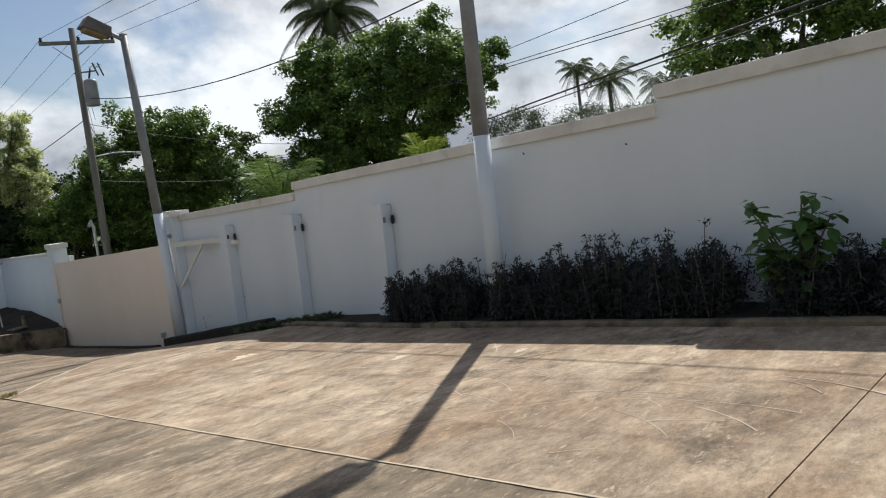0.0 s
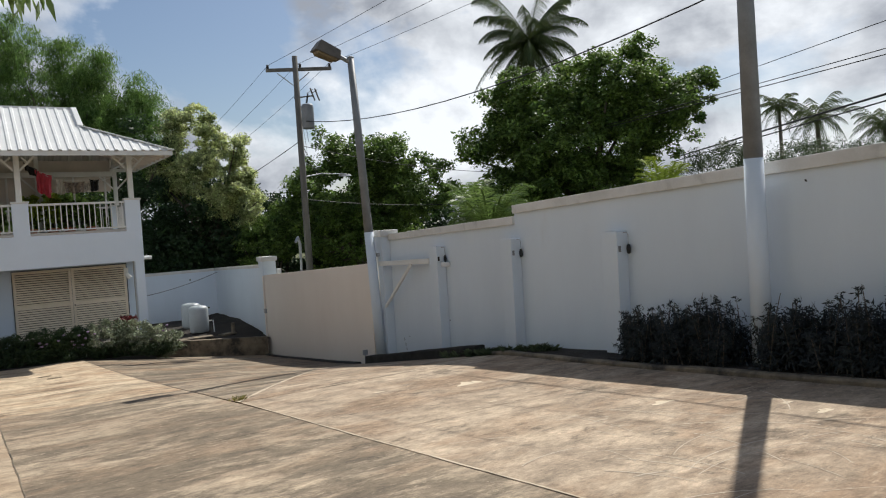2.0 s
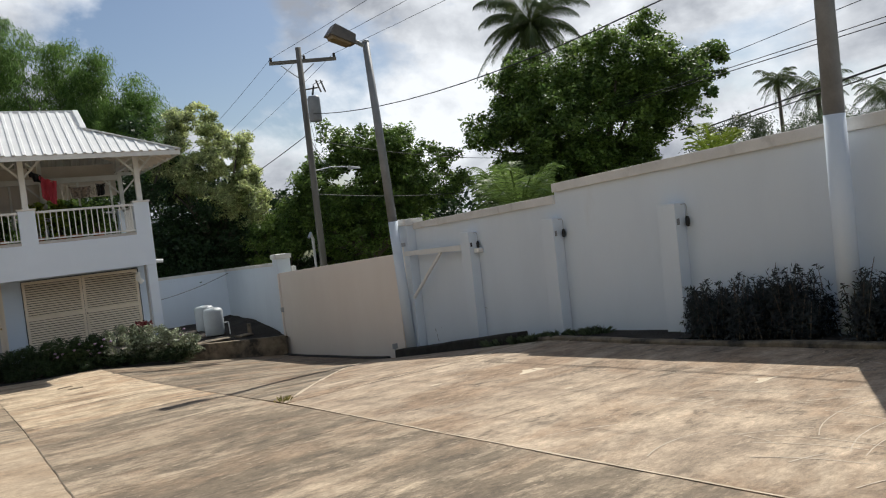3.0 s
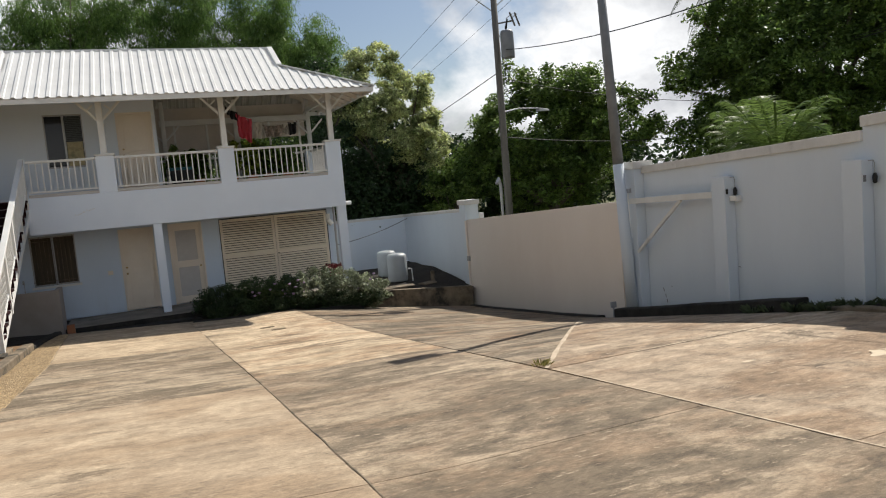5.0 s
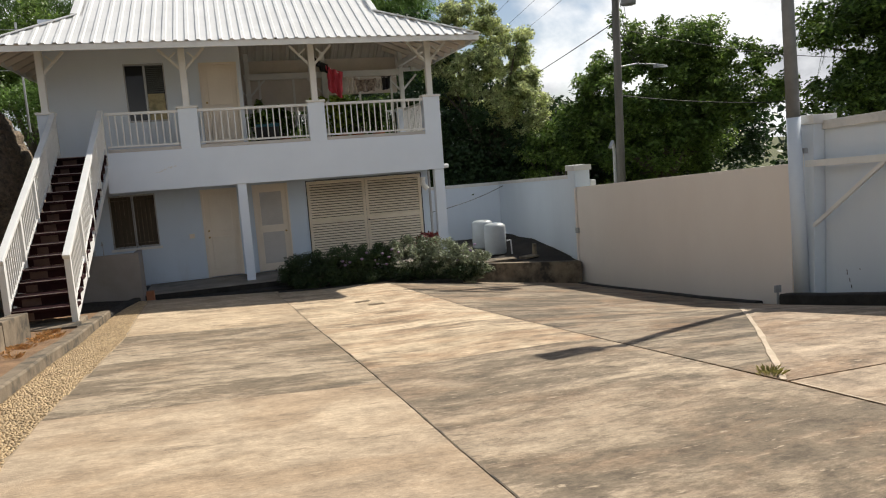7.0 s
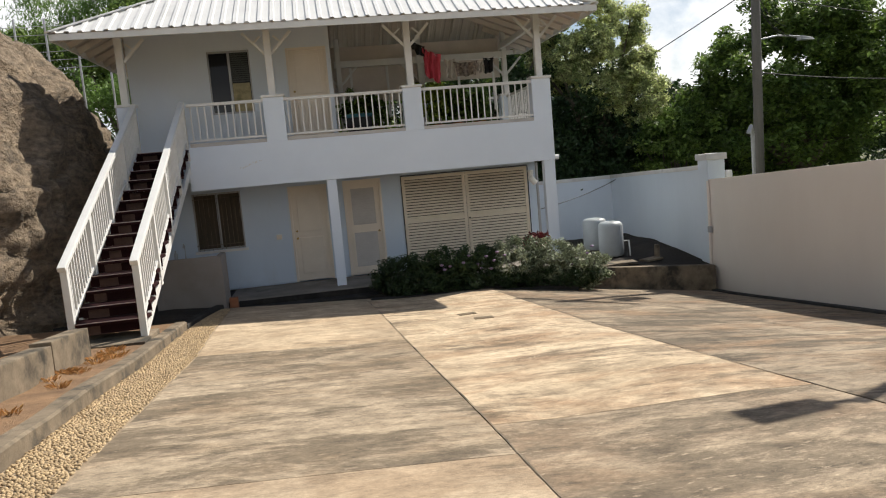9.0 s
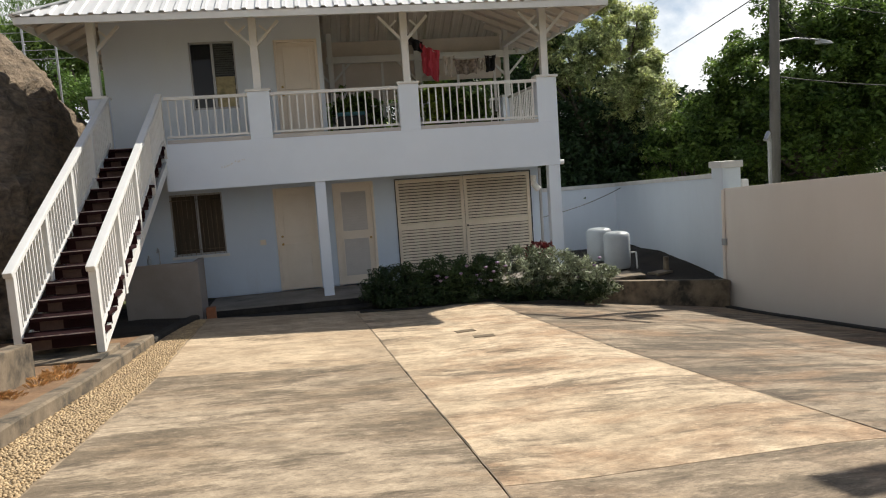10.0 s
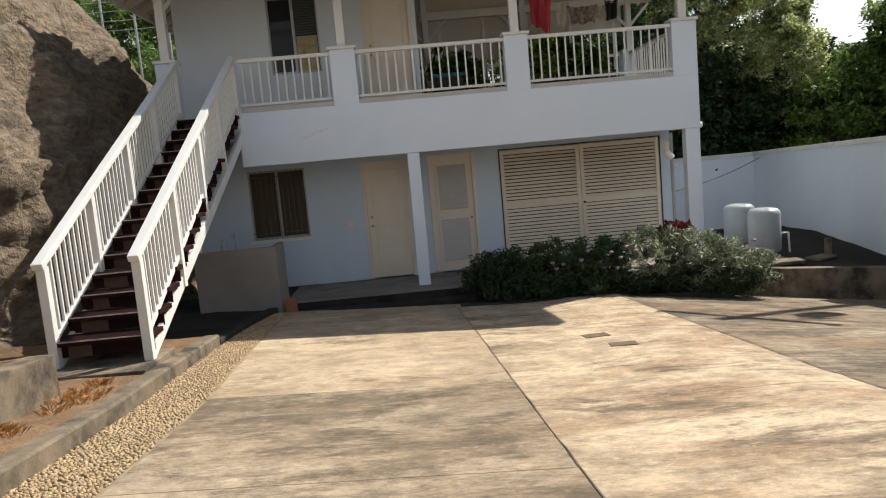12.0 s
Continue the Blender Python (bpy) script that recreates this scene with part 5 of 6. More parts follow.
# ---- rock ----
def rock():
    nu, nv = 420, 200
    verts, faces = [], []
    for j in range(nv + 1):
        th = math.pi * 0.62 * j / nv
        for i in range(nu):
            ph = 2 * math.pi * i / nu
            d = Vector((math.cos(ph) * math.sin(th), math.sin(ph) * math.sin(th), math.cos(th)))
            q = 2.7
            k = (abs(d.x) ** q + abs(d.y) ** q + abs(d.z) ** q) ** (-1 / q)
            p = Vector((-12.35 + 5.0 * d.x * k, 28.2 + 8.2 * d.y * k, -1.0 + 7.0 * d.z * k))
            f = 0.50 * noise.noise(p * 0.45) + 0.22 * noise.noise(p * 1.0 + Vector((3, 1, 7))) + 0.12 * noise.noise(p * 2.7) + 0.06 * noise.noise(Vector((p.x * 7, p.y * 7, p.z * 3))) + 0.028 * noise.noise(p * 15)
            r1 = abs(noise.noise(Vector((p.x * 0.9, p.y * 0.9, p.z * 0.35)) + Vector((9, 0, 0))))
            r2 = abs(noise.noise(Vector((p.x * 0.5, p.y * 0.5, p.z * 1.5)) + Vector((2, 5, 0))))
            f -= 0.10 * max(0, 0.07 - r1) / 0.07 + 0.14 * max(0, 0.06 - r2) / 0.06
            low = clamp((2.2 - p.z) / 2.5, 0, 1)
            f += 0.07 * noise.noise(Vector((p.x * 0.7, p.y * 0.7, p.z * 4.2))) + 0.03 * noise.noise(Vector((p.x * 2, p.y * 2, p.z * 9.0)))
            f += 0.11 * low * noise.noise(Vector((p.x * 4, p.y * 4.5 + p.z * 1.3, p.z * 0.7))) + 0.05 * low * noise.noise(Vector((p.x * 9, p.y * 10 + p.z * 2, p.z * 1.6)))
            p += d * f
            p.x = min(p.x, -7.0 + 0.16 * clamp((p.y - 25.5) / 2, 0, 1) - 0.08 * abs(noise.noise(p * 2.0)))
            verts.append(p)
    for j in range(nv):
        for i in range(nu):
            faces.append((j * nu + i, (j + 1) * nu + i, (j + 1) * nu + (i + 1) % nu, j * nu + (i + 1) % nu))
    o = raw("boulder", verts, faces, M_ROCK, smooth=True)
    tagged(o, "huge weathered brown rock outcrop beside an outside stair", "rock")


rock()
fence = tagged(empty("wire_fence", (-9, 33.2, 5)), "thin wire fence on top of a rock", "fence")
for k in range(7):
    part("post", tube([(-12 + k * 0.75, 33.2, 3.6), (-12 + k * 0.75, 33.2, 6.6)], 0.03, 6), M_STEEL, fence)
for k in range(6):
    part("wire", tube([(-12, 33.2, 5.3 + 0.22 * k), (-7.5, 33.2, 5.3 + 0.22 * k)], 0.008, 4), M_STEEL, fence)
for k, (y, h) in enumerate(((17.6, 1.0), (18.0, 0.62))):
    o = tagged(part("garden_stake", tube([(-6.85, y, gz(-6.8, y)), (-6.83, y + 0.03, gz(-6.8, y) + 0.1 + h)], 0.025, 8), M_STEEL), "thin grey stake in a planter bed", "stake", "stakes")


# ---- hillside ----
def hillside():
    """A rocky bank beside the outcrop, unseen, added to block low western sky."""
    nx, ny = 40, 60
    verts = []
    for j in range(ny + 1):
        for i in range(nx + 1):
            x, y = -9.4 - 40 * (i / nx) ** 1.6, -26 + 46.5 * j / ny
            rise = 6.2 * (1 - math.exp(-max(0, -9.6 - x) / 1.6)) + 0.16 * max(0, -13 - x)
            rise *= clamp((y + 26) / 8, 0, 1)
            verts.append((x, y, gz(x, y) - 0.12 + rise + 0.5 * min(1, rise) * noise.noise(Vector((x * 0.5, y * 0.5, 2.0)))))
    w = nx + 1
    faces = [(j * w + i, (j + 1) * w + i, (j + 1) * w + i + 1, j * w + i + 1) for j in range(ny) for i in range(nx)]
    tagged(raw("hillside", verts, faces, M_GROUND, smooth=True), "steep overgrown bank out of view, added to block western sky", "hillside", kind="structure")


hillside()


# ---- foliage ----
def leaf_cloud(name, centres, spreads, per, size, aspect, mat, parent, seed, up=0.6, droop=0.0, label=""):
    """Many small leaf blades round the clump centres."""
    rng = np.random.default_rng(seed)
    c = np.repeat(np.asarray(centres, float), per, axis=0)
    s = np.repeat(np.asarray(spreads, float), per)[:, None]
    n = len(c)
    off = rng.normal(size=(n, 3))
    off /= np.linalg.norm(off, axis=1)[:, None] + 1e-9
    off *= (rng.random((n, 1)) ** 0.6)
    p = c + off * s * np.array([1, 1, 0.75])
    nrm = rng.normal(size=(n, 3)) + off * 0.6
    nrm[:, 2] = np.abs(nrm[:, 2]) * (0.4 + up) + up * 0.4
    nrm /= np.linalg.norm(nrm, axis=1)[:, None]
    a = rng.normal(size=(n, 3)) + off * 0.7
    a[:, 2] -= droop
    a -= nrm * np.sum(a * nrm, axis=1)[:, None]
    a /= np.linalg.norm(a, axis=1)[:, None] + 1e-9
    b = np.cross(nrm, a)
    L = (size * (0.6 + 0.8 * rng.random((n, 1))))
    Wd = L * aspect
    v = np.empty((n, 4, 3))
    v[:, 0] = p - a * L * 0.5
    v[:, 1] = p + b * Wd * 0.5 - nrm * L * 0.06
    v[:, 2] = p + a * L * 0.5 - nrm * L * 0.12
    v[:, 3] = p - b * Wd * 0.5 - nrm * L * 0.06
    me = bpy.data.meshes.new(name)
    me.vertices.add(n * 4)
    me.vertices.foreach_set("co", v.reshape(-1))
    me.loops.add(n * 4)
    me.loops.foreach_set("vertex_index", np.arange(n * 4))
    me.polygons.add(n)
    me.polygons.foreach_set("loop_start", np.arange(n) * 4)
    me.polygons.foreach_set("loop_total", np.full(n, 4))
    me.update()
    me.validate()
    me.materials.append(mat)
    ob = new(name, me)
    if parent:
        ob.parent = parent
        ob.matrix_parent_inverse = Matrix.Translation(parent.location).inverted()
    if label:
        ob["label"] = label
    return ob


def crown_points(blobs, count, seed, inner=0.5, gap=0.35):
    """Clump centres in a set of ellipsoids (x, y, z, rx, ry, rz), most of them near the surface, with holes left open."""
    rng = np.random.default_rng(seed)
    vol = np.array([b[3] * b[4] * b[5] for b in blobs]) ** 0.8
    out = []
    tries = 0
    while len(out) < count and tries < count * 8:
        tries += 1
        b = blobs[rng.choice(len(blobs), p=vol / vol.sum())]
        d = rng.normal(size=3)
        d /= np.linalg.norm(d)
        r = inner + (1 - inner) * rng.random() ** 0.5
        wob = 1 + 0.25 * noise.noise(Vector((d[0] * 2 + b[0], d[1] * 2 + b[1], d[2] * 2)))
        q = (b[0] + d[0] * r * b[3] * wob, b[1] + d[1] * r * b[4] * wob, b[2] + d[2] * r * b[5] * wob)
        if noise.noise(Vector(q) * 0.8 + Vector((seed, 0, 0))) < -gap:
            continue
        out.append(q)
    return out


def tree(name, label, base, blobs, clumps, per, size, aspect, mat, seed, spread=0.5, trunk=0.2, up=0.6, droop=0.0, inner=0.5, gap=0.35, category="tree"):
    t = tagged(empty(name, base), label, category)
    rng = random.Random(seed)
    pts = crown_points(blobs, clumps, seed, inner, gap)
    bm = bmesh.new()
    top = Vector((sum(b[0] for b in blobs) / len(blobs), sum(b[1] for b in blobs) / len(blobs), sum(b[2] for b in blobs) / len(blobs)))
    root = Vector(base)
    fork = root.lerp(top, 0.45)
    tube([root - Vector((0, 0, 0.3)), root.lerp(fork, 0.5) + Vector((rng.uniform(-0.1, 0.1), rng.uniform(-0.1, 0.1), 0)), fork], [trunk * 1.25, trunk, trunk * 0.85], 10, bm)
    part("trunk", bm, M_BARK, t, smooth=True)
    for k in range(12):
        q = Vector(rng.choice(pts))
        m = fork.lerp(q, 0.5) + Vector((rng.uniform(-0.3, 0.3), rng.uniform(-0.3, 0.3), rng.uniform(0, 0.4)))
        part("limb", tube([fork - Vector((0, 0, 0.1)), m, q], [trunk * 0.55, trunk * 0.32, trunk * 0.1], 6), M_BARK, t, smooth=True)
    leaf_cloud("crown", pts, [spread * rng.uniform(0.6, 1.25) for _ in pts], per, size, aspect, mat, t, seed, up, droop)
    return t


# beyond the house
tree("variegated_tree", "dense tree with cream-edged pale leaves behind a wall", (5.8, 35.2, -0.9),
     [(6.2, 35.1, 4.7, 1.9, 1.5, 1.2), (7.3, 34.7, 3.7, 1.0, 1.0, 1.0), (5.6, 35.3, 6.4, 1.1, 1.0, 1.6), (4.9, 35.2, 5.0, 1.1, 1.1, 1.1), (6.4, 34.7, 5.7, 1.2, 1.0, 1.0), (7.5, 34.5, 2.2, 0.7, 0.6, 0.4), (7.0, 33.9, 3.5, 1.1, 0.7, 1.0), (5.3, 35.2, 7.5, 0.6, 0.6, 1.0)],
     390, 230, 0.10, 0.5, L_VARIEG, 11, 0.30, 0.17, 0.7, 0.0, 0.6, 0.18)
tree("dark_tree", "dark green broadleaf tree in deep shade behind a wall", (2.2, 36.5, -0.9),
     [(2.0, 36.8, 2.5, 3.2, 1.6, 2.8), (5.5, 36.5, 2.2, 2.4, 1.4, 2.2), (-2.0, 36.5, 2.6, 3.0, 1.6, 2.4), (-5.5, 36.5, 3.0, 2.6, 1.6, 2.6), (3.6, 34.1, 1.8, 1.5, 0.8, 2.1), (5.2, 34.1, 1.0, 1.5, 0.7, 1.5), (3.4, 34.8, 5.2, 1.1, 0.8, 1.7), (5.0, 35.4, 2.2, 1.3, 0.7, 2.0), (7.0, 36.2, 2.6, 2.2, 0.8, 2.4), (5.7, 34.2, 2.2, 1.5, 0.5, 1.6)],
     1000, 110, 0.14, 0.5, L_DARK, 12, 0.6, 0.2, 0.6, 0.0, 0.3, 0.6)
tree("shade_tree", "leafy green tree close behind a terrace", (-0.6, 34.6, -0.9),
     [(-0.6, 34.6, 2.9, 2.6, 0.9, 1.9), (1.0, 34.2, 3.0, 1.2, 0.7, 1.7), (-2.2, 34.6, 3.2, 1.4, 0.8, 1.7)], 300, 90, 0.14, 0.45, L_BROAD, 16, 0.42, 0.12, 0.6, 0.0, 0.3, 0.6)
tree("feathery_tree", "tall airy tree with drooping yellow-green foliage", (1, 40, -0.9),
     [(0.1, 40, 9, 2, 1.8, 2.4), (-0.6, 40, 10.6, 1.5, 1.3, 1.6), (3.1, 40, 7.9, 1.3, 1.3, 2), (4.7, 39.2, 6.9, 1.3, 1.2, 1.9), (-3.1, 40, 7.9, 2.2, 1.6, 2.4), (1.5, 39.6, 6.4, 2.4, 1.5, 1.6), (4.9, 39.3, 8.4, 0.5, 0.5, 1.2), (3.3, 39.7, 9.4, 0.7, 0.7, 1.2), (2.2, 39.5, 5.2, 2.6, 1.2, 1.4), (5.0, 38.8, 5.4, 1.2, 0.9, 1.5), (-1.5, 39.8, 7.4, 2.4, 1.2, 1.6), (2.6, 39.4, 7.0, 1.6, 1.1, 1.6), (2.4, 39.6, 8.4, 1.5, 1.1, 1.5), (4.1, 39.3, 7.6, 1.2, 1.0, 1.5), (2.2, 40, 9.9, 1.2, 1.2, 1.3), (4.5, 40, 8.9, 0.6, 0.6, 1.0), (-2.6, 40, 10.0, 1.6, 1.4, 1.5)],
     1240, 150, 0.20, 0.13, L_FEATHER, 13, 0.55, 0.22, 0.35, 1.8, 0.3, 0.4)
tree("feathery_tree", "airy tree with drooping yellow-green foliage beyond a roof", (-5.5, 40.5, -0.9),
     [(-5.8, 40.5, 8.2, 2.2, 1.6, 2.2), (-8.5, 40.5, 7.8, 2.4, 1.6, 2.2), (-11.5, 40.5, 7.2, 2.2, 1.6, 2.0), (-5.0, 40.3, 6.2, 3.0, 1.3, 1.6), (-5.2, 40.4, 9.7, 1.9, 1.4, 1.6)],
     760, 130, 0.20, 0.14, L_FEATHER, 17, 0.6, 0.22, 0.35, 1.8, 0.3, 0.45)
tree("garden_tree", "green tree beyond the house and a rock", (-8.5, 38.0, -0.9),
     [(-8.2, 38.0, 6.2, 2.2, 1.6, 1.8), (-11, 38, 5.8, 2.4, 1.6, 1.8)], 260, 110, 0.15, 0.4, L_BROAD, 14, 0.5, 0.25)
tree("rock_shrub", "leafy shrub growing behind a rock", (-8.2, 34.6, 1.0),
     [(-8.0, 34.6, 4.2, 1.0, 0.8, 1.1), (-9.2, 34.8, 4.6, 0.9, 0.8, 0.9)], 110, 80, 0.11, 0.35, L_FEATHER, 15, 0.35, 0.06, category="shrub")

# along the street
tree("street_tree", "round dark-leaved almond tree beyond a gate", (11.8, 32.6, -1.6),
     [(11.5, 32.6, 3.6, 2.9, 2.4, 1.9), (12, 32.2, 5.2, 1.9, 1.7, 1.0), (13.8, 31.4, 3.9, 1.7, 1.6, 1.4), (9.7, 34.4, 2.8, 1.4, 1.3, 1.1), (11.2, 32.8, 2, 3, 2.2, 1.5), (10.3, 32.9, 6.0, 0.7, 0.6, 0.35)], 640, 160, 0.15, 0.5, L_BROAD, 21, 0.44, 0.25, 1.0, 0.0, 0.5, 0.32)
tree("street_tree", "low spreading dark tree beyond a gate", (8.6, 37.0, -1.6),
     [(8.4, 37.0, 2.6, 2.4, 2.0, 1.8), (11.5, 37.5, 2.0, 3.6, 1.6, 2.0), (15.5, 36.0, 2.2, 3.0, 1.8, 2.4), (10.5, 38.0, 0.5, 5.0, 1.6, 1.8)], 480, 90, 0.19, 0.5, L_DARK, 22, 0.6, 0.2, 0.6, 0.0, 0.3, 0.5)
tree("street_shrub", "sunlit green shrub beyond a gate", (7.9, 33.2, -1.6),
     [(7.6, 33.2, 1.6, 0.9, 0.8, 1.5), (8.6, 33.8, 2.6, 0.9, 0.8, 1.1)], 120, 110, 0.13, 0.45, L_BROAD, 26, 0.36, 0.08, category="shrub")
tree("almond_tree", "large almond tree with layered green crown beyond a wall", (19.2, 27.1, -0.5),
     [(18.9, 27.1, 5.4, 3.5, 3.1, 2.2), (20.1, 25.9, 7.3, 2.5, 2.2, 1.5), (17.1, 28.3, 7.0, 1.7, 1.6, 1.3), (21.5, 24.5, 6.2, 1.7, 1.7, 1.5), (18.4, 27.3, 3.2, 3.4, 2.8, 1.8), (22.6, 23.8, 7.3, 0.8, 0.8, 0.4), (20.8, 25.2, 8.7, 0.7, 0.7, 0.5), (15.9, 29.4, 5.3, 1.1, 1.0, 0.9), (16.6, 28.6, 3.0, 2.0, 1.6, 1.6)], 1150, 150, 0.155, 0.5, L_BROAD, 23, 0.48, 0.28, 1.0, 0.0, 0.4, 0.52)
tree("almond_tree", "large leafy tree with open branches over a wall", (21.3, 11.6, 0.5),
     [(21.1, 11.7, 5.9, 2.6, 2.6, 1.6), (22.3, 9.1, 5.6, 2.6, 2.6, 1.8), (20.1, 13.5, 5.6, 1.4, 1.4, 1.1), (22.8, 11.1, 7.6, 3, 3, 1.8), (23.8, 6.1, 6, 3, 3, 2.4)], 560, 130, 0.17, 0.5, L_BROAD, 24, 0.46, 0.3, 0.9, 0.0, 0.5, 0.22)
tree("street_shrub", "airy thorny shrubs along a street", (22.2, 21.5, 1),
     [(21.9, 22.4, 3.5, 1.8, 1.6, 1.2), (23.7, 20.2, 3.4, 2, 1.6, 1.2), (25.2, 18.2, 3.3, 1.8, 1.6, 1.2), (26.7, 16, 3.2, 2, 1.6, 1.2)], 420, 90, 0.13, 0.25, L_SHRUB, 25, 0.5, 0.08, category="shrub")


def palm(name, label, base, top, fronds, length, mat, seed, leaflet=0.5, width=0.035, stem=0.13, pairs=26, lift=0.7, low=-0.15, high=1.15, hang=0.2):
    """A palm: a slender trunk and arching fronds of narrow leaflets."""
    rng = random.Random(seed)
    t = tagged(empty(name, base), label, "palm")
    b, c = Vector(base), Vector(top)
    if (c - b).length > 0.4:
        part("trunk", tube([b, b.lerp(c, 0.5) + Vector((0.15, 0, 0)), c], [stem * 1.2, stem, stem * 0.8], 10), M_BARK, t, smooth=True)
    for k in range(fronds):
        az = 2 * math.pi * (k + rng.random() * 0.6) / fronds
        rise = (low + (high - low) * ((k * 0.618) % 1.0)) * lift
        ln = length * rng.uniform(0.8, 1.1)
        h = Vector((math.cos(az), math.sin(az), 0))
        verts, faces = [], []
        pts = []
        for i in range(pairs + 1):
            f = i / pairs
            pts.append(c + h * ln * (f * (1 - 0.22 * f)) + Vector((0, 0, ln * (rise * f - (0.42 + 0.35 * abs(rise)) * f * f))))
        side = Vector((-h.y, h.x, 0))
        for i in range(1, pairs + 1):
            p, d = pts[i], (pts[i] - pts[i - 1]).normalized()
            f = i / pairs
            ll = leaflet * (0.35 + 0.65 * math.sin(math.pi * min(1, 0.15 + f * 0.85))) * rng.uniform(0.85, 1.1)
            for s in (-1, 1):
                v = (side * s * 0.75 + d * 0.55 + Vector((0, 0, -hang - 0.25 * rng.random()))).normalized()
                wv = d * width
                n = len(verts)
                verts += [p - wv * 0.5, p + wv * 0.5, p + v * ll * 0.6 + wv * 0.35, p + v * ll + Vector((0, 0, -0.12 * ll)), p + v * ll * 0.6 - wv * 0.35]
                faces.append((n, n + 1, n + 2, n + 3, n + 4))
        n = len(verts)
        r = 0.02
        for i in range(pairs + 1):
            verts += [pts[i] + side * r, pts[i] - side * r, pts[i] + Vector((0, 0, -r))]
        for i in range(pairs):
            a, bb = n + 3 * i, n + 3 * (i + 1)
            faces += [(a, bb, bb + 1, a + 1), (a + 1, bb + 1, bb + 2, a + 2), (a + 2, bb + 2, bb, a)]
        raw("frond", verts, faces, mat, t)
    return t


palm("coconut_palm", "tall coconut palm behind a large tree", (22.0, 33.0, -0.5), (21.7, 33.0, 11.0), 60, 3.4, L_PALM, 31, 0.66, 0.034, 0.16, 64, 0.9, -1.9, 1.9, 0.9)
palm("coconut_palm", "distant coconut palm with a thin trunk", (60.9, 44.4, 0), (60.7, 44.4, 11.0), 24, 2.5, L_PALM, 32, 0.7, 0.08, 0.17, 18, 0.8, -0.7, 1.7, 0.5)
palm("coconut_palm", "distant coconut palm with a shaggy crown", (58.4, 39.4, 0), (58.1, 39.4, 9.2), 30, 3.5, L_PALM, 33, 0.8, 0.08, 0.2, 18, 0.8, -0.9, 1.8, 0.6)
palm("coconut_palm", "distant short coconut palm", (60.7, 35.3, 0), (60.7, 35.3, 8.0), 30, 3.3, L_PALM, 34, 0.8, 0.08, 0.2, 18, 0.8, -0.7, 1.8, 0.5)
palm("coconut_palm", "distant coconut palm with a bent trunk", (60.7, 32.3, 0), (60.5, 32, 9.5), 28, 3.2, L_PALM, 35, 0.8, 0.08, 0.2, 18, 0.8, -0.8, 1.8, 0.5)
palm("areca_palm", "bushy green areca palm behind a white wall", (7.0, 17.3, 1.0), (7.0, 17.3, 1.9), 52, 1.15, L_ARECA, 36, 0.42, 0.02, 0.08, 30, 1.3, 0.4, 1.9, 0.1)
palm("areca_palm", "bushy green areca palm behind a white wall", (7.7, 19.4, 0.6), (7.9, 18.6, 1.9), 48, 1.2, L_ARECA, 37, 0.42, 0.02, 0.08, 30, 1.3, 0.3, 1.8, 0.1)
palm("young_palm", "bright yellow-green young palm behind a white wall", (6.25, 12.1, 2.0), (6.25, 12.1, 2.5), 30, 0.46, L_BRIGHT, 38, 0.2, 0.014, 0.05, 20, 1.35, 0.7, 2.1, 0.0)

# on the bank, one limb reaching over the drive
over = tree("bank_tree", "tree on a bank with a limb reaching over a driveway", (-10.8, 12.6, 4.2),
            [(-9.4, 12.4, 8.6, 2.2, 2.4, 1.5), (-11.5, 11.0, 8.9, 2.2, 2.4, 1.6), (-11.0, 15.0, 8.4, 2.0, 2.2, 1.4)], 240, 70, 0.19, 0.26, L_BROAD, 27, 0.5, 0.2, 0.5, 0.8)
part("limb", tube([(-9.6, 12.5, 7.0), (-6.4, 12.2, 7.2), (-3.6, 11.9, 6.2), (-1.9, 11.8, 4.9), (-1.62, 11.78, 4.44)], [0.09, 0.065, 0.04, 0.016, 0.006], 7), M_BARK, over, smooth=True)
leaf_cloud("twig_leaves", [(-1.64, 11.78, 4.36), (-1.68, 11.78, 4.44), (-1.48, 11.80, 4.40), (-1.9, 11.8, 4.9), (-2.3, 11.82, 5.3), (-2.9, 11.85, 5.8)], [0.12, 0.12, 0.12, 0.3, 0.35, 0.4], 7, 0.21, 0.24, L_ARECA, over, 28, 0.3, 1.6)

# far belt of woods
rngw = random.Random(8)
belt = []
for k in range(620):
    a = k / 620
    x = -45 + 115 * a + rngw.uniform(-2, 2)
    y = 52 - max(0, x - 10) * 0.75 + rngw.uniform(-3, 3)
    if x > 40:
        y -= (x - 40) * 0.8
    belt.append((x + max(0, x - 10) * 0.35, y, rngw.uniform(-0.5, 4.4) * (1.0 if x < 16 else 0.72)))
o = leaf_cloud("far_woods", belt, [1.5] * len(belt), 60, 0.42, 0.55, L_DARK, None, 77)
tagged(o, "dark belt of distant trees and scrub", "woods", kind="stuff")


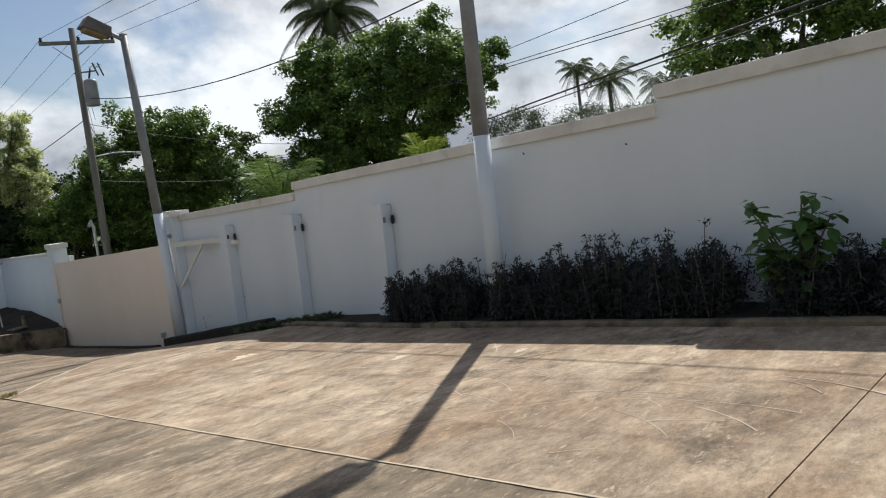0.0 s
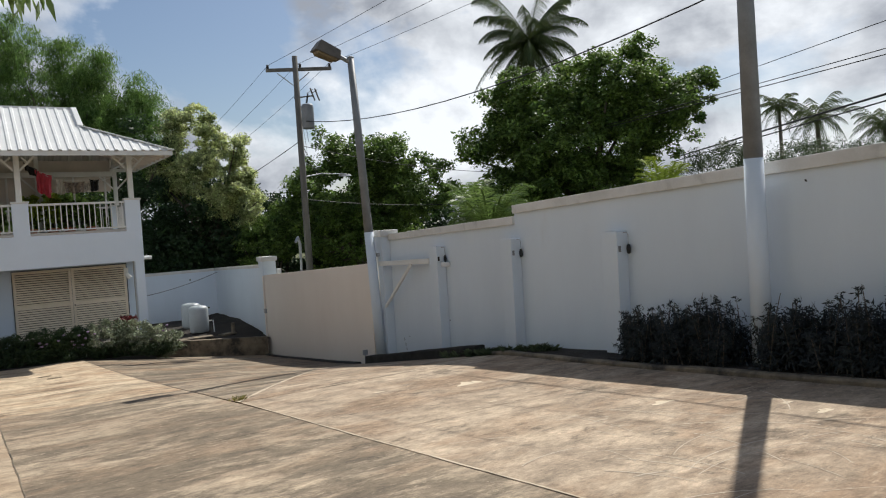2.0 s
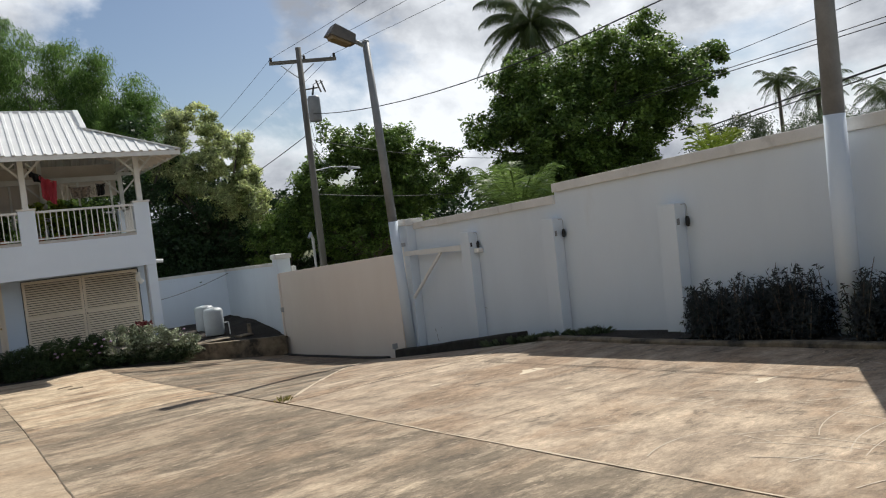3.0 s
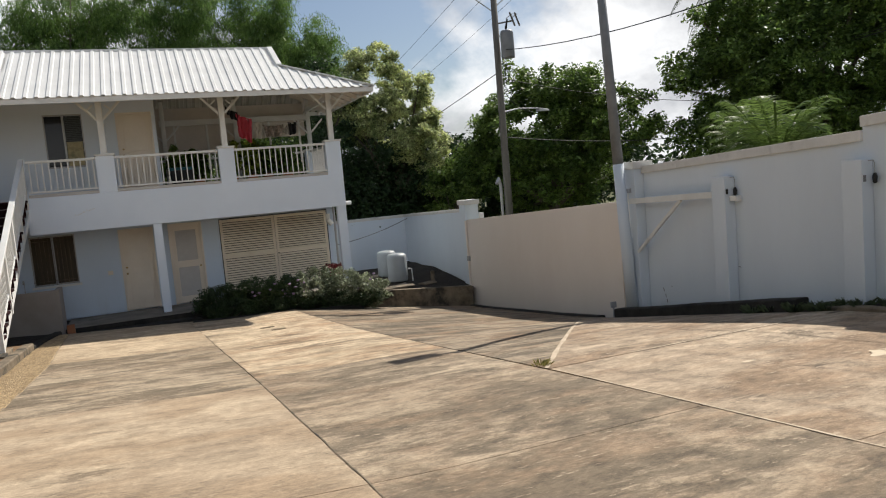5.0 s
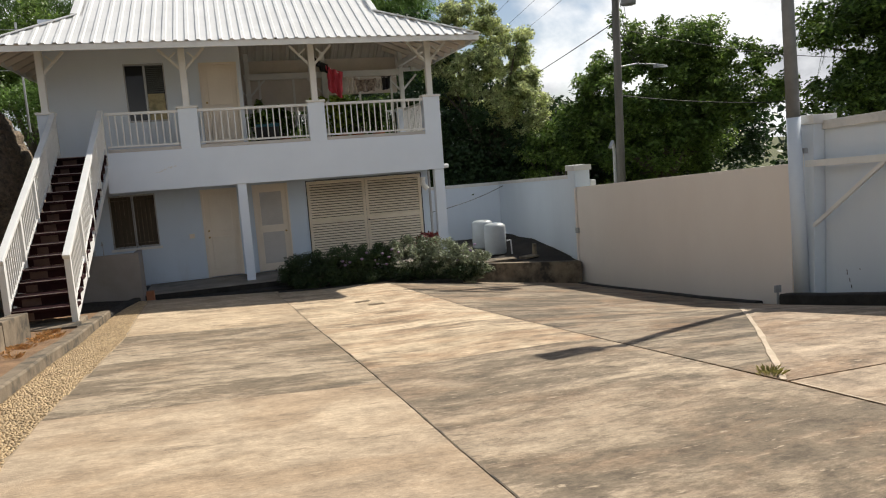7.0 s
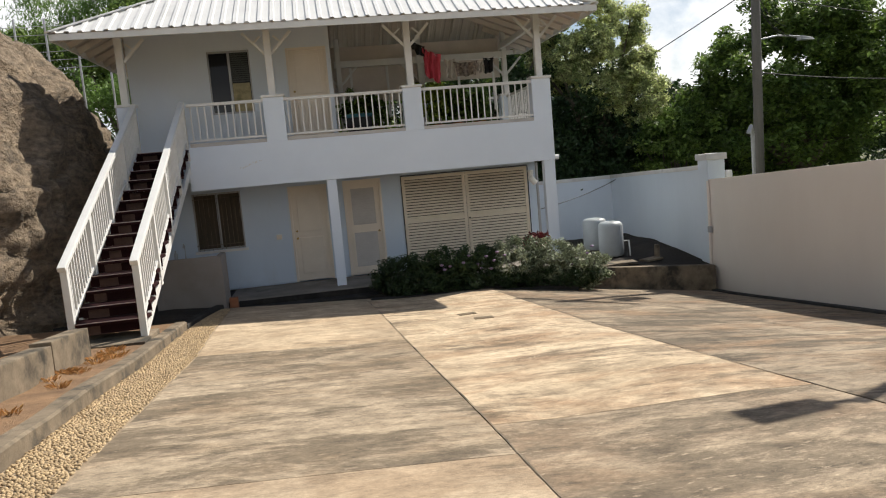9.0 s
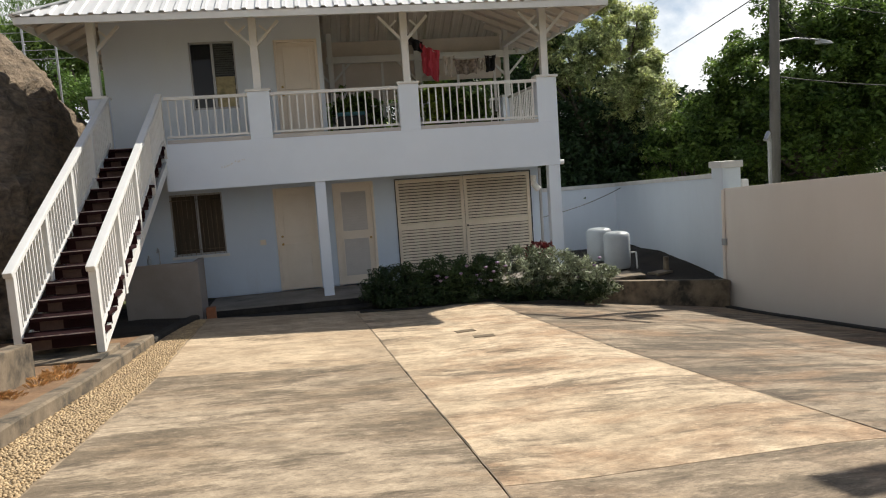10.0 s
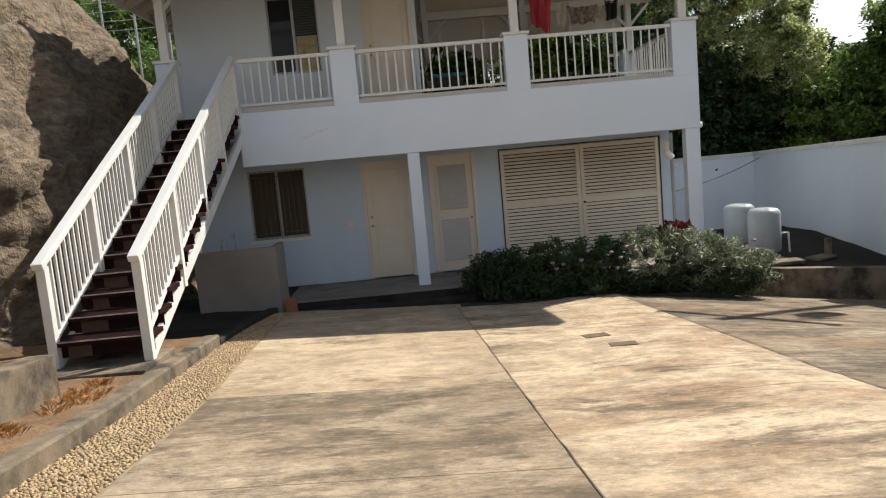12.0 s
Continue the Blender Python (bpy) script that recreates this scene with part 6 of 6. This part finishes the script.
# ---- hedges and shrubs ----
def stems(name, label, spots, mat, seed, leaf, aspect, height, category="hedge", per=9, kind=""):
    """Upright leafy stems: thin stalks with narrow leaves along them."""
    rng = random.Random(seed)
    t = tagged(empty(name, spots[0]), label, category, kind=kind)
    bm = bmesh.new()
    cs, sp = [], []
    for x, y, z in spots:
        h = 0.9 * height * (rng.uniform(0.55, 1.1) if rng.random() < 0.88 else rng.uniform(1.1, 1.45))
        dx, dy = rng.uniform(-0.24, 0.24) * h, rng.uniform(-0.24, 0.24) * h
        tube([(x, y, z), (x + dx * 0.5, y + dy * 0.5, z + h * 0.5), (x + dx, y + dy, z + h)], [0.007, 0.006, 0.003], 4, bm)
        for k in range(per):
            if k > per * 0.7 and rng.random() < 0.45:
                continue
            f = 0.12 + 0.88 * k / (per - 1)
            cs.append((x + dx * f, y + dy * f, z + h * f))
            sp.append(leaf * (3.5 - 2.4 * f))
    part("woody_base", bm, M_BARK, t)
    leaf_cloud("foliage", cs, sp, 12, leaf, aspect, mat, t, seed, 0.3)
    return t


rngh = random.Random(3)
for k, (y0, y1, h) in enumerate(((10.9, 11.5, 0.56), (9.9, 10.9, 0.54), (8.6, 9.55, 0.54), (7.3, 8.6, 0.58), (6.7, 7.3, 0.60), (4.9, 6.3, 0.42), (3.0, 4.9, 0.5))):
    spots = []
    for q in range(int((y1 - y0) * 95)):
        y = rngh.uniform(y0, y1)
        x = rngh.uniform(along(y, ((3, 4.12), (10.8, 4.47), (12.3, 4.62))), wall_x(y) - 0.12)
        spots.append((x, y, gz(x, y) + 0.04))
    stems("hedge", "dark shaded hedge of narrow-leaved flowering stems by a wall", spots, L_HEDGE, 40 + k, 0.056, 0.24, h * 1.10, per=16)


def big_leaf_shrub(x, y, h, seed, n=34):
    """A shrub with single large ovate leaves."""
    rng = random.Random(seed)
    z0 = gz(x, y) + 0.03
    t = tagged(empty("broadleaf_shrub", (x, y, z0)), "shrub with large glossy green leaves before a white wall", "shrub", "large-leaved shrubs")
    bm = bmesh.new()
    tips = []
    for k in range(9):
        a, r = rng.uniform(0, 6.28), rng.uniform(0.08, 0.44)
        q = Vector((x + r * math.cos(a), y + r * math.sin(a), z0 + h * rng.uniform(0.5, 1.0)))
        tube([(x, y, z0), (x + 0.3 * r * math.cos(a), y + 0.3 * r * math.sin(a), z0 + 0.5 * (q.z - z0)), q], [0.018, 0.012, 0.006], 5, bm)
        tips.append(q)
    part("woody_base", bm, M_BARK, t)
    first = None
    for q in tips:
        for m in range(n // 3):
            f = rng.uniform(0.12, 1.02)
            spread = 0.13 * (1.2 - f)
            p = Vector((x, y, z0)).lerp(q, f)
            a = rng.uniform(0, 6.28)
            ln = rng.uniform(0.10, 0.21)
            if first is None:
                v = [(0, 0, 0), (0.3, 0.22, 0.03), (0.65, 0.24, -0.02), (1, 0, -0.16), (0.65, -0.24, -0.02), (0.3, -0.22, 0.03), (0.35, 0, -0.03), (0.68, 0, -0.08)]
                first = raw("leaf", v, [(0, 6, 1), (1, 6, 7, 2), (2, 7, 3), (0, 5, 6), (5, 4, 7, 6), (4, 3, 7)], L_SHRUBLEAF, t)
                o = first
            else:
                o = first.copy()
                scene.collection.objects.link(o)
            p += Vector((rng.uniform(-1, 1), rng.uniform(-1, 1), rng.uniform(-0.5, 0.5))) * spread
            o.matrix_basis = Matrix.Translation(p) @ Euler((rng.uniform(-0.5, 0.5), rng.uniform(-0.5, 0.7), a)).to_matrix().to_4x4() @ Matrix.Scale(ln, 4)


big_leaf_shrub(4.52, 6.1, 0.98, 51, 130)
big_leaf_shrub(4.5, 5.15, 0.62, 52, 60)


def bush(name, label, blobs, clumps, mat, seed, leaf=0.085, aspect=0.22, per=56):
    t = tagged(empty(name, (blobs[0][0], blobs[0][1], blobs[0][2] - blobs[0][5])), label, "bush")
    pts = crown_points(blobs, clumps, seed, 0.35, 0.6)
    bm = bmesh.new()
    rng = random.Random(seed)
    for k in range(16):
        q = Vector(rng.choice(pts))
        b = blobs[k % len(blobs)]
        tube([(b[0], b[1], b[2] - b[5]), q], [0.014, 0.005], 5, bm)
    part("woody_base", bm, M_BARK, t)
    leaf_cloud("foliage", pts, [0.13] * len(pts), per, leaf, aspect, mat, t, seed, 0.4)
    return t


bush("green_bush", "dense dark green oleander bush before a porch", [(-1.55, 26.55, -0.25, 0.62, 0.42, 0.42), (-0.75, 26.5, -0.22, 0.62, 0.42, 0.45), (-0.05, 26.5, -0.25, 0.5, 0.42, 0.45), (-1.4, 26.32, -0.46, 0.7, 0.3, 0.22), (-0.4, 26.30, -0.48, 0.7, 0.3, 0.22)], 520, L_BUSH, 61)
bush("silver_bush", "silvery green flowering bush before a porch", [(0.75, 26.45, -0.18, 0.55, 0.42, 0.5), (1.45, 26.4, -0.3, 0.6, 0.42, 0.5), (2.2, 26.35, -0.45, 0.55, 0.35, 0.4)], 330, L_SILVER, 62, 0.10, 0.20, 44)
rngf = random.Random(71)
for k in range(16):
    fx = rngf.uniform(-0.9, 2.3)
    fy, fz = 26.42 - rngf.uniform(0.22, 0.4), -0.2 - 0.12 * max(0, fx - 0.7) + rngf.uniform(-0.05, 0.38)
    o = tagged(part("flower_head", lathe([(0.006, -0.02), (0.034, 0.0), (0.04, 0.015), (0.02, 0.03)], (fx, fy, fz), 7), L_FLOWER), "small pale purple flower head on a bush", "flower", "flowers on the bushes")
# Dark leaf skirt stands in for the black shade under the silver bush.
bush("dark_bush_skirt", "dark skirt of leaves added for the shaded foot of a bush", [(0.9, 26.28, -0.52, 0.7, 0.26, 0.22), (1.9, 26.25, -0.60, 0.7, 0.26, 0.2)], 200, L_BUSH, 64)
bush("croton", "dark red-leaved shrub beside a white column", [(1.35, 27.0, 0.02, 0.22, 0.2, 0.26)], 40, L_CROTON, 63, 0.13, 0.4)


def tuft(x, y, n, h, seed, mat, label, lift=0.0):
    rng = random.Random(seed)
    verts, faces = [], []
    for k in range(n):
        a, r = rng.uniform(0, 6.28), rng.uniform(0, 0.1)
        px, py = x + r * math.cos(a), y + r * math.sin(a)
        z = gz(px, py) - 0.005 + lift
        ln = h * rng.uniform(0.5, 1.2)
        lean = rng.uniform(0.2, 0.9)
        d = Vector((math.cos(a) * lean, math.sin(a) * lean, 1)).normalized()
        s = Vector((-math.sin(a), math.cos(a), 0)) * 0.003
        p = Vector((px, py, z))
        q = p + d * ln * 0.6
        e = q + (d + Vector((math.cos(a) * 0.5, math.sin(a) * 0.5, -0.5))) * ln * 0.4
        i = len(verts)
        verts += [p - s, p + s, q + s, e, q - s]
        faces.append((i, i + 1, i + 2, i + 3, i + 4))
    return tagged(raw("grass_tuft", verts, faces, mat), label, "grass tuft", "grass tufts")


tuft(0.66, 14.5, 60, 0.075, 1, L_GRASS, "dry yellow-green grass tuft growing in a concrete joint")
rngt = random.Random(17)
for k in range(22):
    tuft(rngt.uniform(-5.92, -5.6), rngt.uniform(14, 21.6), 46, 0.085, 100 + k, L_STRAW, "dry grass tuft on reddish soil", 0.10)
for k in range(16):
    tuft(rngt.uniform(4.75, 5.1), rngt.uniform(12.6, 15.8), 60, 0.16, 150 + k, L_SHRUB, "green weed tuft along a kerb")


# ---- balcony things ----
def potted(x, y, h, mat, seed, leaf):
    t = tagged(empty("potted_plant", (x, y, UP)), "leafy green plant in a terracotta pot on a balcony", "potted plant", "plants on the balcony")
    part("pot", lathe([(0.11, 0), (0.16, 0.24), (0.175, 0.24), (0.175, 0.28), (0.14, 0.28), (0.13, 0.22)], (x, y, UP), 16), M_POT, t)
    pts = crown_points([(x, y, UP + 0.28 + h / 2, 0.3, 0.28, h / 2)], 40, seed, 0.2, 0.9)
    bm = bmesh.new()
    for q in pts[:10]:
        tube([(x, y, UP + 0.22), q], [0.012, 0.005], 5, bm)
    part("woody_base", bm, M_BARK, t)
    leaf_cloud("foliage", pts, [0.13] * len(pts), 26, leaf, 0.4, mat, t, seed)


# Two plants get the brighter leaf colour to read as sunlit.
for k, (x, y, h) in enumerate(((-2.05, 30.1, 0.95), (-1.5, 30.4, 0.85), (-0.55, 30.2, 1.05), (0.05, 30.4, 1.1), (0.5, 30.3, 0.9), (1.1, 30.4, 0.75))):
    potted(x, y, h, L_BRIGHT if k in (2, 3) else L_BROAD, 200 + k, 0.14)


def cloth(name, label, x0, x1, y, ztop, drop, mat, seed, slant=0.0):
    """A cloth hung over a line, with folds."""
    nx, nz = 40, 24
    verts, faces = [], []
    for side, dy in ((0, -0.012), (1, 0.012)):
        for j in range(nz + 1):
            for i in range(nx + 1):
                u, v = i / nx, j / nz
                x = x0 + (x1 - x0) * (0.5 + (u - 0.5) * (1 - 0.22 * v ** 0.6)) + 0.025 * noise.noise(Vector((u * 3, v * 4, seed + 20)))
                w = (0.02 + 0.035 * v) * math.sin(u * (13 + 2 * (seed % 3)) + seed + 1.6 * v) + 0.05 * noise.noise(Vector((u * 5, v * 2.2, seed))) + 0.02 * noise.noise(Vector((u * 11, v * 5, seed)))
                verts.append((x, y + dy + w, ztop - slant * u - drop * v * (1 if side == 0 else 0.82) - 0.03 * math.sin(u * math.pi) * (1 - v) + 0.07 * noise.noise(Vector((u * 3.2, seed, side * 2.0))) * v))
    w1, n = nx + 1, (nx + 1) * (nz + 1)
    for s in (0, n):
        faces += [(s + j * w1 + i, s + j * w1 + i + 1, s + (j + 1) * w1 + i + 1, s + (j + 1) * w1 + i) for j in range(nz) for i in range(nx)]
    faces += [(i, i + 1, n + i + 1, n + i) for i in range(nx)]
    return tagged(raw(name, verts, faces, mat, smooth=True), label, "laundry", "laundry on the line")


crate = tagged(empty("plastic_crate", (-2.0, 29.3, UP)), "teal plastic crate standing on a balcony floor", "crate")
part("body", box(-2.28, -1.72, 29.12, 29.48, UP, UP + 0.52, 0.02), M_BLACK, crate)
part("rim", box(-2.30, -1.70, 29.10, 29.50, UP + 0.52, UP + 0.60, 0.015), M_TEAL, crate)
bucket = tagged(empty("plastic_bucket", (1.62, 27.75, FLOOR)), "white plastic bucket beside a column", "bucket")
part("body", lathe([(0.12, 0), (0.155, 0.30), (0.165, 0.30), (0.165, 0.32), (0.14, 0.32), (0.11, 0.04)], (1.62, 27.75, FLOOR), 18), M_WHITE, bucket)
line = tagged(empty("clothes_line", (0.4, 29.0, 4.4)), "thin clothes line strung across a balcony", "clothes line")
part("cord", tube([(-0.93, 27.6, 4.95), (-0.62, 28.97, 4.72), (-0.3, 29.0, 4.50), (0.1, 29.0, 4.26), (1.3, 29.0, 4.22), (1.93, 30.8, 4.5)], 0.006, 5), M_WHITE, line)
cloth("hanging_bag", "black cloth bundle hung on a line", -0.70, -0.36, 28.97, 4.80, 0.26, M_CLOTH_DARK, 1, 0.2)
cloth("towel", "bright red towel hung on a line", -0.44, 0.0, 29.0, 4.60, 0.66, M_CLOTH_RED, 2, 0.19)
cloth("shirt", "off-white shirt hung on a line", 0.05, 0.33, 29.0, 4.30, 0.44, M_CLOTH_WHITE, 3)
cloth("patterned_sheet", "patterned cloth hung on a line", 0.27, 0.86, 29.0, 4.22, 0.33, M_CLOTH_PRINT, 4)
cloth("pale_cloth", "pale cloth hung on a line", 0.80, 1.02, 29.02, 4.21, 0.26, M_CLOTH_WHITE, 5)
cloth("dark_trousers", "dark trousers hung on a line", 0.98, 1.24, 29.0, 4.28, 0.36, M_CLOTH_DARK, 6)


# ---- utility pole and wires ----
pole = tagged(empty("utility_pole", (7.6, 28.6, -1.5)), "weathered utility pole with crossarm and transformer", "utility pole")
part("mast", tube([(7.6, 28.6, -1.6), (7.25, 27.85, 8.1)], [0.13, 0.088], 14), M_TIMBER, pole, smooth=True)
arm = part("crossarm", beam((6.42, 28.35, 7.68), (8.35, 27.42, 7.68), 0.09, 0.11, 0.01), M_TIMBER, pole)
for f in (0.03, 0.52, 0.97):
    p = Vector((6.42, 28.35, 7.74)).lerp(Vector((8.35, 27.42, 7.74)), f)
    part("insulator", lathe([(0.03, 0), (0.055, 0.03), (0.035, 0.06), (0.05, 0.10), (0.02, 0.13)], p, 10), M_BLACK, arm)
for s in (6.75, 7.7):
    part("brace", beam((s, 28.0 + (7.2 - s) * 0.45, 7.58), (7.2, 27.95, 7.15), 0.03, 0.03), M_STEEL, pole)
tr = part("transformer", lathe([(0.19, 0), (0.20, 0.04), (0.20, 0.72), (0.17, 0.80), (0.06, 0.82)], (7.50, 27.66, 5.70), 18), M_POLE, pole, "grey drum transformer", True)
part("bushing", tube([(7.5, 27.7, 6.55), (7.55, 27.65, 6.85)], [0.035, 0.025], 8), M_BLACK, tr)
for k in range(2):
    part("fuse", beam((7.62 + 0.16 * k, 27.6, 7.02), (7.74 + 0.16 * k, 27.55, 6.62), 0.045, 0.045), M_LAMP, pole)
    part("fuse_clip", beam((7.50 + 0.16 * k, 27.62, 6.85), (7.70 + 0.16 * k, 27.58, 6.98), 0.025, 0.025), M_STEEL, pole)
part("fuse_arm", beam((7.2, 28.0, 6.75), (7.75, 27.7, 6.8), 0.04, 0.04), M_TIMBER, pole)
part("lamp_arm", tube([(7.4, 28.15, 4.15), (8.3, 28.7, 4.3), (9.3, 29.2, 4.32)], 0.022, 8), M_STEEL, pole)
part("lamp_head", hexbox([(9.25, 29.1, 4.22), (9.78, 29.32, 4.24), (9.72, 29.46, 4.24), (9.2, 29.26, 4.22)], [(9.25, 29.12, 4.34), (9.72, 29.34, 4.31), (9.68, 29.43, 4.31), (9.22, 29.24, 4.34)], 0.02), M_STEEL, pole)
part("riser_pipe", tube([(6.95, 27.75, -1.5), (6.95, 27.75, 1.95), (6.85, 27.65, 2.15), (6.75, 27.6, 2.0)], 0.05, 10), M_STEEL, pole)
meter = tagged(empty("meter_box", (5.95, 27.3, 1.05)), "white rounded electric meter box on a gate pier", "meter box")
part("case", box(5.863, 6.02, 27.1, 27.36, 0.85, 1.22, 0.03), M_WHITE, meter)

wires = tagged(empty("overhead_wires", (7.2, 27.5, 6)), "sagging black overhead power lines", "power lines")


def wire(a, b, sag, r=0.012):
    a, b = Vector(a), Vector(b)
    n = 22
    part("wire", tube([a.lerp(b, k / n) - Vector((0, 0, 4 * sag * (k / n) * (1 - k / n))) for k in range(n + 1)], r, 5), M_BLACK, wires)


wire((6.5, 28.35, 7.85), (6.5, -16, 8.6), 0.5, 0.006)
wire((7.34, 27.95, 7.85), (7.6, -16, 8.5), 0.6, 0.006)
wire((8.3, 27.52, 7.85), (8.7, -16, 8.4), 0.6, 0.006)
wire((6.5, 28.35, 7.85), (9.5, 62, 6.8), 0.4, 0.006)
wire((7.34, 27.95, 7.85), (10.8, 62, 6.8), 0.4, 0.006)
wire((8.3, 27.52, 7.85), (12.0, 62, 6.8), 0.4, 0.006)
wire((7.4, 28.0, 6.0), (5.6, -2, 7.5), 1.67, 0.012)
wire((9.5, 4.1, 4.8), (26, 28.0, 4.7), 0.0, 0.03)
wire((9.4, 4.2, 4.62), (26, 28.2, 4.5), 0.0, 0.02)
wire((12.5, 2.0, 5.55), (19.0, 28.0, 5.5), 0.0, 0.014)
wire((12.3, 2.0, 5.75), (19.0, 28.0, 5.6), 0.05, 0.012)
wire((11.5, 6.0, 6.05), (20.0, 27.0, 6.0), 0.0, 0.010)
wire((7.45, 28.2, 5.4), (8.5, 60, 3.5), 0.5, 0.014)
wire((7.45, 28.2, 5.2), (26, 29, 5.0), 0.9, 0.010)
wire((7.45, 28.2, 3.4), (26, 32, 4.2), 0.7, 0.014)
wire((7.35, 27.9, 6.0), (7.45, 27.8, 4.9), -0.15, 0.006)
for k, (za, zb, sg, dx) in enumerate(((5.3, 4.4, 0.2, 0.55), (5.1, 4.2, 0.3, 0.7), (5.4, 4.9, 0.4, 0.35), (4.9, 4.1, 0.15, 0.85), (6.6, 5.3, -0.3, 0.15))):
    wire((7.42, 28.15, za), (7.42 + dx, 27.9, zb), sg, 0.007)
wire((5.55, 32.6, 1.0), (1.95, 29.5, 0.55), 0.1, 0.010)
